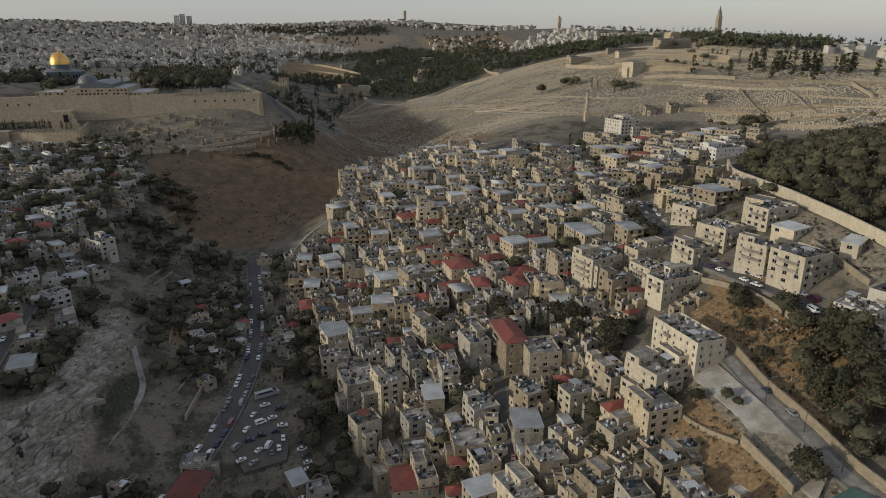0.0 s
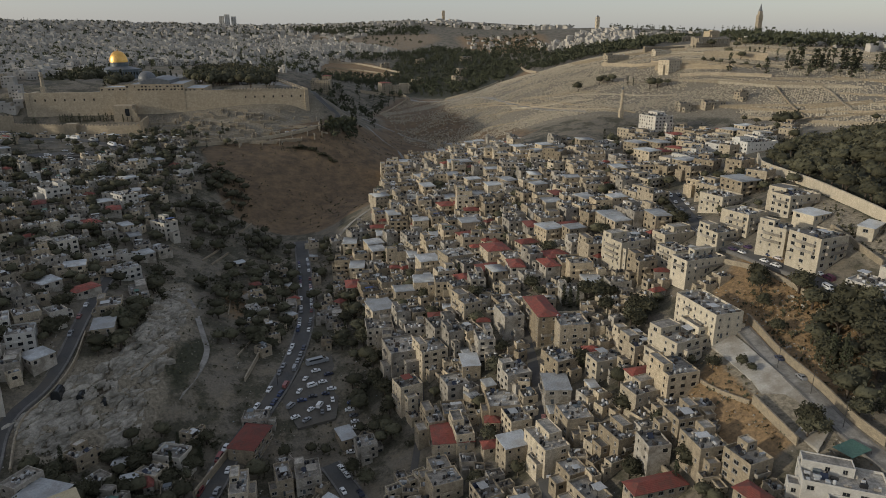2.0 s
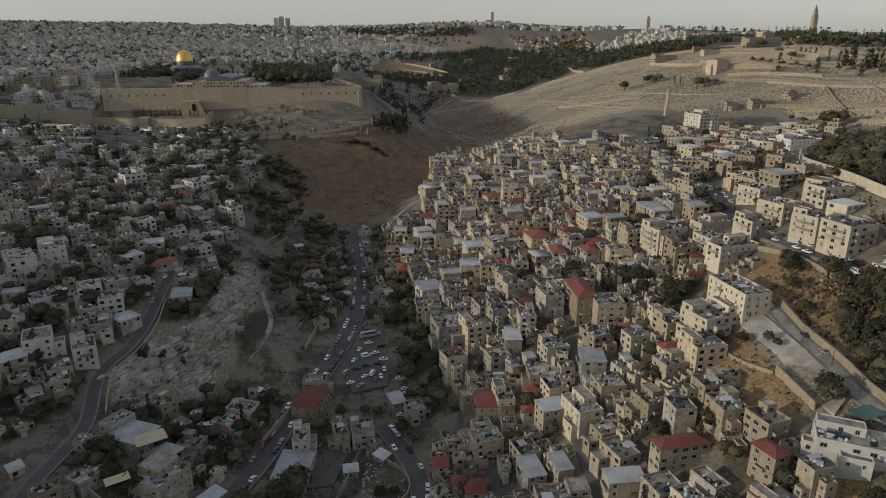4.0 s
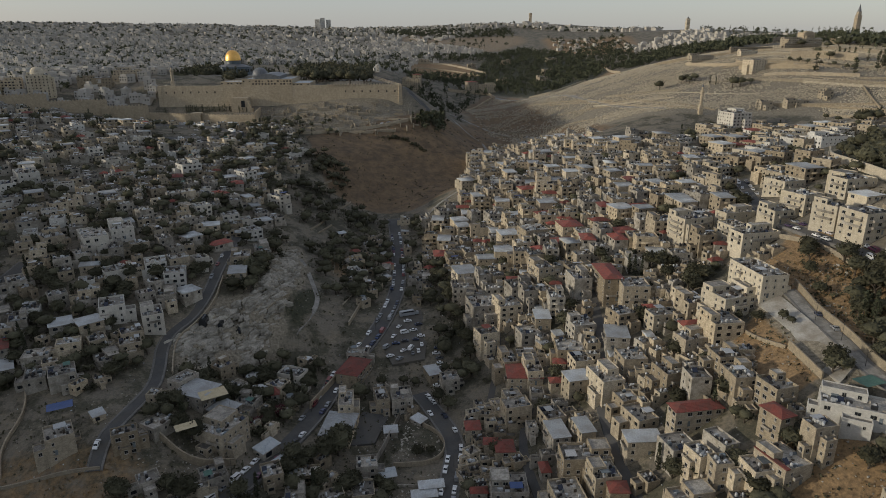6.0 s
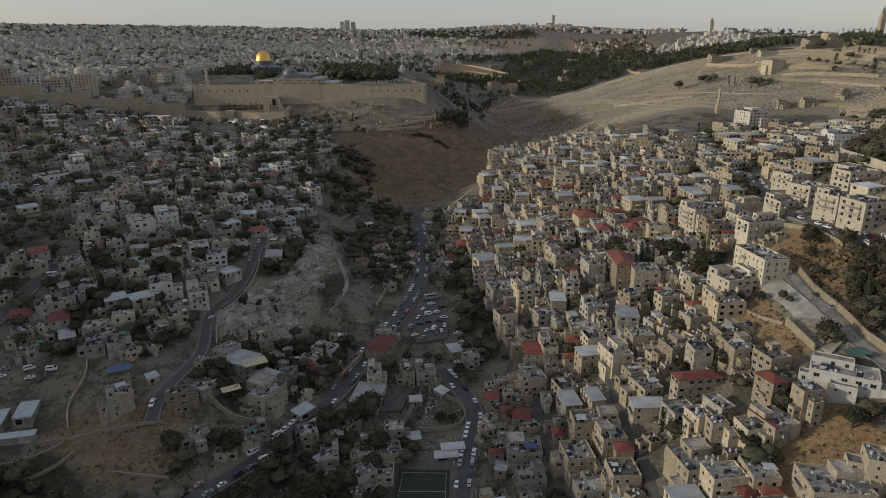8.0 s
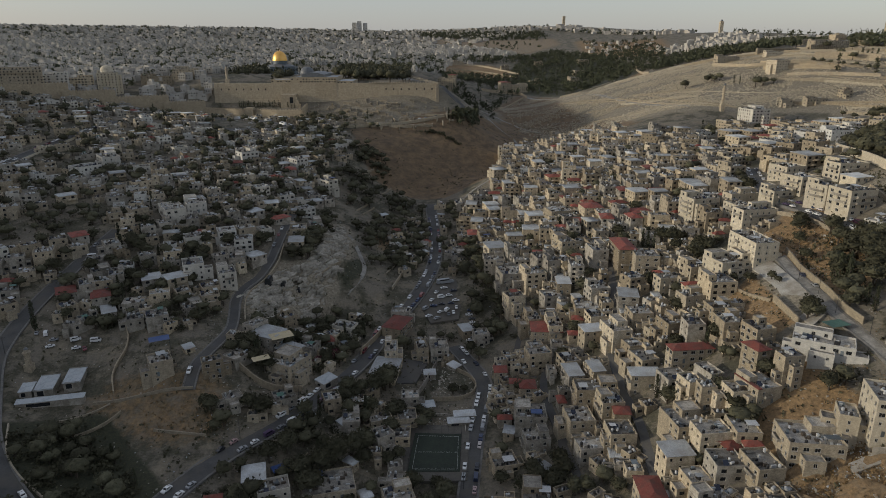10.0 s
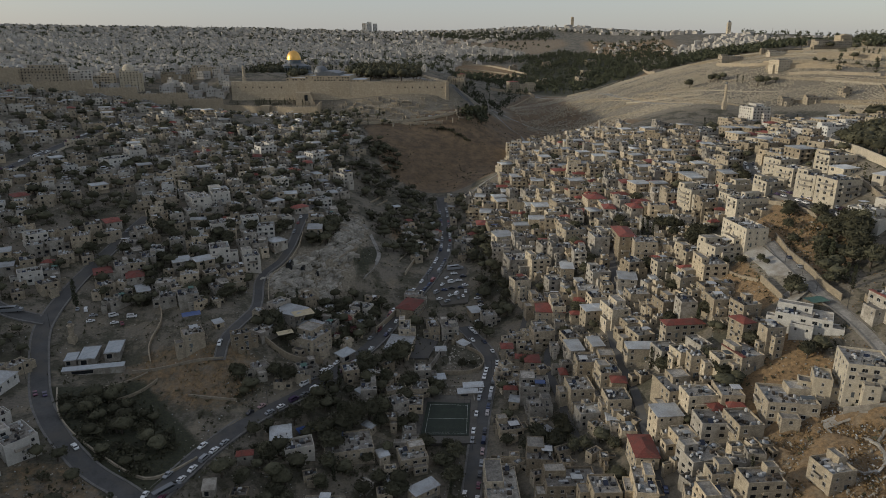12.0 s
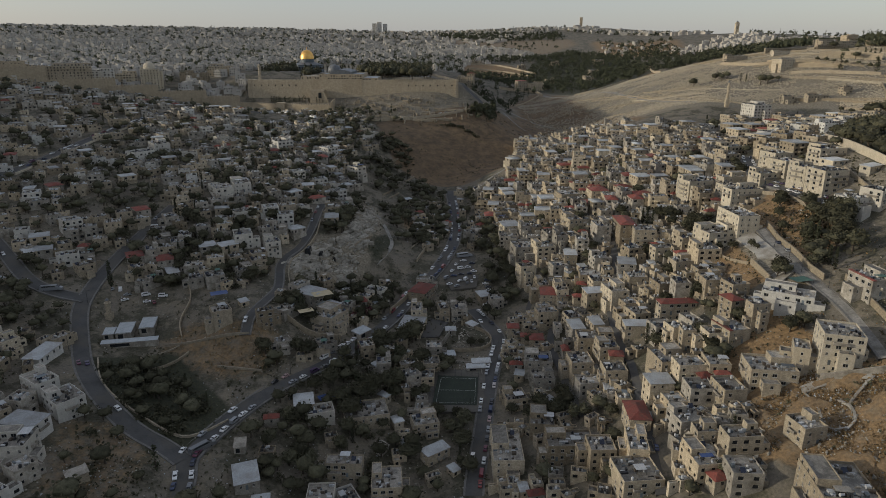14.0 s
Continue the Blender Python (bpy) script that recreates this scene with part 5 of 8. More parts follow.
fill_rows("village", "village", 4, 12.4, (0.2, 2.4), 0.97, "cream stone village house with %s on the slope", "crowded cream stone houses up the village slope", 21, 12, lambda x, y: y < -470)
for n, turn in enumerate((4, 20)):
    fill_rows("village", "infill", turn, 6.4, (0.3, 3.0), 0.8 - 0.25 * n, "", "small stone rooms and stores filling the village plots", 31 + n, 20)
fill_rows("upper", "blocks", 22, 16.0, (1.5, 7.0), 0.8, "pale stone house with %s among trees uphill", "pale stone houses among trees uphill", 22, 14)
fill_rows("spur", "plain", 28, 12.5, (0.8, 6.0), 0.82, "low grey stone house with %s on the spur", "low grey houses crowded on the shaded spur", 23, 16, lambda x, y: y < -455)
fill_rows("west", "plain", 36, 13.5, (1.0, 8.0), 0.8, "low stone house with %s on the western slope", "low stone houses on the shaded western slope", 24, 16, lambda x, y: y < -470)
fill_rows("lowland", "plain", 14, 12.0, (0.8, 5.0), 0.9, "low house with %s among valley gardens", "low houses among valley gardens", 25, 18, lambda x, y: True)
for n, (key, turn, chance) in enumerate((("roadside", 5, 0.8), ("gardens", 12, 0.55), ("terrace", 8, 0.9), ("rockfoot", 62, 0.8), ("corner", 68, 0.85), ("hollow", 40, 0.7))):
    fill_rows(key, "plain", turn, 12.0, (0.6, 4.0), chance, "low stone house with %s in the valley", "", 50 + n, 14, lambda x, y: True)
    fill_rows(key, "infill", turn + 20, 7.0, (0.5, 5.0), 0.45, "", "small stone stores and sheds by the valley road", 60 + n, 30)
fill_rows("spur", "infill", 60, 8.0, (0.5, 8.0), 0.28, "", "small stores and sheds between the houses of the spur", 35, 30)
fill_rows("west", "infill", 10, 9.0, (0.5, 9.0), 0.22, "", "small stores and sheds on the western slope", 36, 30)
fill_rows("lowland", "infill", 30, 9.0, (0.5, 9.0), 0.3, "", "small stores and sheds among valley gardens", 37, 30)
for kind in STOCK.values():
    for ob, *_ in kind:
        if ob.name not in USED:
            for o in (*ob.children_recursive, ob):
                bpy.data.objects.remove(o)


# ---- trees ----
def clump(s, r, x, y, z, size):
    """One small tuft of leaves: a ragged, lopsided eight-sided lump."""
    n = len(s.v)
    pts = [(1, 0, 0), (0, 1, 0), (-1, 0, 0), (0, -1, 0), (0, 0, 1), (0, 0, -0.7)]
    rot = Euler(r.uniform(0, 6.28, 3)).to_matrix()
    for p in pts:
        q = rot @ (Vector(p) * size * r.uniform(0.55, 1.3))
        s.v.append((x + q.x, y + q.y, z + q.z * 0.8))
    for a, b in ((0, 1), (1, 2), (2, 3), (3, 0)):
        s.f += [(n + a, n + b, n + 4), (n + b, n + a, n + 5)]
        s.m += [0, 0]


def limb(s, a, b, r0, r1, sides=6):
    d = Vector(b) - Vector(a)
    q = d.to_track_quat("Z", "Y")
    n = len(s.v)
    for p, r in ((a, r0), (b, r1)):
        for i in range(sides):
            t = 2 * math.pi * i / sides
            s.v.append(tuple(Vector(p) + q @ Vector((r * math.cos(t), r * math.sin(t), 0))))
    for i in range(sides):
        j = (i + 1) % sides
        s.f.append((n + i, n + j, n + sides + j, n + sides + i))
        s.m.append(0)


def spray(s, r, x, y, z, size, leaves):
    """A loose spray of leaves: small four-cornered pieces at all angles round one point."""
    for _ in range(leaves):
        rot = Euler(r.uniform(0, 6.28, 3)).to_matrix()
        c = Vector((x, y, z)) + Vector(r.normal(size=3)) * size * 0.45
        a, b = rot @ Vector((size * r.uniform(0.5, 0.8), 0, 0)), rot @ Vector((0, size * r.uniform(0.5, 0.8), 0))
        s.quad(tuple(c - a), tuple(c - b * r.uniform(0.6, 1.2)), tuple(c + a), tuple(c + b * r.uniform(0.6, 1.2)))


def bulge_of(v, seed):
    """How far a crown swells in the direction v."""
    return 0.40 + 0.17 * noise.noise(v * 2.1 + Vector((seed * 3.7, 0, 0))) + 0.08 * noise.noise(v * 5.0 + Vector((0, seed * 2.3, 0)))


def inner_mass(s, seed, lean, flat, rings, around):
    """The dense lumpy inside of a crown, under its leaf sprays."""
    n = len(s.v)
    for k in range(1, rings):
        e = math.pi * k / rings - math.pi / 2
        for i in range(around):
            a = 2 * math.pi * (i + 0.5 * (k % 2)) / around
            v = Vector((math.cos(a) * math.cos(e), math.sin(a) * math.cos(e), math.sin(e)))
            p = lean + Vector((v.x, v.y, v.z * (0.98 if v.z > 0 else 0.55) * flat)) * bulge_of(v, seed) * (0.84 + 0.16 * noise.noise(v * 7.0 + Vector((seed, seed, 0))))
            s.v.append(tuple(p))
    top, low = len(s.v), len(s.v) + 1
    up, down = Vector((0, 0, 1)), Vector((0, 0, -1))
    s.v += [tuple(lean + up * bulge_of(up, seed) * 0.85 * flat), tuple(lean + down * bulge_of(down, seed) * 0.4)]
    for i in range(around):
        j = (i + 1) % around
        for k in range(rings - 2):
            a, b = n + k * around, n + (k + 1) * around
            s.f.append((a + i, a + j, b + j, b + i))
        s.f += [(n + (rings - 2) * around + i, n + (rings - 2) * around + j, top), (n + j, n + i, low)]
    s.m += [0] * (len(s.f) - len(s.m))


def round_tree(seed, flat=1.0, tufts=170, grow=1.0, limbs=7, leaves=3):
    """A spreading tree one metre high and wide: trunk with limbs, one uneven billowing crown of leaf sprays with gaps."""
    r = np.random.RandomState(seed)
    t, c = Shape(), Shape()
    limb(t, (0, 0, -0.15), (0.02, 0.01, 0.28), 0.045, 0.032)
    for k in range(limbs):
        a, reach = r.uniform(0, 6.28), r.uniform(0.14, 0.32)
        limb(t, (0.02, 0.01, r.uniform(0.2, 0.28)), (reach * math.cos(a), reach * math.sin(a), r.uniform(0.42, 0.7)), 0.022, 0.008, 5 if limbs > 5 else 4)
    lean = Vector((r.normal() * 0.05, r.normal() * 0.05, 0.56))
    inner_mass(c, seed, lean, flat, 7 if leaves > 1 else 5, 10 if leaves > 1 else 7)
    for _ in range(tufts):
        v = Vector(r.normal(size=3)).normalized()
        if v.z < -0.55:
            v.z = -v.z
        p = lean + Vector((v.x, v.y, v.z * (0.98 if v.z > 0 else 0.6) * flat)) * bulge_of(v, seed) * r.uniform(0.8, 1.04)
        spray(c, r, p.x, p.y, p.z, r.uniform(0.04, 0.07) * grow, leaves)
    return t.mesh("trunk", M_BARK), c.mesh("crown", M_LEAF)


def cypress(seed, tufts=220, grow=1.0):
    r = np.random.RandomState(seed)
    t, c = Shape(), Shape()
    limb(t, (0, 0, -0.05), (0, 0, 0.75), 0.022, 0.008)
    for k in range(7):
        z = 0.12 + k * 0.09
        a = r.uniform(0, 6.28)
        limb(t, (0, 0, z), (0.06 * math.cos(a), 0.06 * math.sin(a), z + 0.08), 0.008, 0.003, 4)
    for _ in range(tufts):
        z = r.uniform(0.06, 1.0)
        w = 0.105 * min(1.0, 4.5 * z) * (1 - z) ** 0.55 + 0.008
        a = r.uniform(0, 6.28)
        spray(c, r, w * math.cos(a) * r.uniform(0.4, 1.0), w * math.sin(a) * r.uniform(0.4, 1.0), z, r.uniform(0.022, 0.038) * grow, 3)
    return t.mesh("trunk", M_BARK), c.mesh("crown", M_CYPRESS)


def bush(seed, tufts=90, grow=1.0):
    r = np.random.RandomState(seed)
    t, c = Shape(), Shape()
    for k in range(5):
        a = r.uniform(0, 6.28)
        limb(t, (0, 0, -0.1), (0.3 * math.cos(a), 0.3 * math.sin(a), r.uniform(0.35, 0.6)), 0.02, 0.006, 4)
    for _ in range(tufts):
        v = Vector(r.normal(size=3)).normalized() * r.uniform(0.3, 0.55)
        spray(c, r, v.x * r.uniform(0.8, 1.1), v.y, 0.36 + v.z * 0.7, r.uniform(0.07, 0.12) * grow, 3)
    return t.mesh("stems", M_BARK), c.mesh("crown", M_LEAF)


FAR_TREE_STOCK = [round_tree(k, 1.0 if k % 3 else 0.75, 44, 1.7, 2, 1) for k in range(8)]
TREE_STOCK = [round_tree(k, 1.0 if k % 3 else 0.75) for k in range(8)]
FAR_CYPRESS_STOCK = [cypress(40 + k, 46, 1.9) for k in range(4)]
FAR_BUSH_STOCK = [bush(60 + k, 20, 1.9) for k in range(5)]
CYPRESS_STOCK = [cypress(40 + k) for k in range(4)]
BUSH_STOCK = [bush(60 + k) for k in range(5)]


PLANTED = {0: [], 1: [], 2: []}
TREE_WORDS = ("dark green spreading tree with a ragged crown", "tall narrow dark cypress tree", "low dusty green bush on dry soil")


def plant(kind, x, y, high, turn, spread=1.0, z=None):
    """Note one tree or bush for planting."""
    PLANTED[kind].append((x, y, z_at(x, y) if z is None else z, high, turn, spread))


def free_of_houses(x, y, r):
    return TAKEN.free(x, y, 0.95, r)


r = np.random.RandomState(77)
for x, y, kind, high in TREES:
    plant(kind, x, y, high, r.uniform(0, 6), r.uniform(1.0, 1.25) if kind == 0 else r.uniform(0.9, 1.3))
for x, y in GARDEN:
    if r.rand() < 0.09:
        plant(1, x, y, r.uniform(7, 11), r.uniform(0, 6), r.uniform(0.9, 1.3))
    else:
        plant(0, x, y, r.uniform(5.0, 9.0), r.uniform(0, 6), r.uniform(1.0, 1.4))
r_hedge = np.random.RandomState(79)
for k in range(34):
    u = k / 33
    plant(2, 119 + 38 * u + r_hedge.normal() * 1.5, -93 - 9 * u * u + 4 * math.sin(u * 5) + r_hedge.normal() * 1.5, r_hedge.uniform(2.0, 4.2), r_hedge.uniform(0, 6), 1.3)
SHRUBBY = {"thick": 0.7, "hedge": 0.6, "bank": 0.35, "road_bank": 0.35}
for key, (dense, poly) in WOODS.items():
    if key in QUARTERS:
        dense *= 0.5
    xs, ys = [p[0] for p in poly], [p[1] for p in poly]
    area = abs(sum(poly[i - 1][0] * poly[i][1] - poly[i][0] * poly[i - 1][1] for i in range(len(poly)))) / 2
    want, tries = area * dense * 1.15, 0
    while want > 0 and tries < 6000:
        tries += 1
        x, y = r.uniform(min(xs), max(xs)), r.uniform(min(ys), max(ys))
        if not within(poly, x, y):
            continue
        small = r.rand() < SHRUBBY.get(key, 0.25)
        if off_road(x, y) < (1.0 if small else 2.2) or not free_of_houses(x, y, 0.8 if small else 1.8) or any(within(ZONES[k], x, y) for k in ("lot", "parking", "pitch", "yard", "ruin")):
            continue
        want -= 1
        if small:
            plant(2, x, y, r.uniform(2.4, 4.6), r.uniform(0, 6), r.uniform(1.0, 1.5))
        elif r.rand() < 0.08:
            plant(1, x, y, r.uniform(7, 12), r.uniform(0, 6), r.uniform(0.9, 1.3))
        else:
            plant(0, x, y, r.uniform(5.0, 9.5), r.uniform(0, 6), r.uniform(1.05, 1.45))


def woodland(name, label, spots, seed, low, high, mat):
    """Far woods in one piece: many ragged crowns of tufts on short stems."""
    q = np.random.RandomState(seed)
    s = Shape()
    spots = np.array(spots)
    zs = heights(spots[:, 0], spots[:, 1])
    for (x, y, tall), z in zip(spots, zs):
        h = q.uniform(low, high)
        n = len(s.f)
        limb(s, (x, y, z - 1), (x, y, z + h * 0.4), 0.25, 0.15, 3)
        s.m[n:] = [1] * (len(s.f) - n)
        for _ in range(22):
            if tall:
                zz = q.uniform(0.1, 1.0)
                spray(s, q, x + q.normal() * 0.10 * h * (1 - zz), y + q.normal() * 0.10 * h * (1 - zz), z + zz * h * 1.25, h * 0.13, 1)
            else:
                v = Vector(q.normal(size=3)).normalized() * h * q.uniform(0.2, 0.4)
                spray(s, q, x + v.x, y + v.y, z + h * 0.6 + v.z * 0.75, h * q.uniform(0.18, 0.28), 1)
    tagged(new(name, s.mesh(name, mat, M_BARK)), label, "woods", kind="stuff")


def scatter(seed, poly, count, tall=0.2):
    q = np.random.RandomState(seed)
    xs, ys = [p[0] for p in poly], [p[1] for p in poly]
    out = []
    while len(out) < count:
        x, y = q.uniform(min(xs), max(xs)), q.uniform(min(ys), max(ys))
        if within(poly, x, y):
            out.append((x, y, q.rand() < tall))
    return out


woodland("woods", "dark pine and cypress woods in the upper valley",
         scatter(1, GROVE, 1150, 0.35) + scatter(2, [(560, 420), (760, 500), (980, 620), (1000, 760), (820, 800), (640, 640)], 300)
         + scatter(17, [(150, 560), (180, 700), (245, 722), (350, 758), (336, 650), (240, 560), (180, 440)], 190, 0.4) + scatter(18, [(160, 120), (215, 60), (240, 260), (290, 400), (300, 470), (230, 560), (160, 470), (140, 250)], 95, 0.3)
         + scatter(19, [(100, 400), (163, 719), (183, 980), (78, 992), (40, 700)], 150, 0.4), 3, 8, 14, M_CYPRESS)
woodland("woods", "pine woods along the far ridge",
         scatter(4, [(900, 380), (1040, 420), (1300, 300), (1250, 60), (1050, 150)], 110, 0.35) + scatter(5, [(930, 560), (1250, 700), (1450, 1400), (1150, 1500)], 170, 0.3)
         + scatter(6, [(600, 2050), (1000, 2000), (1150, 1700), (1000, 1600)], 260) + scatter(34, [(110, 2124), (604, 1958), (582, 1718), (400, 1700), (190, 1820), (111, 1880)], 520, 0.1) + scatter(35, FAR_SLOPE, 150, 0.15) + scatter(36, FAR_FIELD, 60, 0.1) + scatter(16, [(-1900, 1700), (-700, 2600), (-300, 2550), (700, 2300), (500, 1900), (-1500, 1300)], 900), 7, 8, 14, M_CYPRESS)
for x, y, tall in scatter(8, FOREST, 900, 0.06):
    if x < 520 and y > -620:
        plant(1 if tall else 0, x, y, 7 + 5 * ((x * 7.3 + y * 3.1) % 1), (x * 5.7) % 6.28, 1.15)
woodland("woods", "dark cypresses and pines between far stone houses", scatter(10, [(-1200, 300), (-150, 250), (150, 500), (150, 1600), (-1500, 1700)], 900, 0.4) + scatter(37, [(-620, 0), (-330, -60), (-170, 10), (-170, 470), (-600, 500)], 170, 0.45) + scatter(38, [(-700, 480), (-160, 480), (60, 520), (60, 900), (-600, 1000)], 420, 0.3), 11, 7, 13, M_CYPRESS)


# ---- the walled sanctuary ----
WALL_TOP = 141.5


def battlement(s, a, b, z, height=1.3, thick=1.2, step=3.2):
    """Merlons along a wall top."""
    d = Vector((b[0] - a[0], b[1] - a[1], 0))
    n = max(1, int(d.length / step))
    m = Matrix.Translation((a[0], a[1], z)) @ Matrix.Rotation(math.atan2(d.y, d.x), 4, "Z")
    for i in range(n):
        u = d.length * i / n
        s.box(u, 0, 0, u + step * 0.55, thick, height, 0, m)


def thick_wall(s, a, b, low, high, thick, batter=0.0):
    """A wall from a to b, its outer face on the right, leaning in by batter."""
    d = Vector((b[0] - a[0], b[1] - a[1], 0))
    m = Matrix.Translation((a[0], a[1], 0)) @ Matrix.Rotation(math.atan2(d.y, d.x), 4, "Z")
    n = len(s.v)
    s.box(0, 0, low, d.length, thick, high, 0, m)
    q = s.v[n:]
    out = m.to_3x3() @ Vector((0, -batter, 0))
    for i in (0, 1):
        q[i] = (q[i][0] + out.x, q[i][1] + out.y, q[i][2])
    s.v[n:] = q


wall = Shape()
SW, SE, NE = (-140.0, 4.0), (136.0, 6.0), (52.0, 466.0)
# south front: upper course set back over the older great blocks, with a row of small slits
thick_wall(wall, SW, SE, 96, 122, 5.0, 1.2)
holes = [(u, u + 1.5, 133.0, 135.2) for u in list(np.arange(8, 92, 9.0)) + list(np.arange(210, 270, 9.5))]
facade(wall, (SW[0], SW[1] + 0.6), (SE[0], SE[1] + 0.6), 122, WALL_TOP, holes, depth=0.9)
wall.quad((SW[0], SW[1] + 0.6, WALL_TOP), (SE[0], SE[1] + 0.6, WALL_TOP), (SE[0], SE[1] + 3.4, WALL_TOP), (SW[0], SW[1] + 3.4, WALL_TOP))
wall.quad((SE[0], SE[1] + 3.4, 130), (SW[0], SW[1] + 3.4, 130), (SW[0], SW[1] + 3.4, WALL_TOP), (SE[0], SE[1] + 3.4, WALL_TOP))
battlement(wall, (SW[0] + 190, SW[1] + 0.7), (SE[0], SE[1] + 0.7), WALL_TOP)
thick_wall(wall, SE, NE, 92, WALL_TOP - 1, 4.0, 1.0)
battlement(wall, SE, NE, WALL_TOP - 1)
thick_wall(wall, (-160, 470), SW, 100, WALL_TOP - 1, 4.0, 0.5)
thick_wall(wall, NE, (-160, 470), 120, WALL_TOP - 1, 3.0)
sanctuary_wall = tagged(new("sanctuary_wall", wall.mesh("sanctuary_wall", M_ANCIENT, M_PANE_SHADE)), "high honey-coloured ancient ashlar retaining wall with battlements", "city wall", kind="structure")

s = Shape()
s.v = [(SW[0], SW[1] + 3.4, 138.4), (SE[0], SE[1] + 3.4, 138.4), (NE[0], NE[1], 138.4), (-160, 468, 138.4), (SW[0], SW[1] + 3.4, 128), (SE[0], SE[1] + 3.4, 128), (NE[0], NE[1], 128), (-160, 468, 128)]
s.f, s.m = [(0, 1, 2, 3), (0, 4, 5, 1), (1, 5, 6, 2), (2, 6, 7, 3), (3, 7, 4, 0)], [0] * 5
tagged(new("esplanade", s.mesh("esplanade", M_PAVING)), "broad pale paved court behind the great wall", "pavement", kind="structure")
s = Shape()
s.box(-180 + 40, 165, 138.3, -30, 320, 142.5)
tagged(new("platform", s.mesh("platform", M_PAVING)), "raised stone platform under the domed shrine", "pavement", kind="structure")


def domed_shrine(x, y, z):
    base = Shape()
    base.turned(x, y, z, [(27.5, 0), (27.5, 9.5), (26.8, 9.6), (26.8, 10.6), (27.4, 10.7), (27.4, 12.0)], 8, 0, math.pi / 8)
    ob = new("domed_shrine", base.mesh("domed_shrine", M_BLUE))
    tagged(ob, "octagonal blue-tiled shrine under a great gilded dome", "shrine")
    r = Shape()
    r.turned(x, y, z, [(27.0, 11.2), (12.5, 15.2), (0.0, 15.3)], 8, 0, math.pi / 8)
    part("roof", r.mesh("roof", M_LEAD), ob, "low grey lead roof")
    d = Shape()
    d.turned(x, y, z, [(10.9, 14.5), (10.9, 19.6), (11.3, 19.7), (11.3, 20.6), (10.8, 20.7)], 32)
    part("drum", d.mesh("drum", M_BLUE, smooth=False), ob, "tiled drum with small windows")
    g = Shape()
    g.turned(x, y, z, [(11.3 * math.cos(a) ** 0.86, 20.4 + 14.6 * math.sin(a) ** 1.0) for a in np.linspace(0, math.pi / 2 - 0.02, 14)], 40)
    part("dome", g.mesh("dome", M_GOLD, smooth=True), ob, "gilded copper dome")
    f = Shape()
    f.tube(x, y, z + 34.6, z + 38.2, 0.3, 0.12, 8)
    f.turned(x, y, z + 38.0, [(0.0, 0), (0.7, 0.5), (0.0, 1.1)], 8)
    part("finial", f.mesh("finial", M_GOLD), ob, "gilded finial")
    for k in range(8):
        a = math.pi / 4 * k
        for j in range(-2, 3):
            w = Shape()
            w.box(j * 3.8 - 0.9, -0.25, 4.5, j * 3.8 + 0.9, 0.02, 8.6, 0)
            part("window", w.mesh("window", M_PANE_SHADE), ob, "", Matrix.Translation((x, y, z)) @ Matrix.Rotation(a, 4, "Z") @ Matrix.Translation((0, -27.5 * math.cos(math.pi / 8) - 0.02, 0)))


domed_shrine(-108, 243, 142.5)


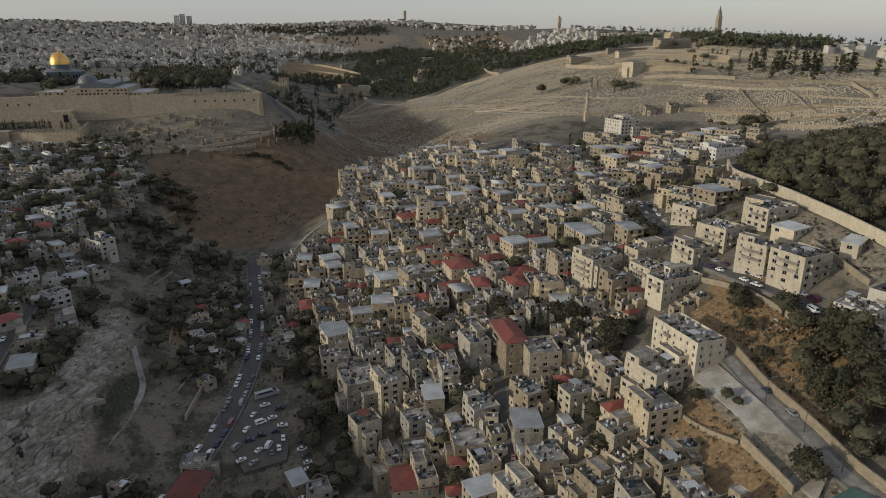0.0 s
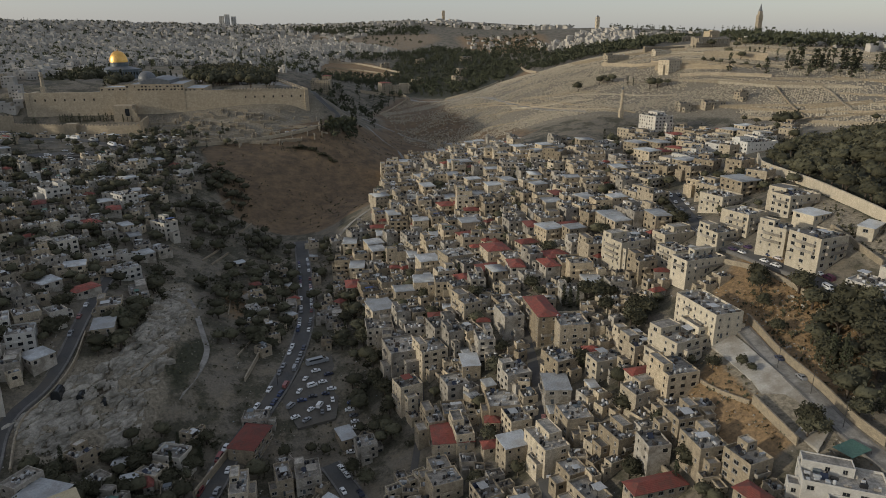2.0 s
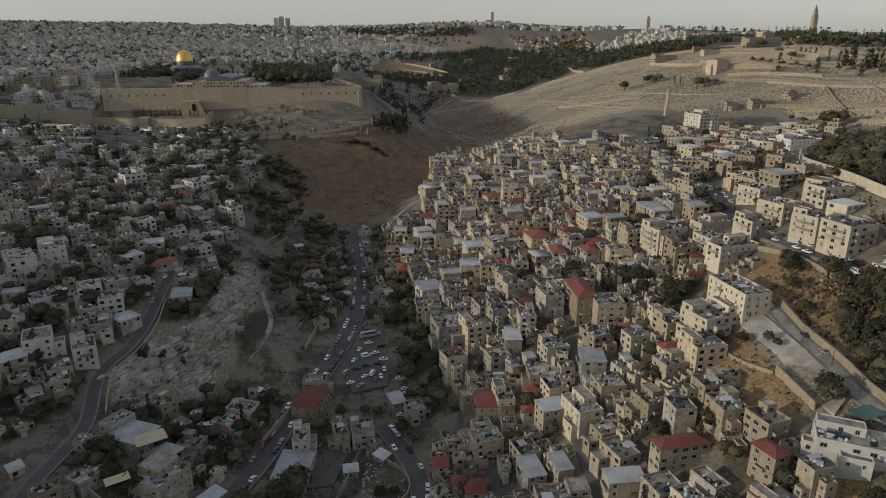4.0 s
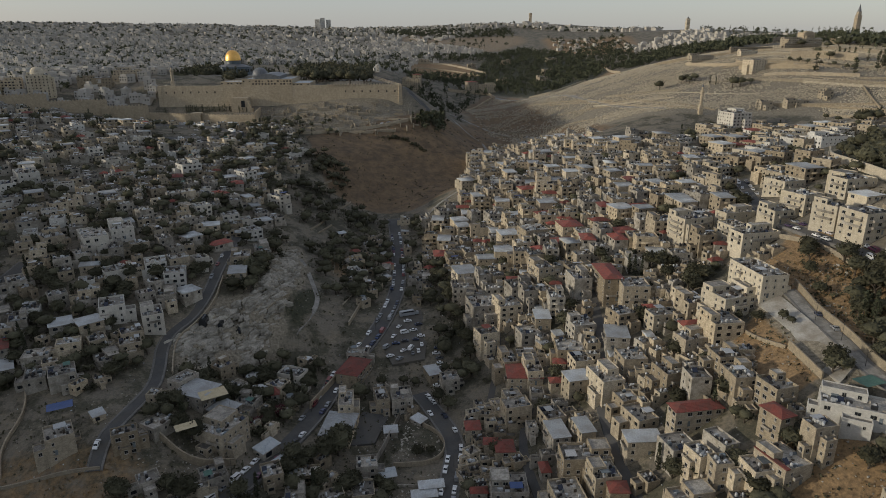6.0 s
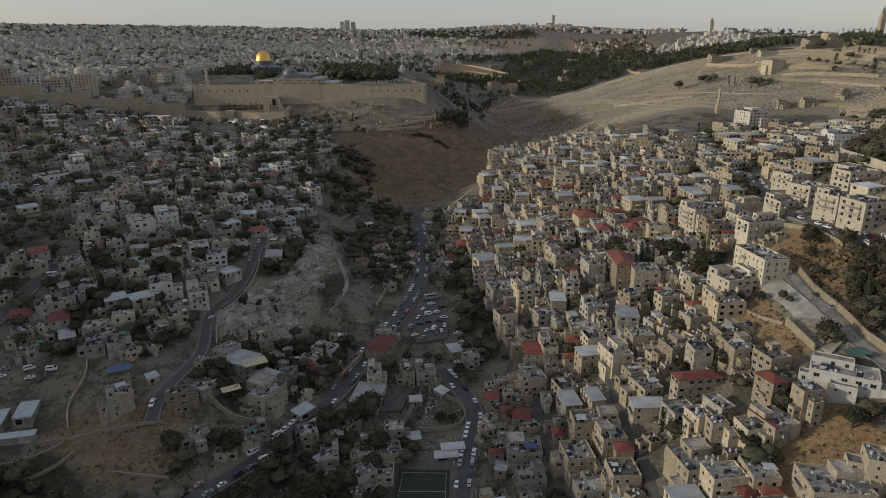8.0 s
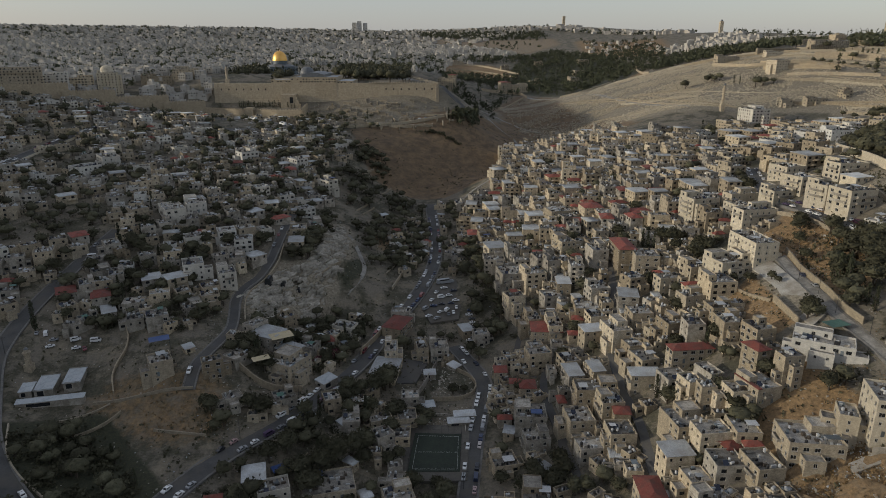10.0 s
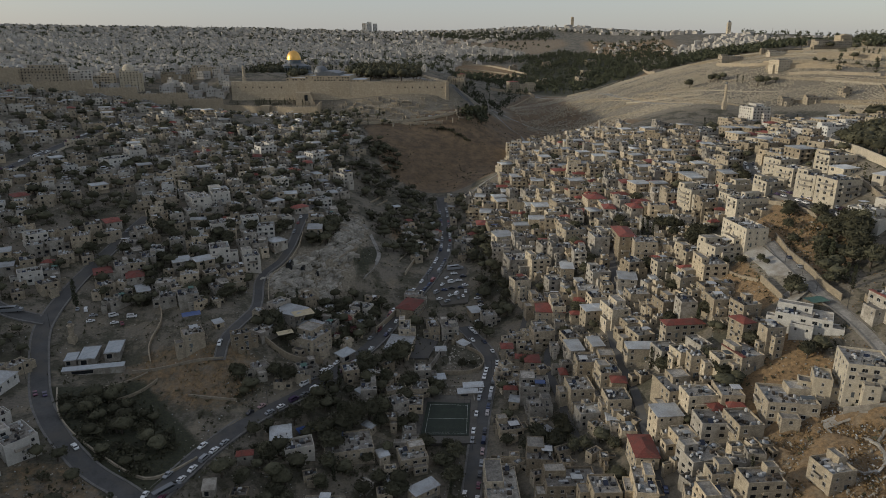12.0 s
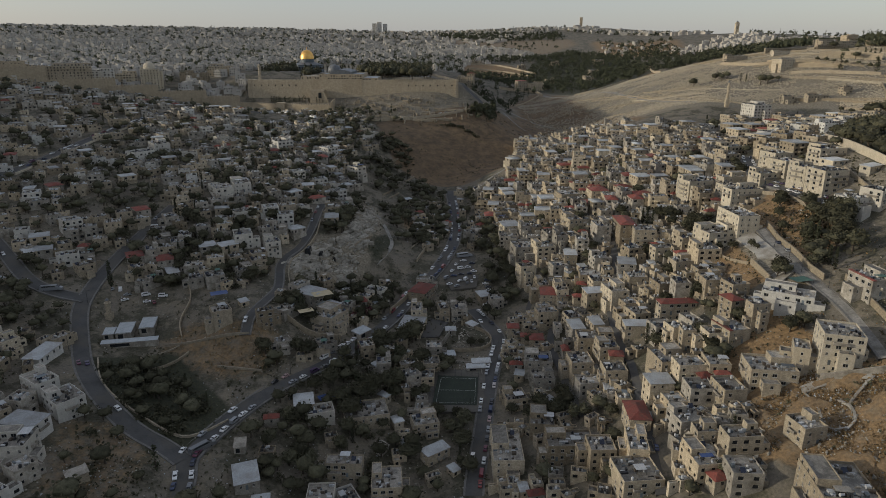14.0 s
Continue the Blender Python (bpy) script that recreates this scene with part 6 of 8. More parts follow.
def long_mosque():
    b, wins = Shape(), []
    q = np.random.RandomState(2)
    block_walls(b, q, -46, 5.5, 10, 80, 118, 147.5, 2, wins, True, parapet=1.0)
    block_walls(b, q, -70, 5.2, -46.01, 40, 118, 145.0, 1, wins, True, parapet=0.9)
    block_walls(b, q, 10.01, 7, 30, 66, 118, 143.2, 1, wins, True, parapet=0.6)
    ob = tagged(new("mosque", b.mesh("mosque", M_ANCIENT, M_PANE_SHADE)), "long stone mosque with a grey lead dome on the wall", "mosque")
    n = Shape()
    for x0, x1, z in ((-34, -6, 151.0),):
        n.box(x0, 18, 147.4, x1, 79, z, 0)
        n.quad((x0, 18, z), (x1, 18, z), ((x0 + x1) / 2 + 4, 18, z + 2.4), ((x0 + x1) / 2 - 4, 18, z + 2.4))
        n.quad((x0, 79, z), (x0, 18, z), ((x0 + x1) / 2 - 4, 18, z + 2.4), ((x0 + x1) / 2 - 4, 79, z + 2.4))
        n.quad((x1, 18, z), (x1, 79, z), ((x0 + x1) / 2 + 4, 79, z + 2.4), ((x0 + x1) / 2 + 4, 18, z + 2.4))
        n.quad(((x0 + x1) / 2 - 4, 18, z + 2.4), ((x0 + x1) / 2 + 4, 18, z + 2.4), ((x0 + x1) / 2 + 4, 79, z + 2.4), ((x0 + x1) / 2 - 4, 79, z + 2.4))
    part("nave_roof", n.mesh("nave_roof", M_LEAD), ob, "raised grey nave roof")
    for name, x0, x1, y0, y1, z in (("roof", -46, 10, 5.5, 80, 147.5), ("roof", -70, -46.01, 5.2, 40, 145.0), ("roof", 10.01, 30, 7, 66, 143.2)):
        part(name, slab(x0, y0, x1, y1, z).mesh(name, M_SHEET), ob, "pale flat roof")
    d = Shape()
    d.turned(-30, 33, 147.4, [(8.8, 0), (8.8, 3.5), (9.2, 3.6), (9.2, 4.2)] + [(9.0 * math.cos(a) ** 0.9, 4.2 + 8.6 * math.sin(a)) for a in np.linspace(0, math.pi / 2 - 0.03, 10)], 28)
    d.tube(-30, 33, 160.1, 162.4, 0.2, 0.06, 6)
    part("dome", d.mesh("dome", M_LEAD, smooth=True), ob, "dark grey lead dome")
    t = Shape()
    t.box(-56, -13, 100, -38, 4.2, 129.0)
    part("tower", t.mesh("tower", M_ANCIENT), ob, "square tower built against the great wall")
    for k in range(6):
        t = Shape()
        t.box(-38.0 + k * 1.8, -13, 96, -36.2 + k * 1.8, -9, 126 - k * 4.2)
        part("buttress", t.mesh("buttress", M_ANCIENT), ob)
    # dark slab on the tower face, in place of the shade in an opening
    a = Shape()
    a.box(-45, -13.4, 119, -41, -13.02, 126)
    part("arch", a.mesh("arch", M_PANE_SHADE), ob, "dark slab standing in for shade inside an arched opening")


long_mosque()


def minaret(x, y, z, high, r0, mat, label, cap="cone"):
    s = Shape()
    s.box(x - r0 * 1.2, y - r0 * 1.2, z - 3, x + r0 * 1.2, y + r0 * 1.2, z + high * 0.3)
    s.turned(x, y, z, [(r0, high * 0.3), (r0 * 0.94, high * 0.72), (r0 * 1.35, high * 0.75), (r0 * 1.35, high * 0.79), (r0 * 0.72, high * 0.8), (r0 * 0.7, high * 0.9)], 8)
    ob = tagged(new("minaret", s.mesh("minaret", mat)), label, "tower")
    t = Shape()
    t.turned(x, y, z, [(r0 * 0.8, high * 0.9), (r0 * 0.55, high * 0.95), (0.02, high)], 12)
    part("cap", t.mesh("cap", M_LEAD if cap == "cone" else mat), ob)


minaret(-128, 22, 138.4, 25, 1.9, M_WALL, "slender pale stone minaret behind the great wall")
minaret(-66, -546, z_at(-66, -546), 12, 1.4, M_WALL, "small stone minaret beside tin-roofed sheds")
minaret(438, -120, z_at(438, -120), 30, 1.6, M_WALL, "slim stone minaret below the cemetery hill")

q = np.random.RandomState(31)
for x0, x1, y0, y1, n, kinds in ((-150, -114, 90, 215, 95, 0.5), (-178, -142, 200, 330, 30, 0.4), (-84, -70, 60, 150, 12, 0.6), (5, 92, 80, 290, 150, 0.2), (-15, 50, 150, 330, 80, 0.15), (-20, 70, 280, 400, 50, 0.3), (-60, -20, 110, 160, 12, 0.5), (60, 100, 20, 60, 5, 0.3)):
    for _ in range(n):
        plant(1 if q.rand() < kinds else 0, q.uniform(x0, x1), q.uniform(y0, y1), q.uniform(13, 21), q.uniform(0, 6), q.uniform(0.8, 1.1), 138.4)

q = np.random.RandomState(32)
for k in range(30):
    u = k / 29
    plant(1, -108 + 70 * u + q.normal() * 0.6, -6 - 6 * u + q.normal(), q.uniform(5, 9), q.uniform(0, 6), q.uniform(0.9, 1.3))
for x, y, w, d, h, turn, mat, what in ((-335, -84, 70, 18, 20, 28, M_ANCIENT, "long honey stone school behind the city wall"), (-309, -42, 34, 18, 17, 24, M_WHITE, "pale stone hospice behind the city wall"), (-290, -18, 30, 16, 14, 24, M_WALL, "stone houses behind the city wall"),
                                       (-262, -6, 22, 22, 22, 20, M_CREAM, "pale domed church behind the city wall"), (-222, 40, 36, 14, 10, 12, M_WALL, "long stone row of houses in the walled city"), (-195, 70, 30, 14, 11, 8, M_WALL, "long stone row of houses in the walled city"), (-380, -110, 40, 20, 17, 30, M_ANCIENT, "honey stone convent behind the city wall")):
    ob = build_house(q, w, d, h, 0, mat, near=False, name="old_city_building", upstairs=0.8)
    ob.matrix_basis = set_down(ob, x, y, turn, w, d)
    tagged(ob, what, "building")
    if "domed" in what:
        c = Shape()
        c.turned(0, 0, h, [(7.5, 0), (7.5, 3)] + [(7.2 * math.cos(a), 3 + 6.0 * math.sin(a)) for a in np.linspace(0, 1.5, 8)], 20)
        part("dome", c.mesh("dome", M_CREAM, smooth=True), ob, "pale plastered dome")

# ---- the lower city wall and the terraces below the great wall ----
CITY_WALL = [(-24, -12), (-20, -55), (-53, -52), (-87, -40), (-145, -18), (-183, -31), (-233, -55), (-272, -80), (-330, -118), (-420, -190)]
s = Shape()
for (a, b), thick in zip(zip(CITY_WALL[1:], CITY_WALL), [3.0] * 20):
    lo = min(z_at(*a), z_at(*b)) - 4
    hi = (z_at(*a) + z_at(*b)) / 2 + (7.5 if a[0] > -150 else 13.0)
    d = math.hypot(b[0] - a[0], b[1] - a[1])
    thick_wall(s, a, b, lo, hi, thick, 0.4)
    battlement(s, a, b, hi)
for x, y in CITY_WALL[3:8:2]:
    z = z_at(x, y)
    s.box(x - 5, y - 6, z - 4, x + 5, y + 5, z + 10)
tagged(new("city_wall", s.mesh("city_wall", M_ANCIENT)), "long battlemented honey stone city wall", "city wall", kind="structure")
s = Shape()
q = np.random.RandomState(41)
for k in range(240):
    x, y = q.uniform(-18, 150), q.uniform(-95, -2)
    if y < -80 + 0.35 * (x - 60) - 20 or y > 0.05 * x - 4:
        continue
    z = z_at(x, y)
    m = Matrix.Translation((x, y, z)) @ Matrix.Rotation(q.choice([0, math.pi / 2]) + q.normal() * 0.1, 4, "Z")
    s.box(-q.uniform(2, 8), -0.5, -2, q.uniform(2, 8), 0.5, q.uniform(0.8, 3.0), 0, m)
tagged(new("ruins", s.mesh("ruins", M_RETAIN)), "low excavated stone walls below the great wall", "ruins", kind="stuff")


# ---- stone retaining walls ----
def terrace_wall(line, high, label, mat=None, thick=0.6, down=2.5):
    p = smooth_line(line, 3.0)
    z = heights(p[:, 0], p[:, 1])
    t = np.gradient(p, axis=0)
    t /= np.hypot(t[:, 0], t[:, 1])[:, None] + 1e-9
    side = np.stack([-t[:, 1], t[:, 0]], 1) * thick / 2
    s = Shape()
    for i in range(len(p) - 1):
        l0, r0, l1, r1 = p[i] + side[i], p[i] - side[i], p[i + 1] + side[i + 1], p[i + 1] - side[i + 1]
        a, b = z[i] + high, z[i + 1] + high
        s.quad((*r0, a), (*r1, b), (*l1, b), (*l0, a))
        s.quad((*r0, a - high - down), (*r1, b - high - down), (*r1, b), (*r0, a))
        s.quad((*l1, b - high - down), (*l0, a - high - down), (*l0, a), (*l1, b))
    for e, sgn in ((0, 1), (-1, -1)):
        l, r2, a = p[e] + side[e], p[e] - side[e], z[e] + high
        s.quad((*l, a - high - down), (*r2, a - high - down), (*r2, a), (*l, a))
    tagged(new("retaining_wall", s.mesh("retaining_wall", mat or M_RETAIN)), label, "wall", kind="structure")


terrace_wall([(296, -522), (293.5, -540), (292, -552), (290, -566), (287.5, -583), (289, -594)], 3.0, "tall pale retaining wall above the hill road")
terrace_wall([(271, -561), (270, -571), (270, -583)], 3.2, "stone retaining wall under the gravel yard")
terrace_wall([(266, -527), (266, -547), (270, -561)], 1.4, "low field wall beside a path")
terrace_wall([(237, -536), (238, -557), (239, -570)], 2.0, "rubble wall between village plots")
terrace_wall([(428, -342), (404, -377), (388, -421), (378, -453), (371, -476), (367, -496), (365, -515), (363, -560)], 5.0, "high pale stone wall round the pine wood", M_CREAM, thick=1.0)
terrace_wall([(351, -495), (348, -512), (346, -528)], 2.5, "pale stone terrace wall above white houses")
terrace_wall([(311, -478), (316, -497), (318, -507), (319, -523)], 2.2, "pale retaining wall below the upper road")
terrace_wall([(29, -428), (29, -446), (23, -462), (17, -474), (18, -486), (22, -501)], 1.6, "stone wall beside the spur road")
terrace_wall([(83, -506), (89, -490), (99, -468)], 3.5, "rubble wall along the valley road")
terrace_wall([(-207, -388), (-204, -357), (-200, -313), (-192, -270), (-184, -227), (-177, -183)], 1.6, "long pale wall below the hillside road", M_CREAM, 0.7, 4)
terrace_wall([(-54, -584), (-44, -603), (-33, -615), (-16, -626), (4, -637), (11, -634), (20, -620)], 1.1, "curved roadside parapet above a thicket")
terrace_wall([(-29, -565), (-10, -563), (14, -561)], 1.3, "low wall along a terrace of bare earth")
terrace_wall([(262, -646), (272, -650), (285, -656)], 2.6, "concrete wall behind a tall house", M_RENDER)
terrace_wall([(296, -598), (296, -616), (295, -640), (293, -655)], 3.0, "tall pale wall above the hill road", M_RETAIN)

terrace_wall([(31, -105), (56, -93), (77, -83), (93, -75), (111, -67), (129, -57), (149, -40), (165, -4), (172, 17)], 3.2, "long pale parapet wall below the curving road", M_CREAM, 0.8, 3)
# footpath over the rocky garden
s = Shape()
strip(s, [(62, -365), (67, -377), (75, -406), (79, -419), (77, -439), (70, -455)], 1.3, -1.3, 0.35, 0.6)
tagged(new("footpath", s.mesh("footpath", M_PAVING)), "curving pale footpath through a dry garden", "path", kind="structure")
s = Shape()
strip(s, [(150, -262), (162, -245), (182, -236), (190, -200), (205, -150)], 1.2, -1.2, 0.35, 0.6)
tagged(new("footpath", s.mesh("footpath", M_PAVING)), "pale track climbing the brown slope", "path", kind="structure")


for line, half in (([(277, -652.7), (264.8, -647.6), (254, -649.2)], 2.2), ([(254, -649), (253.7, -663.5), (249, -671), (253.8, -676.6), (260.4, -673.8), (263.2, -663.6), (261.3, -660.6)], 0.4), ([(235, -647), (231.5, -659), (225, -677), (220.7, -683)], 1.0), ([(263, -664), (270, -658), (277, -654)], 0.5)):
    s = Shape()
    strip(s, line, half, -half, 0.3, 0.9)
    tagged(new("footpath", s.mesh("footpath", M_GRAVEL)), "pale trodden dirt path over the dry bank", "path", kind="structure")


# ---- rock outcrops ----
def outcrop(poly, count, seed, label, low=0.8, high=3.2):
    q = np.random.RandomState(seed)
    xs, ys = [p[0] for p in poly], [p[1] for p in poly]
    s = Shape()
    made = 0
    while made < count:
        x, y = q.uniform(min(xs), max(xs)), q.uniform(min(ys), max(ys))
        if not within(poly, x, y):
            continue
        made += 1
        z, w = z_at(x, y), low + (high - low) * q.rand() ** 1.8
        lean = q.normal() * 0.35 + 1.1
        n = len(s.v)
        rings = [(1.0, -0.8), (0.95, 0.15), (0.7, 0.42), (0.25, 0.5)]
        for rr, hh in rings:
            for i in range(7):
                a = 2 * math.pi * i / 7
                k = w * rr * q.uniform(0.75, 1.25)
                u, v = k * math.cos(a) * 1.5, k * math.sin(a) * 0.6
                s.v.append((x + u * math.cos(lean) - v * math.sin(lean), y + u * math.sin(lean) + v * math.cos(lean), z + hh * w * q.uniform(0.6, 1.1)))
        for g in range(len(rings) - 1):
            for i in range(7):
                j = (i + 1) % 7
                s.f.append((n + g * 7 + i, n + g * 7 + j, n + (g + 1) * 7 + j, n + (g + 1) * 7 + i))
        s.f.append(tuple(n + 21 + i for i in range(7)))
    s.m = [0] * len(s.f)
    tagged(new("rocks", s.mesh("rocks", M_ROCK)), label, "rocks", kind="stuff")


outcrop(ZONES["rock"], 900, 51, "pale broken limestone outcrop with caves", 0.7, 3.0)
outcrop(ZONES["crag"], 150, 52, "pale stones among dry grass", 0.25, 0.95)
outcrop(ZONES["slope"], 60, 53, "scattered stones on a dry orange bank", 0.3, 0.9)
# solid dark arches set into the rock stand in for shade inside the caves
for x, y, w, h in ((26, -463, 1.8, 5.0), (34, -461, 1.2, 2.8), (43, -462, 1.0, 2.0)):
    s = Shape()
    z = z_at(x, y)
    arch = [(-w, -2.0), (w, -2.0)] + [(w * math.cos(a), h * 0.55 + h * 0.45 * math.sin(a)) for a in np.linspace(0, math.pi, 9)]
    n = len(arch)
    s.v = [(x + u, y - 0.8, z + v) for u, v in arch] + [(x + u, y + 5, z + v) for u, v in arch]
    s.f = [tuple(range(n))] + [((i + 1) % n, i, n + i, n + (i + 1) % n) for i in range(n)]
    s.m = [0] * len(s.f)
    tagged(new("cave_mouth", s.mesh("cave_mouth", M_PANE_SHADE)), "dark solid arch standing in for shade inside a cave", "cave")


# ---- the hillside cemetery ----
TURN = radians(-42)


def tombs(poly, seed, row=3.3, step=2.2):
    """Rows of stone chest tombs along the contours; too many to count."""
    q = np.random.RandomState(seed)
    xs, ys = [p[0] for p in poly], [p[1] for p in poly]
    u, v = np.meshgrid(np.arange(-480, 480, step), np.arange(-420, 420, row))
    v = v + 9 * np.sin(u / 71.0 + v / 90.0) + 4 * np.sin(u / 23.0 + v / 40.0) + 0.0006 * u * u * (u < 0) + q.uniform(-0.6, 0.6, u.shape)
    u = u + q.uniform(-0.5, 0.5, u.shape)
    c, sn = math.cos(TURN), math.sin(TURN)
    gx, gy = (560 + u * c - v * sn).ravel(), (40 + u * sn + v * c).ravel()
    patch = np.array([noise.fractal(Vector((x * 0.012, y * 0.03, 9)), 1.0, 2.0, 3) for x, y in zip(gx, gy)])
    keep = inside(poly, gx, gy) & (q.rand(len(gx)) < np.clip(0.66 + 1.3 * patch, 0.05, 0.94))
    gx, gy = gx[keep], gy[keep]
    gz = heights(gx, gy)
    v = np.empty((len(gx), 8, 3))
    l, w, h = q.uniform(0.4, 0.72, len(gx)), q.uniform(0.65, 1.1, len(gx)), q.uniform(0.4, 1.1, len(gx)) ** 1.2
    for k, (sx, sy, sz) in enumerate([(-1, -1, 0), (1, -1, 0), (1, 1, 0), (-1, 1, 0), (-1, -1, 1), (1, -1, 1), (1, 1, 1), (-1, 1, 1)]):
        v[:, k] = np.stack([gx + sx * l, gy + sy * w, gz - 1.0 + sz * (h + 1.0)], 1)
    base = (np.arange(len(gx)) * 8)[:, None, None]
    f = (np.array([(4, 5, 6, 7), (0, 1, 5, 4), (1, 2, 6, 5), (2, 3, 7, 6), (3, 0, 4, 7)])[None] + base).reshape(-1, 4)
    me = bpy.data.meshes.new("tombs")
    me.from_pydata(v.reshape(-1, 3).tolist(), [], f.tolist())
    me.materials.append(M_TOMB)
    tagged(new("tombs", me), "countless pale stone tombs in rows on the hillside", "tombs", kind="stuff")


tombs(CEMETERY, 61)
q = np.random.RandomState(63)
for k in range(64):
    v0, u0 = -230 + k * 9.0, q.uniform(-460, 330)
    span = q.uniform(70, 190)
    line = []
    for i in range(9):
        u = u0 + span * i / 8
        v = v0 + 9 * math.sin(u / 71 + v0 / 90) + 4 * math.sin(u / 23 + v0 / 40) + 0.0006 * u * u * (u < 0)
        p = (560 + u * math.cos(TURN) - v * math.sin(TURN), 40 + u * math.sin(TURN) + v * math.cos(TURN))
        if within(CEMETERY, *p):
            line.append(p)
    if len(line) > 3:
        terrace_wall(line, q.uniform(0.9, 2.4), "long pale terrace wall across the cemetery", (M_TOMB, M_RETAIN, M_RETAIN)[k % 3], 0.7, 1.5)
for x, y, w, d, h in ((540, -118, 26, 7, 5), (575, -112, 12, 8, 7), (510, -112, 14, 8, 6), (545, 120, 34, 10, 9), (600, 100, 26, 8, 5), (705, 150, 60, 5, 6), (640, 165, 70, 4, 5)):
    ob = build_house(q, w, d, h, 0, M_WALL, near=False, name="stone_building")
    ob.matrix_basis = set_down(ob, x, y, 10, w, d)
    tagged(ob, "low pale stone building among the tombs", "building")


# ---- the upper valley: churches, terrace walls, road and tracks ----
q = np.random.RandomState(44)
for x, y, w, d, h, turn, roof, what in ((157.7, 352, 30, 16, 17, -12, 0, "pale stone monastery beside the valley road"), (168, 372, 14, 12, 22, -12, 1, "tall stone monastery wing with a tiled roof"), (271, 452, 19, 26, 17, 8, 1, "stone church with a pitched roof in an olive grove"),
                                        (300, 462, 32, 16, 13, 8, 0, "long grey stone convent beside a church"), (427, 563, 18, 15, 13, 20, 0, "pale chapel among dark pines"), (205, 905, 24, 12, 8, 5, 0, "low pale stone school above dry terraces"),
                                        (318, 850, 20, 12, 9, 10, 0, "low pale stone house above dry terraces"), (360, 640, 22, 14, 10, 15, 0, "pale stone house in a pine grove"), (470, 700, 24, 14, 11, 10, 0, "pale stone house in a pine grove"),
                                        (520, 880, 26, 14, 10, 15, 0, "pale stone house in a pine grove"), (410, 900, 20, 14, 10, 5, 0, "pale stone house in a pine grove")):
    ob = build_house(q, w, d, h, roof, M_WALL, near=False, name="hill_building")
    ob.matrix_basis = set_down(ob, x, y, turn, w, d)
    tagged(ob, what, "building")
for line, high in (([(180, 888), (225, 890), (269, 888), (345, 776)], 4.0), ([(182, 800), (260, 806), (338, 742)], 3.0), ([(224, 412), (262, 420), (296, 424), (303, 372)], 5.0), ([(566, 690), (596, 702), (540, 480), (489, 278)], 4.0),
                   ([(455, 352), (400, 292), (350, 308)], 3.0), ([(240, 250), (262, 310), (298, 380)], 2.5)):
    terrace_wall(line, high, "pale stone terrace wall in the upper valley", M_ANCIENT, 1.0, 3)
s = Shape()
strip(s, [(296, 432), (305, 372), (363, 272), (384, 90), (407, -25), (415, -97)], 4.0, -4.0, 0.4, 1.5)
tagged(new("road", s.mesh("road", M_PAVING)), "pale dusty road along the foot of the cemetery", "road", kind="structure")
for line in ([(205, 170), (233, 137), (252, 119), (282, 48), (292, -26), (300, -80)], [(200, 60), (214, 24), (236, 9), (231, -69), (222, -120)]):
    s = Shape()
    strip(s, line, 1.6, -1.6, 0.3, 1.0)
    tagged(new("footpath", s.mesh("footpath", M_PAVING)), "pale dirt track on the valley slope", "path", kind="structure")


# ---- towers on the skyline ----
def slab_tower(x, y, z, w, d, h, name, label, taper=1.0, spire=0.0, mat=None):
    s = Shape()
    block_walls(s, np.random.RandomState(int(abs(x))), x - w / 2, y - d / 2, x + w / 2, y + d / 2, z - 10, z + h, max(1, int(h / 3.05) - 1), [], True, parapet=1.2)
    s.box(x - w / 2 + 0.3, y - d / 2 + 0.3, z + h - 0.3, x + w / 2 - 0.3, y + d / 2 - 0.3, z + h)
    ob = tagged(new(name, s.mesh(name, mat or M_WALL, M_PANE_SHADE)), label, "tower")
    if spire:
        t = Shape()
        t.box(x - w * 0.36, y - d * 0.36, z + h + 0.01, x + w * 0.36, y + d * 0.36, z + h + spire * 0.35)
        part("belfry", t.mesh("belfry", mat or M_WALL), ob)
        t = Shape()
        t.turned(x, y, z + h + spire * 0.35, [(w * 0.42, 0), (w * 0.2, spire * 0.35), (0.02, spire * 0.65)], 8)
        part("spire", t.mesh("spire", M_LEAD), ob)


slab_tower(743, 2233, 262, 11, 11, 45, "tower", "tall slim concrete tower on the far ridge")
slab_tower(1102, 1421, 222, 11, 11, 36, "church_tower", "square stone church tower with a low cap on the ridge", spire=9)
slab_tower(993, 445, 192, 8.5, 8.5, 42, "bell_tower", "tall pale stone bell tower with a pointed spire", spire=21)
# white walls carry the paleness that haze would give these blocks
for dx in (-23, 0, 27):
    slab_tower(-194 + dx, 2497 + dx * 0.4, 244, 20, 18, 50 - abs(dx) * 0.3, "tower_block", "pale high-rise block on the far skyline", mat=M_WHITE)


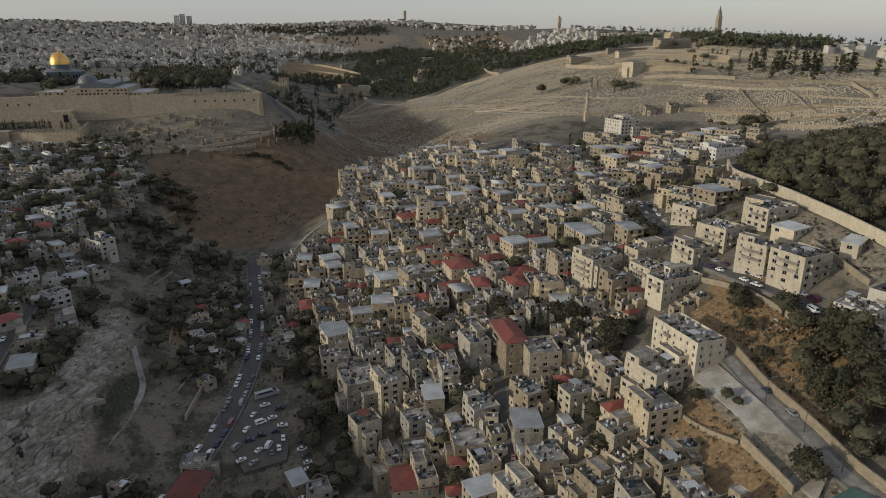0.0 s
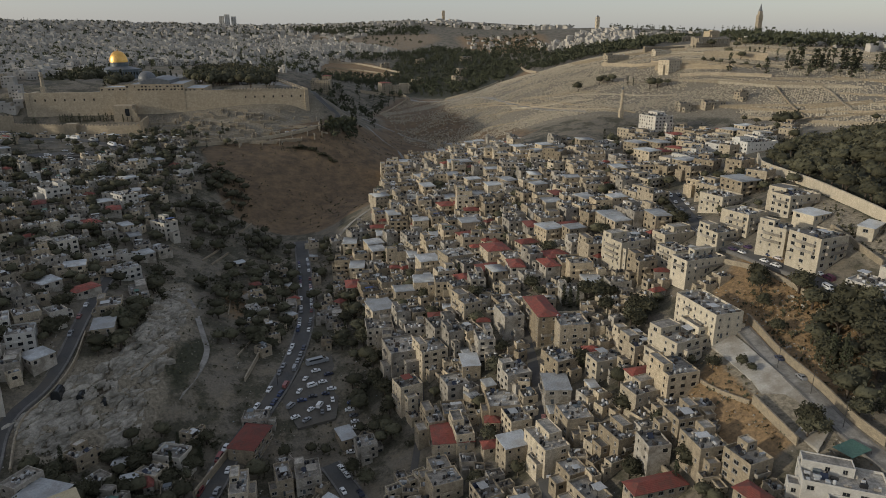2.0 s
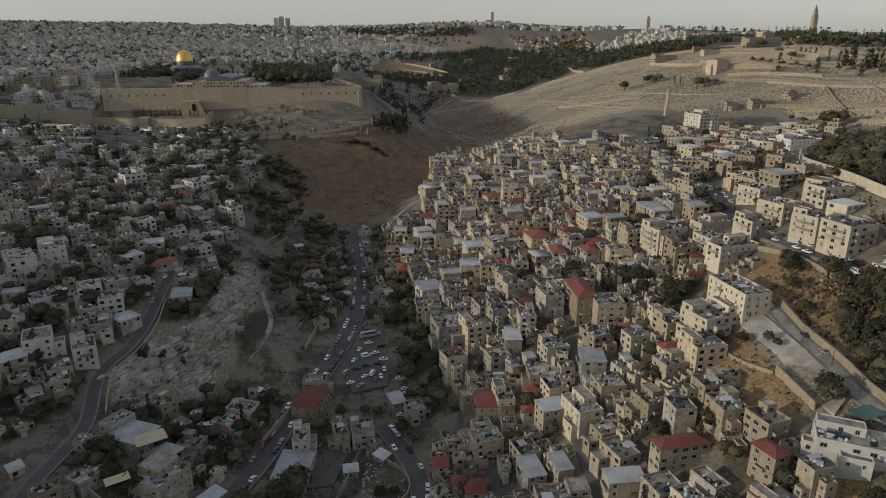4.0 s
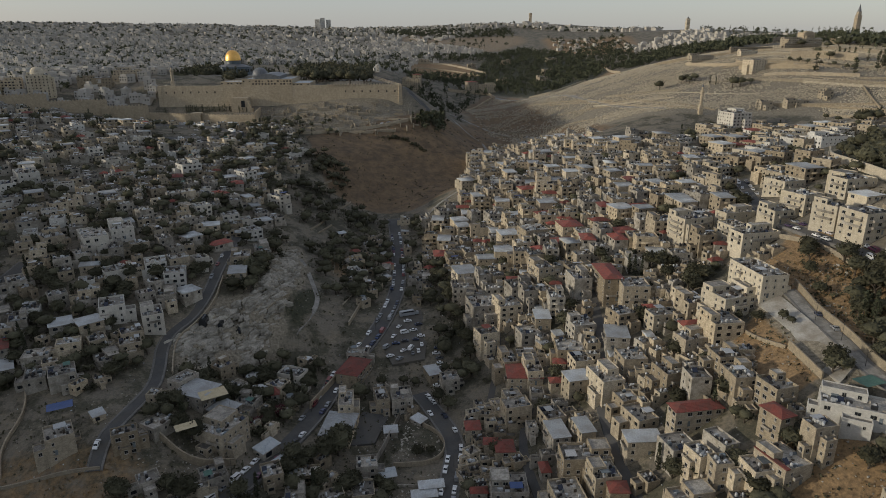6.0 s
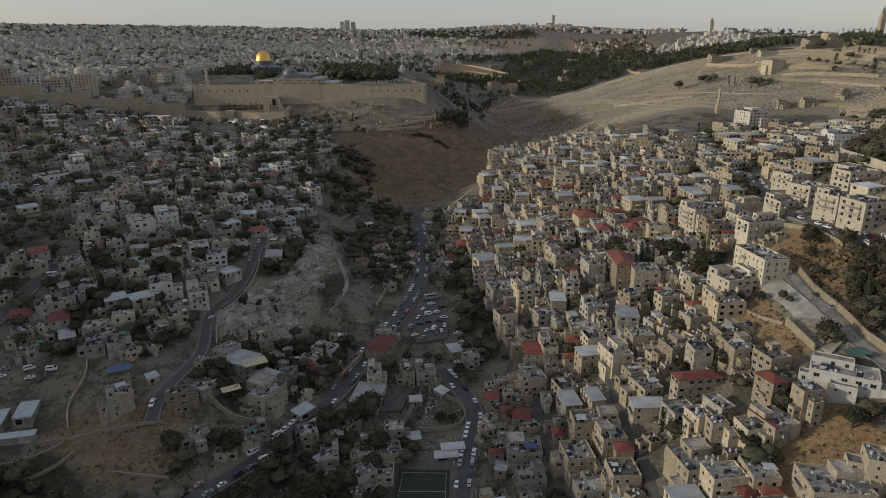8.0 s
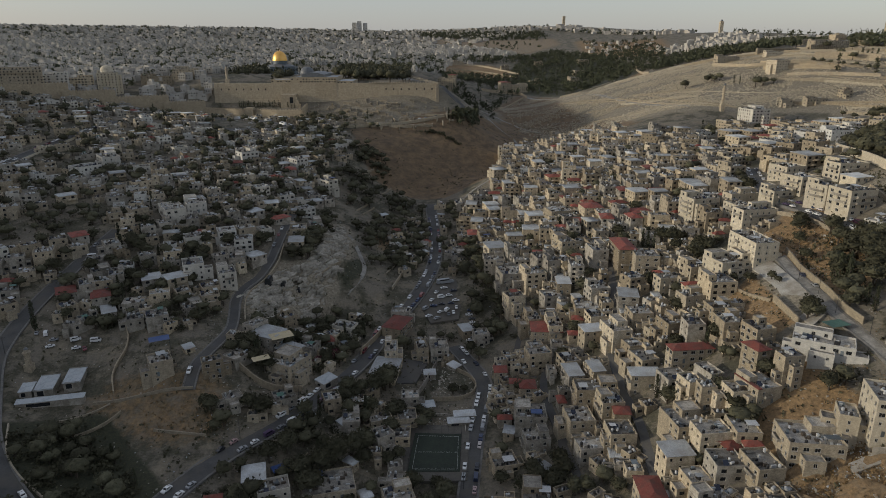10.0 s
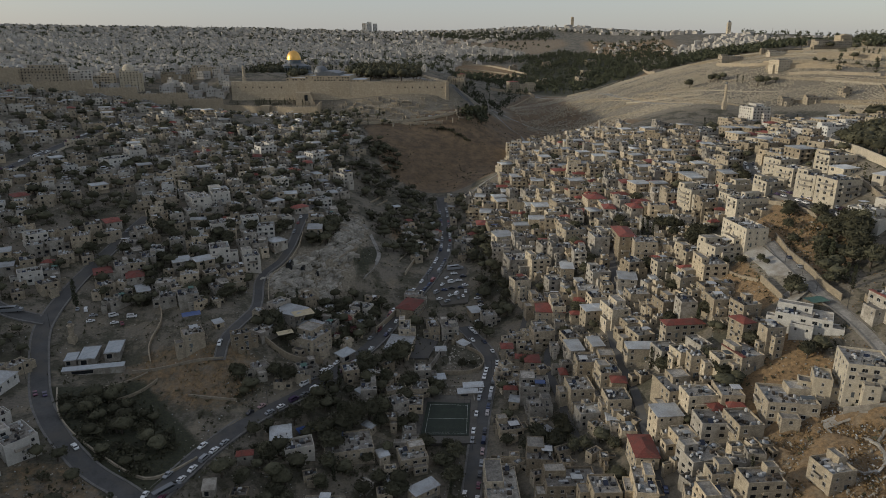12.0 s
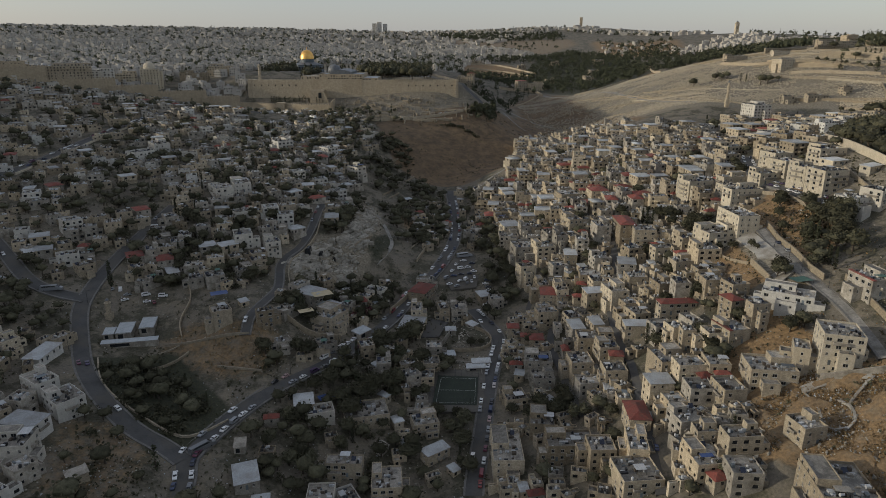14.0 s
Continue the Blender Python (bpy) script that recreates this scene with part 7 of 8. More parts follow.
# ---- far city: countless small houses ----
def far_city(seed, poly, count, size, tall, label, panes=False):
    q = np.random.RandomState(seed)
    xs, ys = [p[0] for p in poly], [p[1] for p in poly]
    x, y = q.uniform(min(xs), max(xs), count * 4), q.uniform(min(ys), max(ys), count * 4)
    keep = inside(poly, x, y)
    x, y = x[keep][:count], y[keep][:count]
    z = heights(x, y)
    s = Shape()
    for i in range(len(x)):
        w, d, h = q.uniform(*size), q.uniform(*size), q.uniform(*tall)
        m = Matrix.Translation((x[i], y[i], z[i])) @ Matrix.Rotation(q.choice([0.05, 0.2, -0.15]) + q.normal() * 0.12, 4, "Z")
        n = len(s.f)
        s.box(-w / 2, -d / 2, -4, w / 2, d / 2, h, 0, m)
        s.m[n] = 1
        kind = q.rand()
        if kind < 0.45:
            s.box(-w / 2, -d / 4, h, w * q.uniform(-0.2, 0.3), d / 2, h + q.uniform(2, 3), 0, m)
        elif kind < 0.58:
            s.turned(x[i], y[i], z[i] + h, [(min(w, d) * 0.36 * math.cos(a), min(w, d) * 0.3 * math.sin(a)) for a in np.linspace(0, 1.5, 4)], 8, 1)
        for k in range(int(h / 3) if panes else 0):
            for c in range(int(w / 3)):
                if q.rand() < 0.7:
                    u = -w / 2 + 0.9 + c * 3.0
                    s.quad(*[tuple(m @ Vector(p)) for p in ((u, -d / 2 - 0.03, 1.0 + k * 3.0), (u + 1.2, -d / 2 - 0.03, 1.0 + k * 3.0), (u + 1.2, -d / 2 - 0.03, 2.5 + k * 3.0), (u, -d / 2 - 0.03, 2.5 + k * 3.0))], 2)
    tagged(new("far_houses", s.mesh("far_houses", M_FARWALL, M_FARROOF, M_PANE_SHADE)), label, "houses", kind="stuff")


far_city(71, [(-520, -180), (-300, -70), (-180, -12), (-150, 10), (-168, 480), (60, 520), (60, 760), (-300, 900), (-760, 700), (-620, 150)], 2100, (6, 13), (4, 10), "crowded pale stone houses of the old walled city", True)
far_city(72, [(-760, 700), (-300, 900), (60, 760), (240, 900), (200, 1500), (-600, 1700), (-1500, 1500), (-1300, 800)], 2600, (6, 15), (4, 10), "pale stone city spreading to the north")
far_city(73, [(-1500, 1500), (200, 1500), (700, 2200), (400, 2550), (-700, 2650), (-2000, 1900)], 1700, (8, 20), (4, 10), "hazy pale suburbs on the far hills")
far_city(74, [(60, 1611), (250, 1474), (408, 1213), (330, 1084), (274, 1106), (78, 992)], 420, (6, 13), (5, 11), "pale houses in the northern valley")
far_city(78, [(78, 992), (183, 979), (163, 719), (98, 400), (60, 700)], 120, (5, 11), (4, 9), "small pale houses beside the northern valley")
far_city(79, [(783, 1080), (999, 1315), (1108, 1183), (828, 775), (729, 809)], 150, (7, 15), (5, 11), "pale houses stepped up the far ridge")
far_city(80, FAR_SLOPE, 36, (8, 18), (4, 8), "scattered pale houses on a dry slope")
far_city(75, [(830, 760), (1000, 800), (1150, 900), (1120, 1380), (980, 1300), (860, 980)], 130, (9, 20), (5, 12), "pale houses along the far ridge")
far_city(76, [(880, 250), (1000, 330), (1200, 100), (1100, -100), (950, 60)], 60, (9, 18), (5, 9), "pale houses on the hill's shoulder")
far_city(77, [(600, 2150), (760, 2230), (1000, 1950), (1100, 1500), (900, 1700)], 110, (12, 30), (6, 13), "white blocks along the far ridge")


# ---- the crest above the cemetery: hotel, chapels, walls and rows of trees ----
for line, high in (([(617, 29), (648, 17), (678, -8)], 9.0), ([(549, 22), (578, -10), (617, -30)], 5.0), ([(558, -20), (600, -45), (639, -71)], 3.5), ([(534, -14), (578, -58), (624, -91), (662, -121)], 3.0),
                   ([(634, -77), (682, -106), (761, -149)], 2.5), ([(519, -111), (553, -127), (572, -162), (594, -209)], 3.0), ([(541, -163), (562, -214), (566, -271), (563, -332)], 3.0),
                   ([(588, -188), (610, -230), (631, -270)], 2.0), ([(632, -193), (658, -245)], 2.0), ([(653, -156), (674, -189), (685, -220)], 2.0), ([(526, 122), (540, 54), (567, 34)], 4.0),
                   ([(657, -127), (649, -152), (630, -185), (614, -217)], 2.2), ([(728, -137), (710, -169), (694, -197)], 3.5), ([(622, -102), (607, -136), (590, -174), (578, -200)], 2.2),
                   ([(414, 51), (431, -76), (459, -110)], 1.3), ([(561, 54), (566, 10), (599, -9)], 4.0), ([(384, 95), (404, 5), (416, -82), (447, -108)], 1.3), ([(320, 47), (350, 20), (385, -40)], 1.0), ([(330, 90), (366, 61), (401, 15)], 1.0)):
    terrace_wall(line, high, "pale stone terrace wall on the cemetery hill", M_ANCIENT if high > 3 else M_RETAIN, 0.9, 2.5)
for x, y, w, d, h, turn, what in ((734, 198, 62, 16, 10, 12, "long low stone hotel with rows of windows on the ridge"), (850, 256, 40, 24, 9, 5, "white convent building among dark pines on the ridge"), (820, 235, 24, 16, 8, 15, "pale stone chapel house among ridge pines"), (558, 4, 22, 16, 12, 20, "blocky ochre stone tomb monument on the hillside"),
                                  (930, 640, 24, 20, 14, 10, "pale apartment block among ridge trees"), (900, 560, 22, 18, 10, 10, "pale apartment block among ridge trees"), (970, 560, 26, 18, 12, 10, "pale apartment block among ridge trees"), (860, 480, 30, 18, 9, 10, "pale apartment block among ridge trees")):
    ob = build_house(q, w, d, h, 0, M_WHITE if "white" in what else M_WALL, near=False, name="hill_building")
    ob.matrix_basis = set_down(ob, x, y, turn, w, d)
    tagged(ob, what, "building")
woodland("woods", "dark pines along the crest above the cemetery",
         scatter(21, [(1076, 697), (937, 335), (953, 297), (1042, 211), (955, 121), (891, 134), (800, 150), (790, 240), (880, 330)], 260, 0.25)
         + scatter(22, [(788, 531), (767, 331), (971, 669), (941, 824)], 110, 0.2) + scatter(23, [(763, 633), (683, 331), (760, 400), (805, 539), (863, 851)], 120, 0.2), 24, 11, 18, M_CYPRESS)
woodland("woods", "dark pines and olives on the slope above the valley",
         scatter(25, [(597, 791), (690, 780), (822, 895), (870, 690), (725, 410), (610, 395), (520, 320), (560, 560)], 420, 0.25)
         + scatter(26, [(181, 919), (371, 959), (409, 1115), (200, 1084)], 120, 0.2) + scatter(32, [(595, 1104), (756, 939), (680, 800), (600, 800)], 130, 0.3) + scatter(27, [(153, -46), (180, 13), (182, -50), (154, -71)], 26, 0.1), 28, 8, 15, M_CYPRESS)
q = np.random.RandomState(29)
for k, y in enumerate((8, 7, 6, 1, -7)):
    plant(1, (665, 671, 676, 680, 692)[k], y, q.uniform(12, 15), q.uniform(0, 6), 1.2)
for x, y in ((683, -37), (686, -41), (690, -38), (696, -40), (697, -43), (704, -53), (707, -57), (709, -52), (712, -57), (716, -54), (728, -48), (720, -65), (730, -67), (735, -68), (738, -64), (746, -66), (749, -62), (755, -63), (752, -68), (787, -55), (778, -71), (782, -75), (786, -66), (794, -70), (799, -66), (819, -51), (802, -99), (610, -35), (640, -60), (675, -83), (707, -108)):
    plant(1, x, y, q.uniform(15, 24), q.uniform(0, 6), q.uniform(1.3, 1.8))
for x, y in ((605, 9), (611, 1), (616, -8), (625, -19), (638, -26), (642, -41), (648, -48), (669, -57), (681, -64), (689, -72), (701, -84), (711, -88), (721, -94), (733, -94), (755, -94), (768, -92), (795, -104), (582, -276), (609, -278), (535, -176), (535, -194)):
    plant(0, x, y, q.uniform(6, 8), q.uniform(0, 6), 1.2)
for x, y in ((543, -223), (540, -226), (546, -219), (549, -225), (537, -220), (488, 30), (496, 25), (714, 106), (794, 98), (651, 28), (651, 4), (775, 120), (760, 150), (700, 140)):
    plant(0, x, y, q.uniform(11, 15), q.uniform(0, 6), 1.2)


# ---- sheds, yards and other small things ----
CARPARK_PLANE, _ = flat_patch("car_park", ZONES["carpark"], 1.0, M_ASPHALT, "wide grey coach park below the city wall", "parking lot")


def shed(x, y, w, d, h, turn, wall, roof_mat, label, slope=0.12):
    """A light shed: thin walls, a bay closed by a dark sheet for its inner shade, and a ribbed mono-pitch roof that
    overhangs.
    """
    s = Shape()
    t = 0.15
    facade(s, (-w / 2, -d / 2), (w / 2, -d / 2), -3, h, [(w * 0.15, w * 0.5, 0.2, h * 0.75)], 0.14)
    facade(s, (w / 2, -d / 2), (w / 2, d / 2), -3, h, [], 0.2)
    facade(s, (w / 2, d / 2), (-w / 2, d / 2), -3, h + d * slope, [], 0.2)
    facade(s, (-w / 2, d / 2), (-w / 2, -d / 2), -3, h, [(d * 0.3, d * 0.6, 1.0, h * 0.7)] if d > 4 else [], 0.14)
    ob = new("shed", s.mesh("shed", wall, M_PANE_SHADE))
    me = sheet_roof(w, d)
    if roof_mat is not M_SHEET:
        me.materials[0] = roof_mat
    part("roof", me, ob, "", Matrix.Translation((0, 0, h + 0.05)) @ Matrix.Rotation(math.atan(slope) * 0.5, 4, "X"))
    ob.matrix_basis = set_down(ob, x, y, turn, w, d)
    tagged(ob, label, "shed", "sheds")


M_ZINC = mottled("white_zinc", (0.26, 0.285, 0.30), (0.46, 0.49, 0.50), 0.6, rough=0.45, dirt=(0.42, 0.43, 0.43))
M_TANROOF = mottled("tan_canvas", (0.40, 0.33, 0.20), (0.52, 0.44, 0.29), 0.6, rough=0.8)
for x, y, w, d, h, turn in ((-53, -556, 7.5, 12, 3.5, 12), (-43, -551, 7, 12, 3.5, 12), (-46.5, -566, 27, 3.0, 2.6, 12), (-59.5, -560, 5, 7, 3, 12)):
    shed(x, y, w, d, h, turn, M_RENDER, M_ZINC, "white tin-roofed shed in a fenced yard")
for x, y, w, d, h, turn in ((70, -541, 9, 6, 3.2, 52), (77, -548, 10, 6, 3.2, 52), (85, -552, 9, 6.5, 3.0, 50), (83, -565, 10, 5, 2.8, 48), (118, -548, 8, 5, 2.8, 10), (133, -560, 10, 4, 2.6, 4), (136, -556, 10, 4, 3.0, 4)):
    shed(x, y, w, d, h, turn, M_RENDER, M_ZINC if x < 120 else M_SHEET, "pale metal-roofed workshop beside the valley road")
q = np.random.RandomState(90)
for x, y in ((30, -636), (43, -645), (60, -648), (55, -625), (75, -617), (88, -622), (100, -618), (118, -612), (120, -632), (108, -640), (66, -660), (84, -656), (104, -655), (122, -652), (45, -662), (92, -592), (100, -580), (88, -575), (64, -577),
             (-20, -668), (-8, -650), (-60, -678), (20, -675), (112, -527), (120, -520), (133, -512), (140, -522), (96, -535), (28, -541), (33, -533), (-30, -540), (5, -538), (60, -500), (70, -488), (86, -455), (92, -440), (100, -420), (105, -400), (96, -380), (108, -365), (92, -350), (100, -330), (110, -315), (84, -300), (98, -285)):
    if off_road(x, y) > 3.0 and q.rand() < 0.6 and free_of_houses(x, y, 1.5):
        shed(x, y, q.uniform(4, 8), q.uniform(3.5, 6), q.uniform(2.2, 3.2), q.uniform(0, 60), M_RENDER if q.rand() < 0.7 else M_WALL, [M_SHEET, M_ZINC, M_SHEET, M_RENDER][q.randint(0, 4)], "small tin-roofed outbuilding in a garden")
        TAKEN.append((x, y, 3.0))


def awning(x, y, w, d, h, turn, mat, label):
    """A sagging cloth stretched over four posts."""
    c = Shape()
    n = 6
    for i in range(n + 1):
        for j in range(n + 1):
            u, v = i / n - 0.5, j / n - 0.5
            c.v.append((u * w, v * d, h - 0.5 * math.cos(u * 3.14) * math.cos(v * 3.14)))
    for i in range(n):
        for j in range(n):
            k = i * (n + 1) + j
            c.f.append((k, k + n + 1, k + n + 2, k + 1))
    c.m = [0] * len(c.f)
    ob = tagged(new("awning", c.mesh("awning", mat, smooth=True)), label, "awning")
    for a in (-1, 1):
        for b in (-1, 1):
            s = Shape()
            s.tube(a * w * 0.49, b * d * 0.49, -2, h + 0.05, 0.05, 0.05, 6)
            part("post", s.mesh("post", M_RAIL), ob)
    ob.matrix_basis = pose(x, y, z_at(x, y), 0, 0, turn)


awning(-7, -541, 9, 6, 9.0, 25, M_TARP_B, "blue tarpaulin stretched over a yard")
awning(-52, -489, 6, 4, 3.0, 20, M_TARP_B, "faded blue tarpaulin over a garden store")
awning(279, -593, 9, 6, 3.4, 15, M_TARP_G, "green netting stretched beside the hill road")
awning(60, -598, 8, 5, 3.0, 30, M_TARP_B, "dark blue tarpaulin among garden trees")


awning(46, -524, 11, 8, 9.2, 28, M_TANROOF, "tan canvas shade over a roof terrace")
awning(41, -546, 8, 5, 8.4, 28, M_TANROOF, "tan canvas shade over a roof terrace")


def creeper(line, high, seed, label):
    """A dense flowering climber over the top and face of a wall."""
    q = np.random.RandomState(seed)
    s = Shape()
    p = smooth_line(line, 0.5)
    for x, y in p:
        for _ in range(10):
            spray(s, q, x + q.normal() * 0.7, y + q.normal() * 0.7, z_at(x, y) + q.uniform(0.2, high), q.uniform(0.35, 0.7), 2)
    tagged(new("creeper", s.mesh("creeper", M_FLOWER)), label, "creeper")


M_FLOWER = mottled("crimson_flowers", (0.06, 0.012, 0.020), (0.15, 0.028, 0.045), 0.8)
creeper([(60, -531), (67, -522), (73, -511)], 5.0, 8, "dark crimson bougainvillea over a roadside wall")
terrace_wall([(58, -538), (66, -524), (74, -508), (80, -494)], 4.0, "tall rubble wall beside the valley road")


def street_pole(x, y, high, label, lamp=True):
    s = Shape()
    s.tube(0, 0, -1, high, 0.12, 0.06, 8)
    ob = tagged(new("street_lamp" if lamp else "utility_pole", s.mesh("pole", M_RAIL)), label, "street lamp" if lamp else "pole", "poles by the roads")
    a = Shape()
    if lamp:
        a.box(0, -0.04, high - 0.1, 1.6, 0.04, high)
        a.box(1.2, -0.13, high - 0.2, 2.0, 0.13, high - 0.101, bottom=True)
        part("lamp_arm", a.mesh("lamp_arm", M_RAIL), ob)
    else:
        a.box(-0.9, -0.05, high - 0.6, 0.9, 0.05, high - 0.45, bottom=True)
        part("cross_arm", a.mesh("cross_arm", M_BARK), ob)
    ob.matrix_basis = pose(x, y, z_at(x, y), 0, 0, 180 * ((x * 13) % 2 > 1))


for x, y in ((287, -551), (286, -568), (284, -584), (288, -600)):
    street_pole(x, y, 9, "thin wooden utility pole beside the hill road", False)
for x, y in ((2, -634), (-70, -580), (-80, -540), (60, -558), (84, -508), (112, -440), (121, -395), (121, -340), (146, -545), (133, -600), (40, -584), (330, -470), (322, -505)):
    street_pole(x, y, 9, "slim grey street lamp at the roadside")

# sports pitch: fence posts with rails, goal frames
pitch = ZONES["pitch"]
zp = lambda x, y: float(np.dot([x, y, 1], PITCH_PLANE)) + 1.2
fence = tagged(new("fence", None), "tall mesh fence posts round the pitch", "fence")
for k in range(4):
    (x0, y0), (x1, y1) = pitch[k], pitch[(k + 1) % 4]
    n = int(math.hypot(x1 - x0, y1 - y0) / 3)
    for i in range(n):
        s = Shape()
        x, y = x0 + (x1 - x0) * i / n, y0 + (y1 - y0) * i / n
        s.tube(x, y, zp(x, y) - 1, zp(x, y) + 4, 0.06, 0.05, 6)
        part("post", s.mesh("post", M_RAIL), fence)
    for h in (0.3, 2.0, 3.9):
        s = Shape()
        limb(s, (x0, y0, zp(x0, y0) + h), (x1, y1, zp(x1, y1) + h), 0.04, 0.04, 4)
        part("rail", s.mesh("rail", M_RAIL), fence)
for x0, y0, x1, y1 in ((112, -588.5, 131, -589.5), (114.5, -568, 132.5, -569.5), (112, -588.5, 114.5, -568), (131, -589.5, 132.5, -569.5), (113.2, -578.3, 131.8, -579.5)):
    s = Shape()
    limb(s, (x0, y0, zp(x0, y0) + 0.0), (x1, y1, zp(x1, y1) + 0.0), 0.05, 0.05, 4)
    tagged(new("pitch_line", s.mesh("pitch_line", M_PAINT)), "painted boundary line of the pitch", "line", kind="structure")
# concrete stand beside it
s = Shape()
for k in range(5):
    s.box(102 + k * 1.2, -588, 12, 103.2 + k * 1.2, -568, zp(106, -578) + 2.4 - k * 0.45)
tagged(new("stand", s.mesh("stand", M_RENDER)), "stepped concrete seating beside the pitch", "stand")

# walled yard beside the grey warehouse
terrace_wall([(124, -508), (122, -514), (117, -530), (113, -540), (111, -547)], 2.8, "grey block wall beside a walled yard", M_RENDER, 0.4)
terrace_wall([(127, -508), (144, -524), (142, -541), (121, -541)], 2.2, "broken stone wall round a rubble yard", M_RETAIN, 0.5)
terrace_wall([(117, -552), (136, -554), (136, -566)], 1.6, "low stone wall round a scrap yard", M_RENDER, 0.3)
terrace_wall([(95, -310), (102, -345), (106, -380), (104, -410), (97, -438)], 2.4, "rubble wall along the valley gardens")
terrace_wall([(-36, -512), (-26, -530), (-28, -548), (-22, -560)], 1.8, "stone wall beside a dirt track")
terrace_wall([(30, -545), (45, -556), (60, -551)], 3.0, "stone wall above the valley road")
q = np.random.RandomState(95)
for k in range(46):
    x, y = q.uniform(-230, 110), q.uniform(-600, -180)
    if not free_of_houses(x, y, 2) or off_road(x, y) < 6:
        continue
    gx, gy = (z_at(x + 3, y) - z_at(x - 3, y)), (z_at(x, y + 3) - z_at(x, y - 3))
    a = math.atan2(gx, -gy)
    line = []
    for i in range(-3, 4):
        px, py = x + i * 4 * math.cos(a), y + i * 4 * math.sin(a) + 0.06 * i * i
        if free_of_houses(px, py, 0.5) and off_road(px, py) > 2:
            line.append((px, py))
    if len(line) > 3:
        terrace_wall(line, q.uniform(0.7, 1.6), "dry-stone terrace wall on the slope")


# ---- scrub and rubble over open ground ----
def strewn(name, label, category, polys, count, seed, low, high, mat, stone):
    q = np.random.RandomState(seed)
    s = Shape()
    for poly, n in zip(polys, count):
        xs, ys = [p[0] for p in poly], [p[1] for p in poly]
        tries = 0
        spots = []
        while n > 0 and tries < 30000:
            tries += 1
            x, y = q.uniform(min(xs), max(xs)), q.uniform(min(ys), max(ys))
            if within(poly, x, y) and off_road(x, y) > 0.8 and not within(ZONES["lot"], x, y) and not within(ZONES["parking"], x, y) and noise.noise(Vector((x * 0.05, y * 0.05, seed))) > q.uniform(-0.5, 0.4):
                spots.append((x, y))
                n -= 1
        if not spots:
            continue
        zs = heights(np.array([p[0] for p in spots]), np.array([p[1] for p in spots]))
        for (x, y), z in zip(spots, zs):
            size = q.uniform(low, high)
            if stone:
                clump(s, q, x, y, z + size * 0.35, size)
            else:
                spray(s, q, x, y, z + size * 0.3, size * 0.75, 4)
    tagged(new(name, s.mesh(name, mat)), label, category, kind="stuff")


OPEN_WEST = [(-200, -180), (40, -110), (60, -240), (150, -280), (160, -480), (60, -560), (20, -640), (10, -700), (-90, -700), (-190, -560), (-220, -440)]
LOW_SOUTH = [(20, -560), (95, -500), (140, -500), (132, -690), (-60, -700), (-30, -640), (10, -640)]
EAST_OPEN = [(255, -535), (300, -490), (330, -520), (330, -640), (250, -720), (225, -670), (240, -600), (268, -590)]
strewn("scrub", "dusty scrub and weeds on open ground", "scrub", [OPEN_WEST, LOW_SOUTH, ZONES["brown"], EAST_OPEN, QUARTERS["village"], ZONES["thicket"], [(215, -60), (345, -100), (345, -20), (300, 290), (250, 260)]], [5200, 1500, 520, 800, 1100, 260, 350], 3, 0.35, 1.35, M_LEAF, False)
strewn("dry_weeds", "dry straw-coloured weeds on the banks", "weeds", [EAST_OPEN, ZONES["earth"], ZONES["crag"], ZONES["brown"], ZONES["slope"]], [1300, 260, 2600, 700, 500], 4, 0.25, 0.75, mottled("dry_straw", (0.10, 0.062, 0.028), (0.30, 0.20, 0.092), 0.35, world_space=True), False)
strewn("rubble", "pale stones and rubble on open ground", "rubble", [OPEN_WEST, LOW_SOUTH, EAST_OPEN, QUARTERS["village"], ZONES["crag"]], [3000, 1200, 1100, 900, 420], 5, 0.18, 0.6, M_ROCK, True)
strewn("scrap", "heaped stones, planks and scrap in walled yards", "rubble", [ZONES["ruin"], [(117, -553), (135, -556), (134, -566), (117, -565)]], [260, 200], 7, 0.3, 0.9, M_RENDER, True)
strewn("litter", "white scraps and debris in yards", "debris", [OPEN_WEST, LOW_SOUTH, QUARTERS["village"], ZONES["crag"]], [360, 420, 700, 160], 6, 0.2, 0.5, M_ZINC, True)
strewn("scrub", "green bushes and weeds on the dry bank", "scrub", [ZONES["slope"], [(296, -525), (318, -492), (326, -520), (322, -560), (296, -600)], [(347, -500), (366, -470), (364, -530), (345, -530)]], [110, 170, 120], 13, 0.5, 1.5, M_LEAF, False)
shed(397, -372, 9, 6, 3.0, 30, M_RENDER, M_ZINC, "tin-roofed garage beside a dirt yard")
shed(386, -388, 7, 5, 2.8, 20, M_RENDER, M_SHEET, "tin-roofed garage beside a dirt yard")


# ---- planting: trees of the near slopes one by one, the rest in joined pieces ----
def near_ground(x, y):
    return -640 < y < -390 and -90 < x < 330


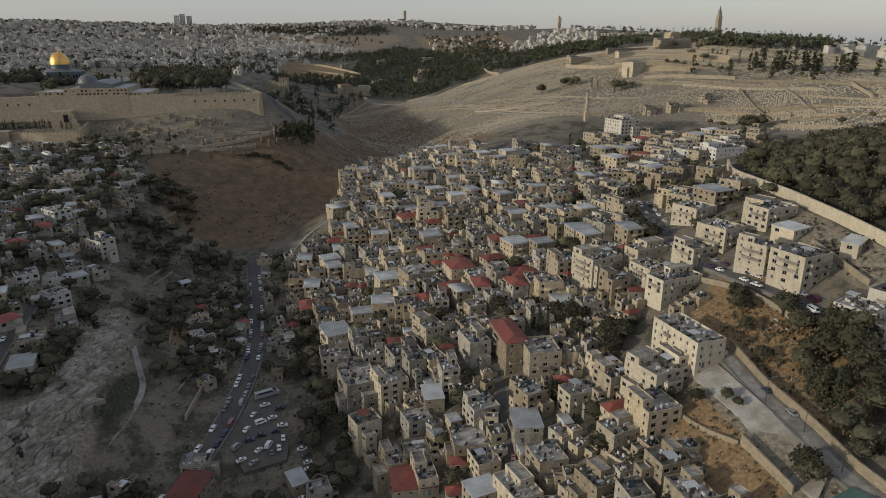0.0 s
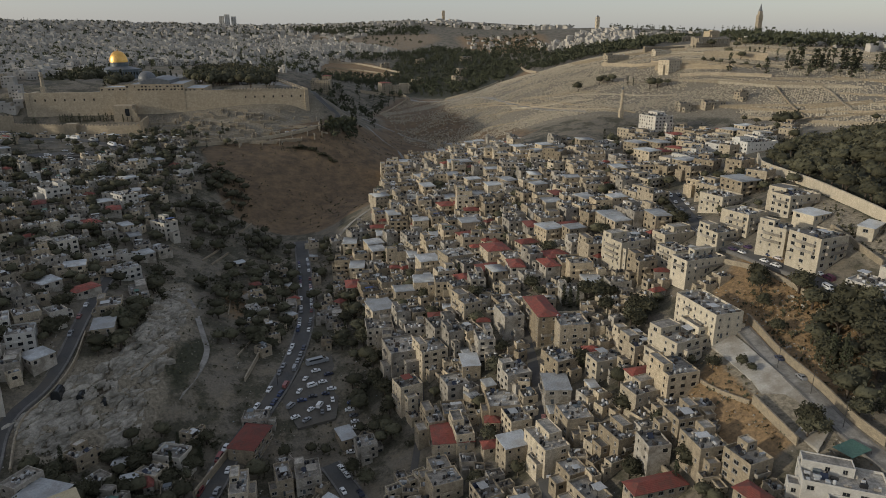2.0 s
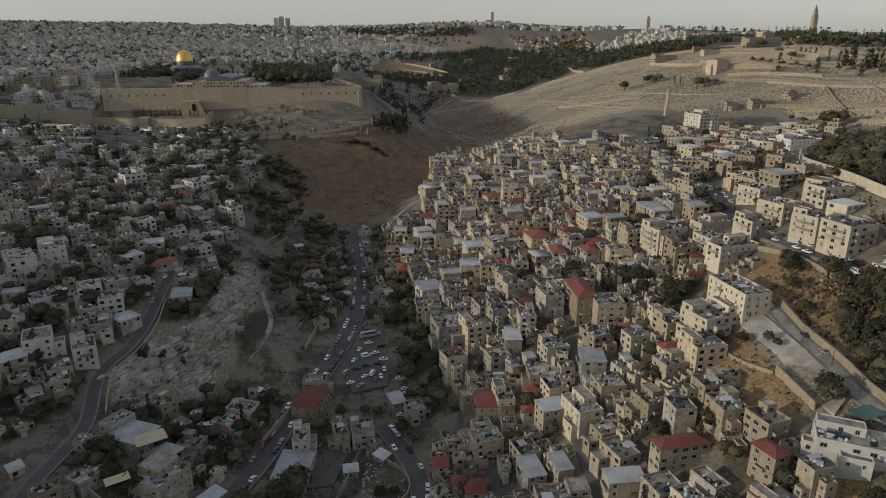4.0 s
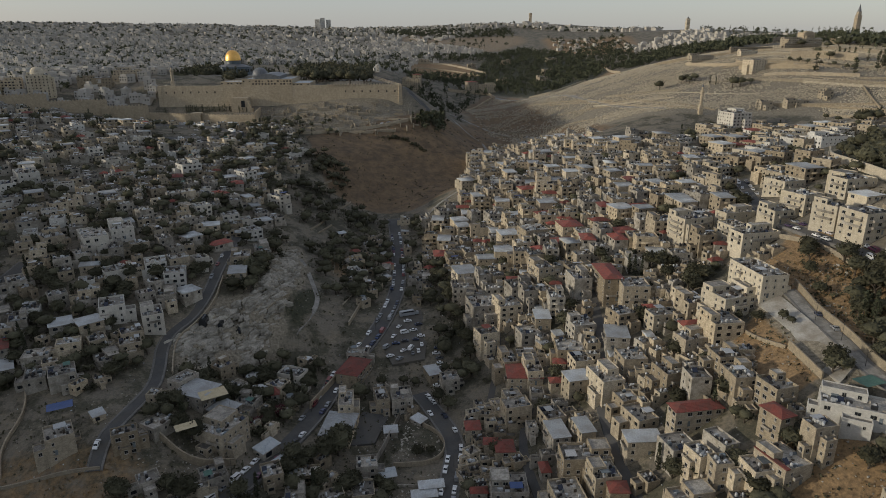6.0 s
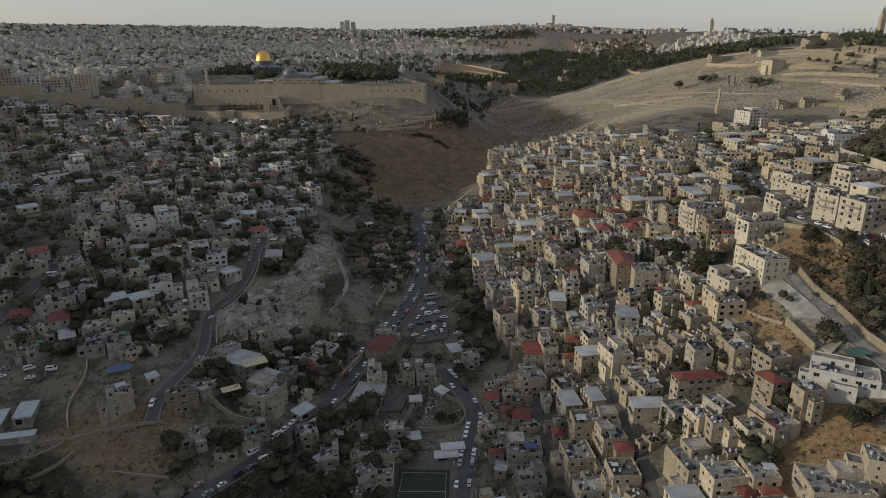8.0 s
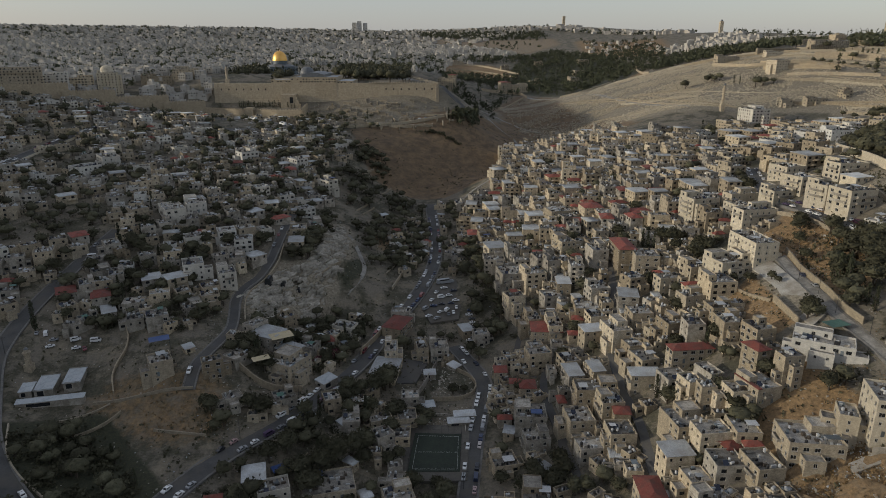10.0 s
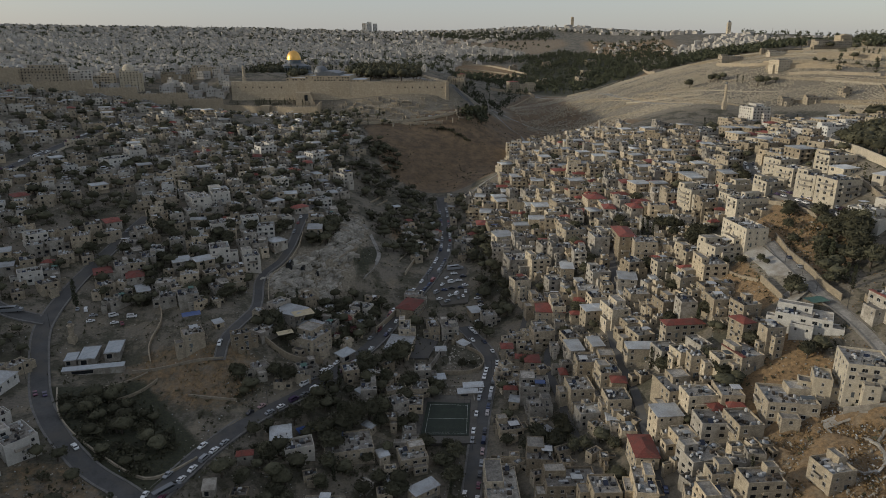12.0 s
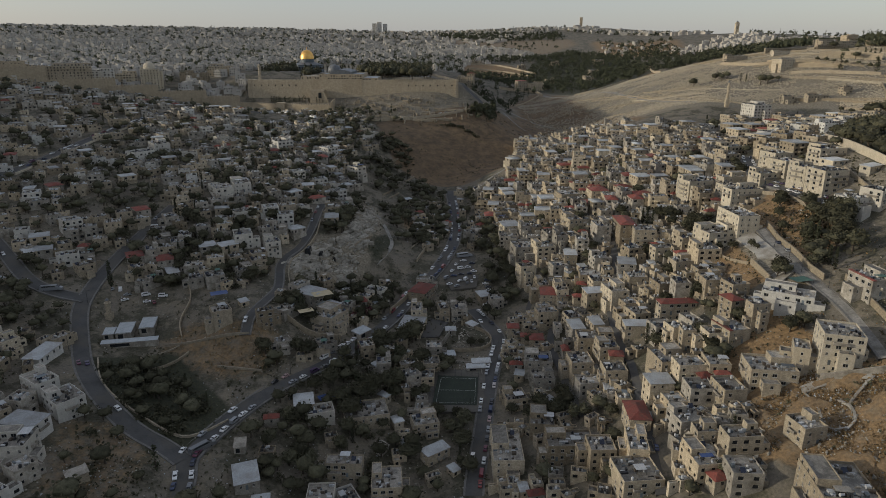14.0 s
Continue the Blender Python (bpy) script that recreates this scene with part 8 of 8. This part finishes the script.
for kind, stock, name in ((0, TREE_STOCK, "tree"), (1, CYPRESS_STOCK, "cypress_tree"), (2, BUSH_STOCK, "bush")):
    limit, far = (230, 80, 50)[kind], []
    for k, (x, y, z, high, turn, spread) in enumerate(PLANTED[kind]):
        close = near_ground(x, y) and limit > 0
        trunk, crown = (stock if close else (FAR_TREE_STOCK, FAR_CYPRESS_STOCK, FAR_BUSH_STOCK)[kind])[k % len(stock)]
        m = Matrix.LocRotScale((x, y, z), Euler((0, 0, turn)), (high * spread, high * spread, high))
        if close:
            limit -= 1
            ob = new(name, trunk)
            ob.matrix_basis = m
            part("crown", crown, ob)
            tagged(ob, TREE_WORDS[kind], ("tree", "cypress", "bush")[kind], ("trees on the hillsides", "cypresses", "bushes on the hillsides")[kind])
        else:
            far.append(([(trunk, Matrix()), (crown, Matrix())], m))
    if far:
        tagged(new(("far_trees", "far_cypresses", "far_bushes")[kind], joined("far_trees", far)), ("ragged dark trees between houses and on slopes", "dark cypresses on far slopes", "dusty bushes scattered on the slopes")[kind], ("trees", "cypresses", "bushes")[kind], kind="stuff")


# ---- cars ----
def car_meshes(long=4.2, wide=1.72, high=1.45, van=False):
    """Body, glass and wheel of a car; the body is one shaped shell, nose towards +x."""
    b, g = Shape(), Shape()
    if van:
        side = [(-0.5, 0.32), (-0.5, 1.0), (-0.48, 0.98 * high), (0.22, high), (0.36, 0.62 * high), (0.49, 0.52 * high), (0.5, 0.32)]
    else:
        side = [(-0.5, 0.30), (-0.5, 0.62), (-0.46, 0.66 * high), (-0.32, 0.70 * high), (-0.2, high), (0.08, high), (0.24, 0.68 * high), (0.47, 0.56 * high), (0.5, 0.48 * high), (0.5, 0.30)]
    n = len(side)
    for y in (-1, 1):
        for x, z in side:
            tuck = 0.86 if z > 0.8 * high else 1.0
            b.v.append((x * long, y * wide / 2 * tuck, z))
    for i in range(n):
        j = (i + 1) % n
        b.f.append((i, j, n + j, n + i))
    b.f += [tuple(range(n))[::-1], tuple(n + i for i in range(n))]
    b.m = [0] * len(b.f)
    lo, hi = 0.70 * high, 0.94 * high
    x0, x1 = (-0.44, 0.26) if van else (-0.27, 0.17)
    for y in (-1, 1):
        o = wide / 2 + 0.012
        g.quad((x0 * long, y * o, lo), (x1 * long, y * o, lo), (x1 * long * 0.6, y * o * 0.89, hi), (x0 * long * 0.72, y * o * 0.89, hi))
    if van:
        g.quad((0.375 * long, -wide * 0.4, 0.66 * high), (0.375 * long, wide * 0.4, 0.66 * high), (0.24 * long, wide * 0.38, 0.97 * high), (0.24 * long, -wide * 0.38, 0.97 * high))
    else:
        g.quad((0.245 * long, -wide * 0.42, 0.70 * high), (0.245 * long, wide * 0.42, 0.70 * high), (0.105 * long, wide * 0.38, 0.97 * high), (0.105 * long, -wide * 0.38, 0.97 * high))
        g.quad((-0.33 * long, wide * 0.42, 0.72 * high), (-0.33 * long, -wide * 0.42, 0.72 * high), (-0.225 * long, -wide * 0.38, 0.97 * high), (-0.225 * long, wide * 0.38, 0.97 * high))
    w = Shape()
    for i in range(10):
        a, c = 2 * math.pi * i / 10, 2 * math.pi * (i + 1) / 10
        p = lambda t, y: (0.31 * math.cos(t), y, 0.31 * math.sin(t))
        w.quad(p(a, -0.1), p(c, -0.1), p(c, 0.1), p(a, 0.1))
        w.tri(p(c, -0.1), p(a, -0.1), (0, -0.12, 0))
        w.tri(p(a, 0.1), p(c, 0.1), (0, 0.12, 0))
    return b.mesh("car", M_CAR), g.mesh("glass", M_PANE_SHADE), w.mesh("wheel", M_TYRE), long, wide


CAR_STOCK = [car_meshes(), car_meshes(3.7, 1.65, 1.5), car_meshes(4.5, 1.8, 1.5), car_meshes(4.9, 1.95, 2.1, True)]
BUS = car_meshes(11.5, 2.5, 3.1, True)


def park(x, y, z, turn, tilt=0.0, kind=0, bus=False):
    body, glass, wheel, long, wide = BUS if bus else CAR_STOCK[kind]
    name = "bus" if bus else ("van" if kind == 3 else "car")
    ob = new(name, body)
    ob.matrix_basis = Matrix.Translation((x, y, z)) @ Matrix.Rotation(turn, 4, "Z") @ Matrix.Rotation(-tilt, 4, "Y")
    part("glass", glass, ob)
    for a in (-0.31, 0.31):
        for b in (-1, 1):
            part("wheel", wheel, ob, "", pose(a * long, b * (wide / 2 - 0.08), 0.31))
    tagged(ob, "white coach stopped on the road" if bus else ("parked delivery van at the roadside" if kind == 3 else "small parked car on worn asphalt"), name, "parked cars" if not bus else "coaches")


def cars_along(line, off, start, end, chance, seed, step=5.6, lift=0.36, bus=0.0):
    q = np.random.RandomState(seed)
    p = smooth_line(line, 1.0)
    t = np.gradient(p, axis=0)
    t /= np.hypot(t[:, 0], t[:, 1])[:, None] + 1e-9
    i = float(start)
    while i < min(end, len(p) - 3):
        k = int(i)
        i += step + q.uniform(0, 1.2)
        if q.rand() > chance:
            continue
        x, y = p[k] + np.array([-t[k, 1], t[k, 0]]) * (off + q.uniform(-0.15, 0.15))
        a = math.atan2(t[k, 1], t[k, 0]) + (math.pi if off > 0 else 0)
        d = 2.0
        grade = math.atan2(z_at(x + d * math.cos(a), y + d * math.sin(a)) - z_at(x - d * math.cos(a), y - d * math.sin(a)), 2 * d)
        z = 0.5 * z_at(x, y) + 0.5 * z_at(*p[k]) + lift
        park(x, y, z, a, grade, q.choice([0, 0, 1, 2, 2, 3]), q.rand() < bus)


R = {k: v[1] for k, v in ROADS.items()}
cars_along(R["valley_road"], 3.0, 30, 480, 0.7, 1)
cars_along(R["valley_road"], -3.0, 40, 480, 0.6, 2)
cars_along(R["west_road"], 1.8, 10, 260, 0.16, 3, 7)
cars_along(R["west_road"], -1.8, 20, 260, 0.14, 4, 7)
cars_along(R["hill_road"], 2.0, 20, 260, 0.5, 16)
cars_along(R["hill_road"], -2.0, 30, 260, 0.3, 17)
cars_along(R["fork_road"], 1.8, 5, 100, 0.2, 5, 7)
cars_along(R["spur_road"], -1.6, 10, 200, 0.16, 6)
cars_along(R["south_road"], 2.6, 5, 200, 0.8, 7)
cars_along(R["south_road"], -2.6, 5, 200, 0.35, 8)
cars_along(R["stair_street"], 1.3, 60, 240, 0.14, 9)
cars_along(R["upper_road"], 2.6, 5, 200, 0.6, 10)
cars_along(R["upper_road"], -2.6, 5, 200, 0.4, 11)
cars_along(R["east_road"], 2.0, 5, 120, 0.12, 12)
cars_along(R["wall_road"], 2.4, 10, 170, 0.7, 13, 14, bus=1.0)
cars_along(R["ophel_road"], 2.2, 10, 130, 0.3, 14, 7, bus=0.2)
q = np.random.RandomState(15)
PARKED = []
for x, y, turn, kind in ((120, -461, 0.5, 0), (125, -463, 0.7, 2), (132, -459, 1.6, 1), (135, -457, 1.7, 0), (118, -454, 0.9, 3), (123, -451, 0.3, 2), (128, -449, 0.2, 0), (134, -448, 0.1, 1), (137, -445, 0.0, 2), (128, -442, 0.4, 3), (133, -440, 0.3, 0),
                         (122, -445, 1.1, 0), (125, -437, 1.0, 1), (136, -435, 0.2, 2), (131, -455, 1.2, 3), (137, -452, 1.5, 0), (130, -432, 0.3, 2), (127, -457, 0.6, 1)):
    park(x, y, float(np.dot([x, y, 1], PARKING_PLANE)) + 0.71, turn + q.normal() * 0.12, 0, kind)
for k in range(9):
    x, y = 145 + q.uniform(-2, 3), -455 - k * 3.6
    park(x, y, z_at(x, y) + 0.1, 0.1 + q.normal() * 0.2, 0, q.choice([0, 1, 2]))
for k in range(26):
    x, y = q.uniform(-76, -42), q.uniform(-534, -517)
    if within(ZONES["dirt_lot"], x, y) and all((x - a) ** 2 + (y - b) ** 2 > 16 for a, b in PARKED):
        PARKED.append((x, y))
        park(x, y, z_at(x, y) + 0.02, 0.4 + q.choice([0, 1.57]) + q.normal() * 0.1, 0, q.choice([0, 1, 2, 3]))
for x, y, a in ((131, -426, 0.3),):
    park(x, y, float(np.dot([x, y, 1], PARKING_PLANE)) + 0.71, a, 0, 0, True)
for x, y, a in ((16, -641, 0.9), (-103, -533, 0.2)):
    park(x, y, z_at(x, y) + 0.4, a, 0, 0, True)
for k in range(18):
    x, y = q.uniform(-100, -38), q.uniform(-170, -90)
    if within(ZONES["carpark"], x, y) and all((x - a) ** 2 + (y - b) ** 2 > 30 for a, b in PARKED):
        PARKED.append((x, y))
        park(x, y, float(np.dot([x, y, 1], CARPARK_PLANE)) + 1.01, q.choice([0.1, 1.6]), 0, q.choice([0, 2, 3]))
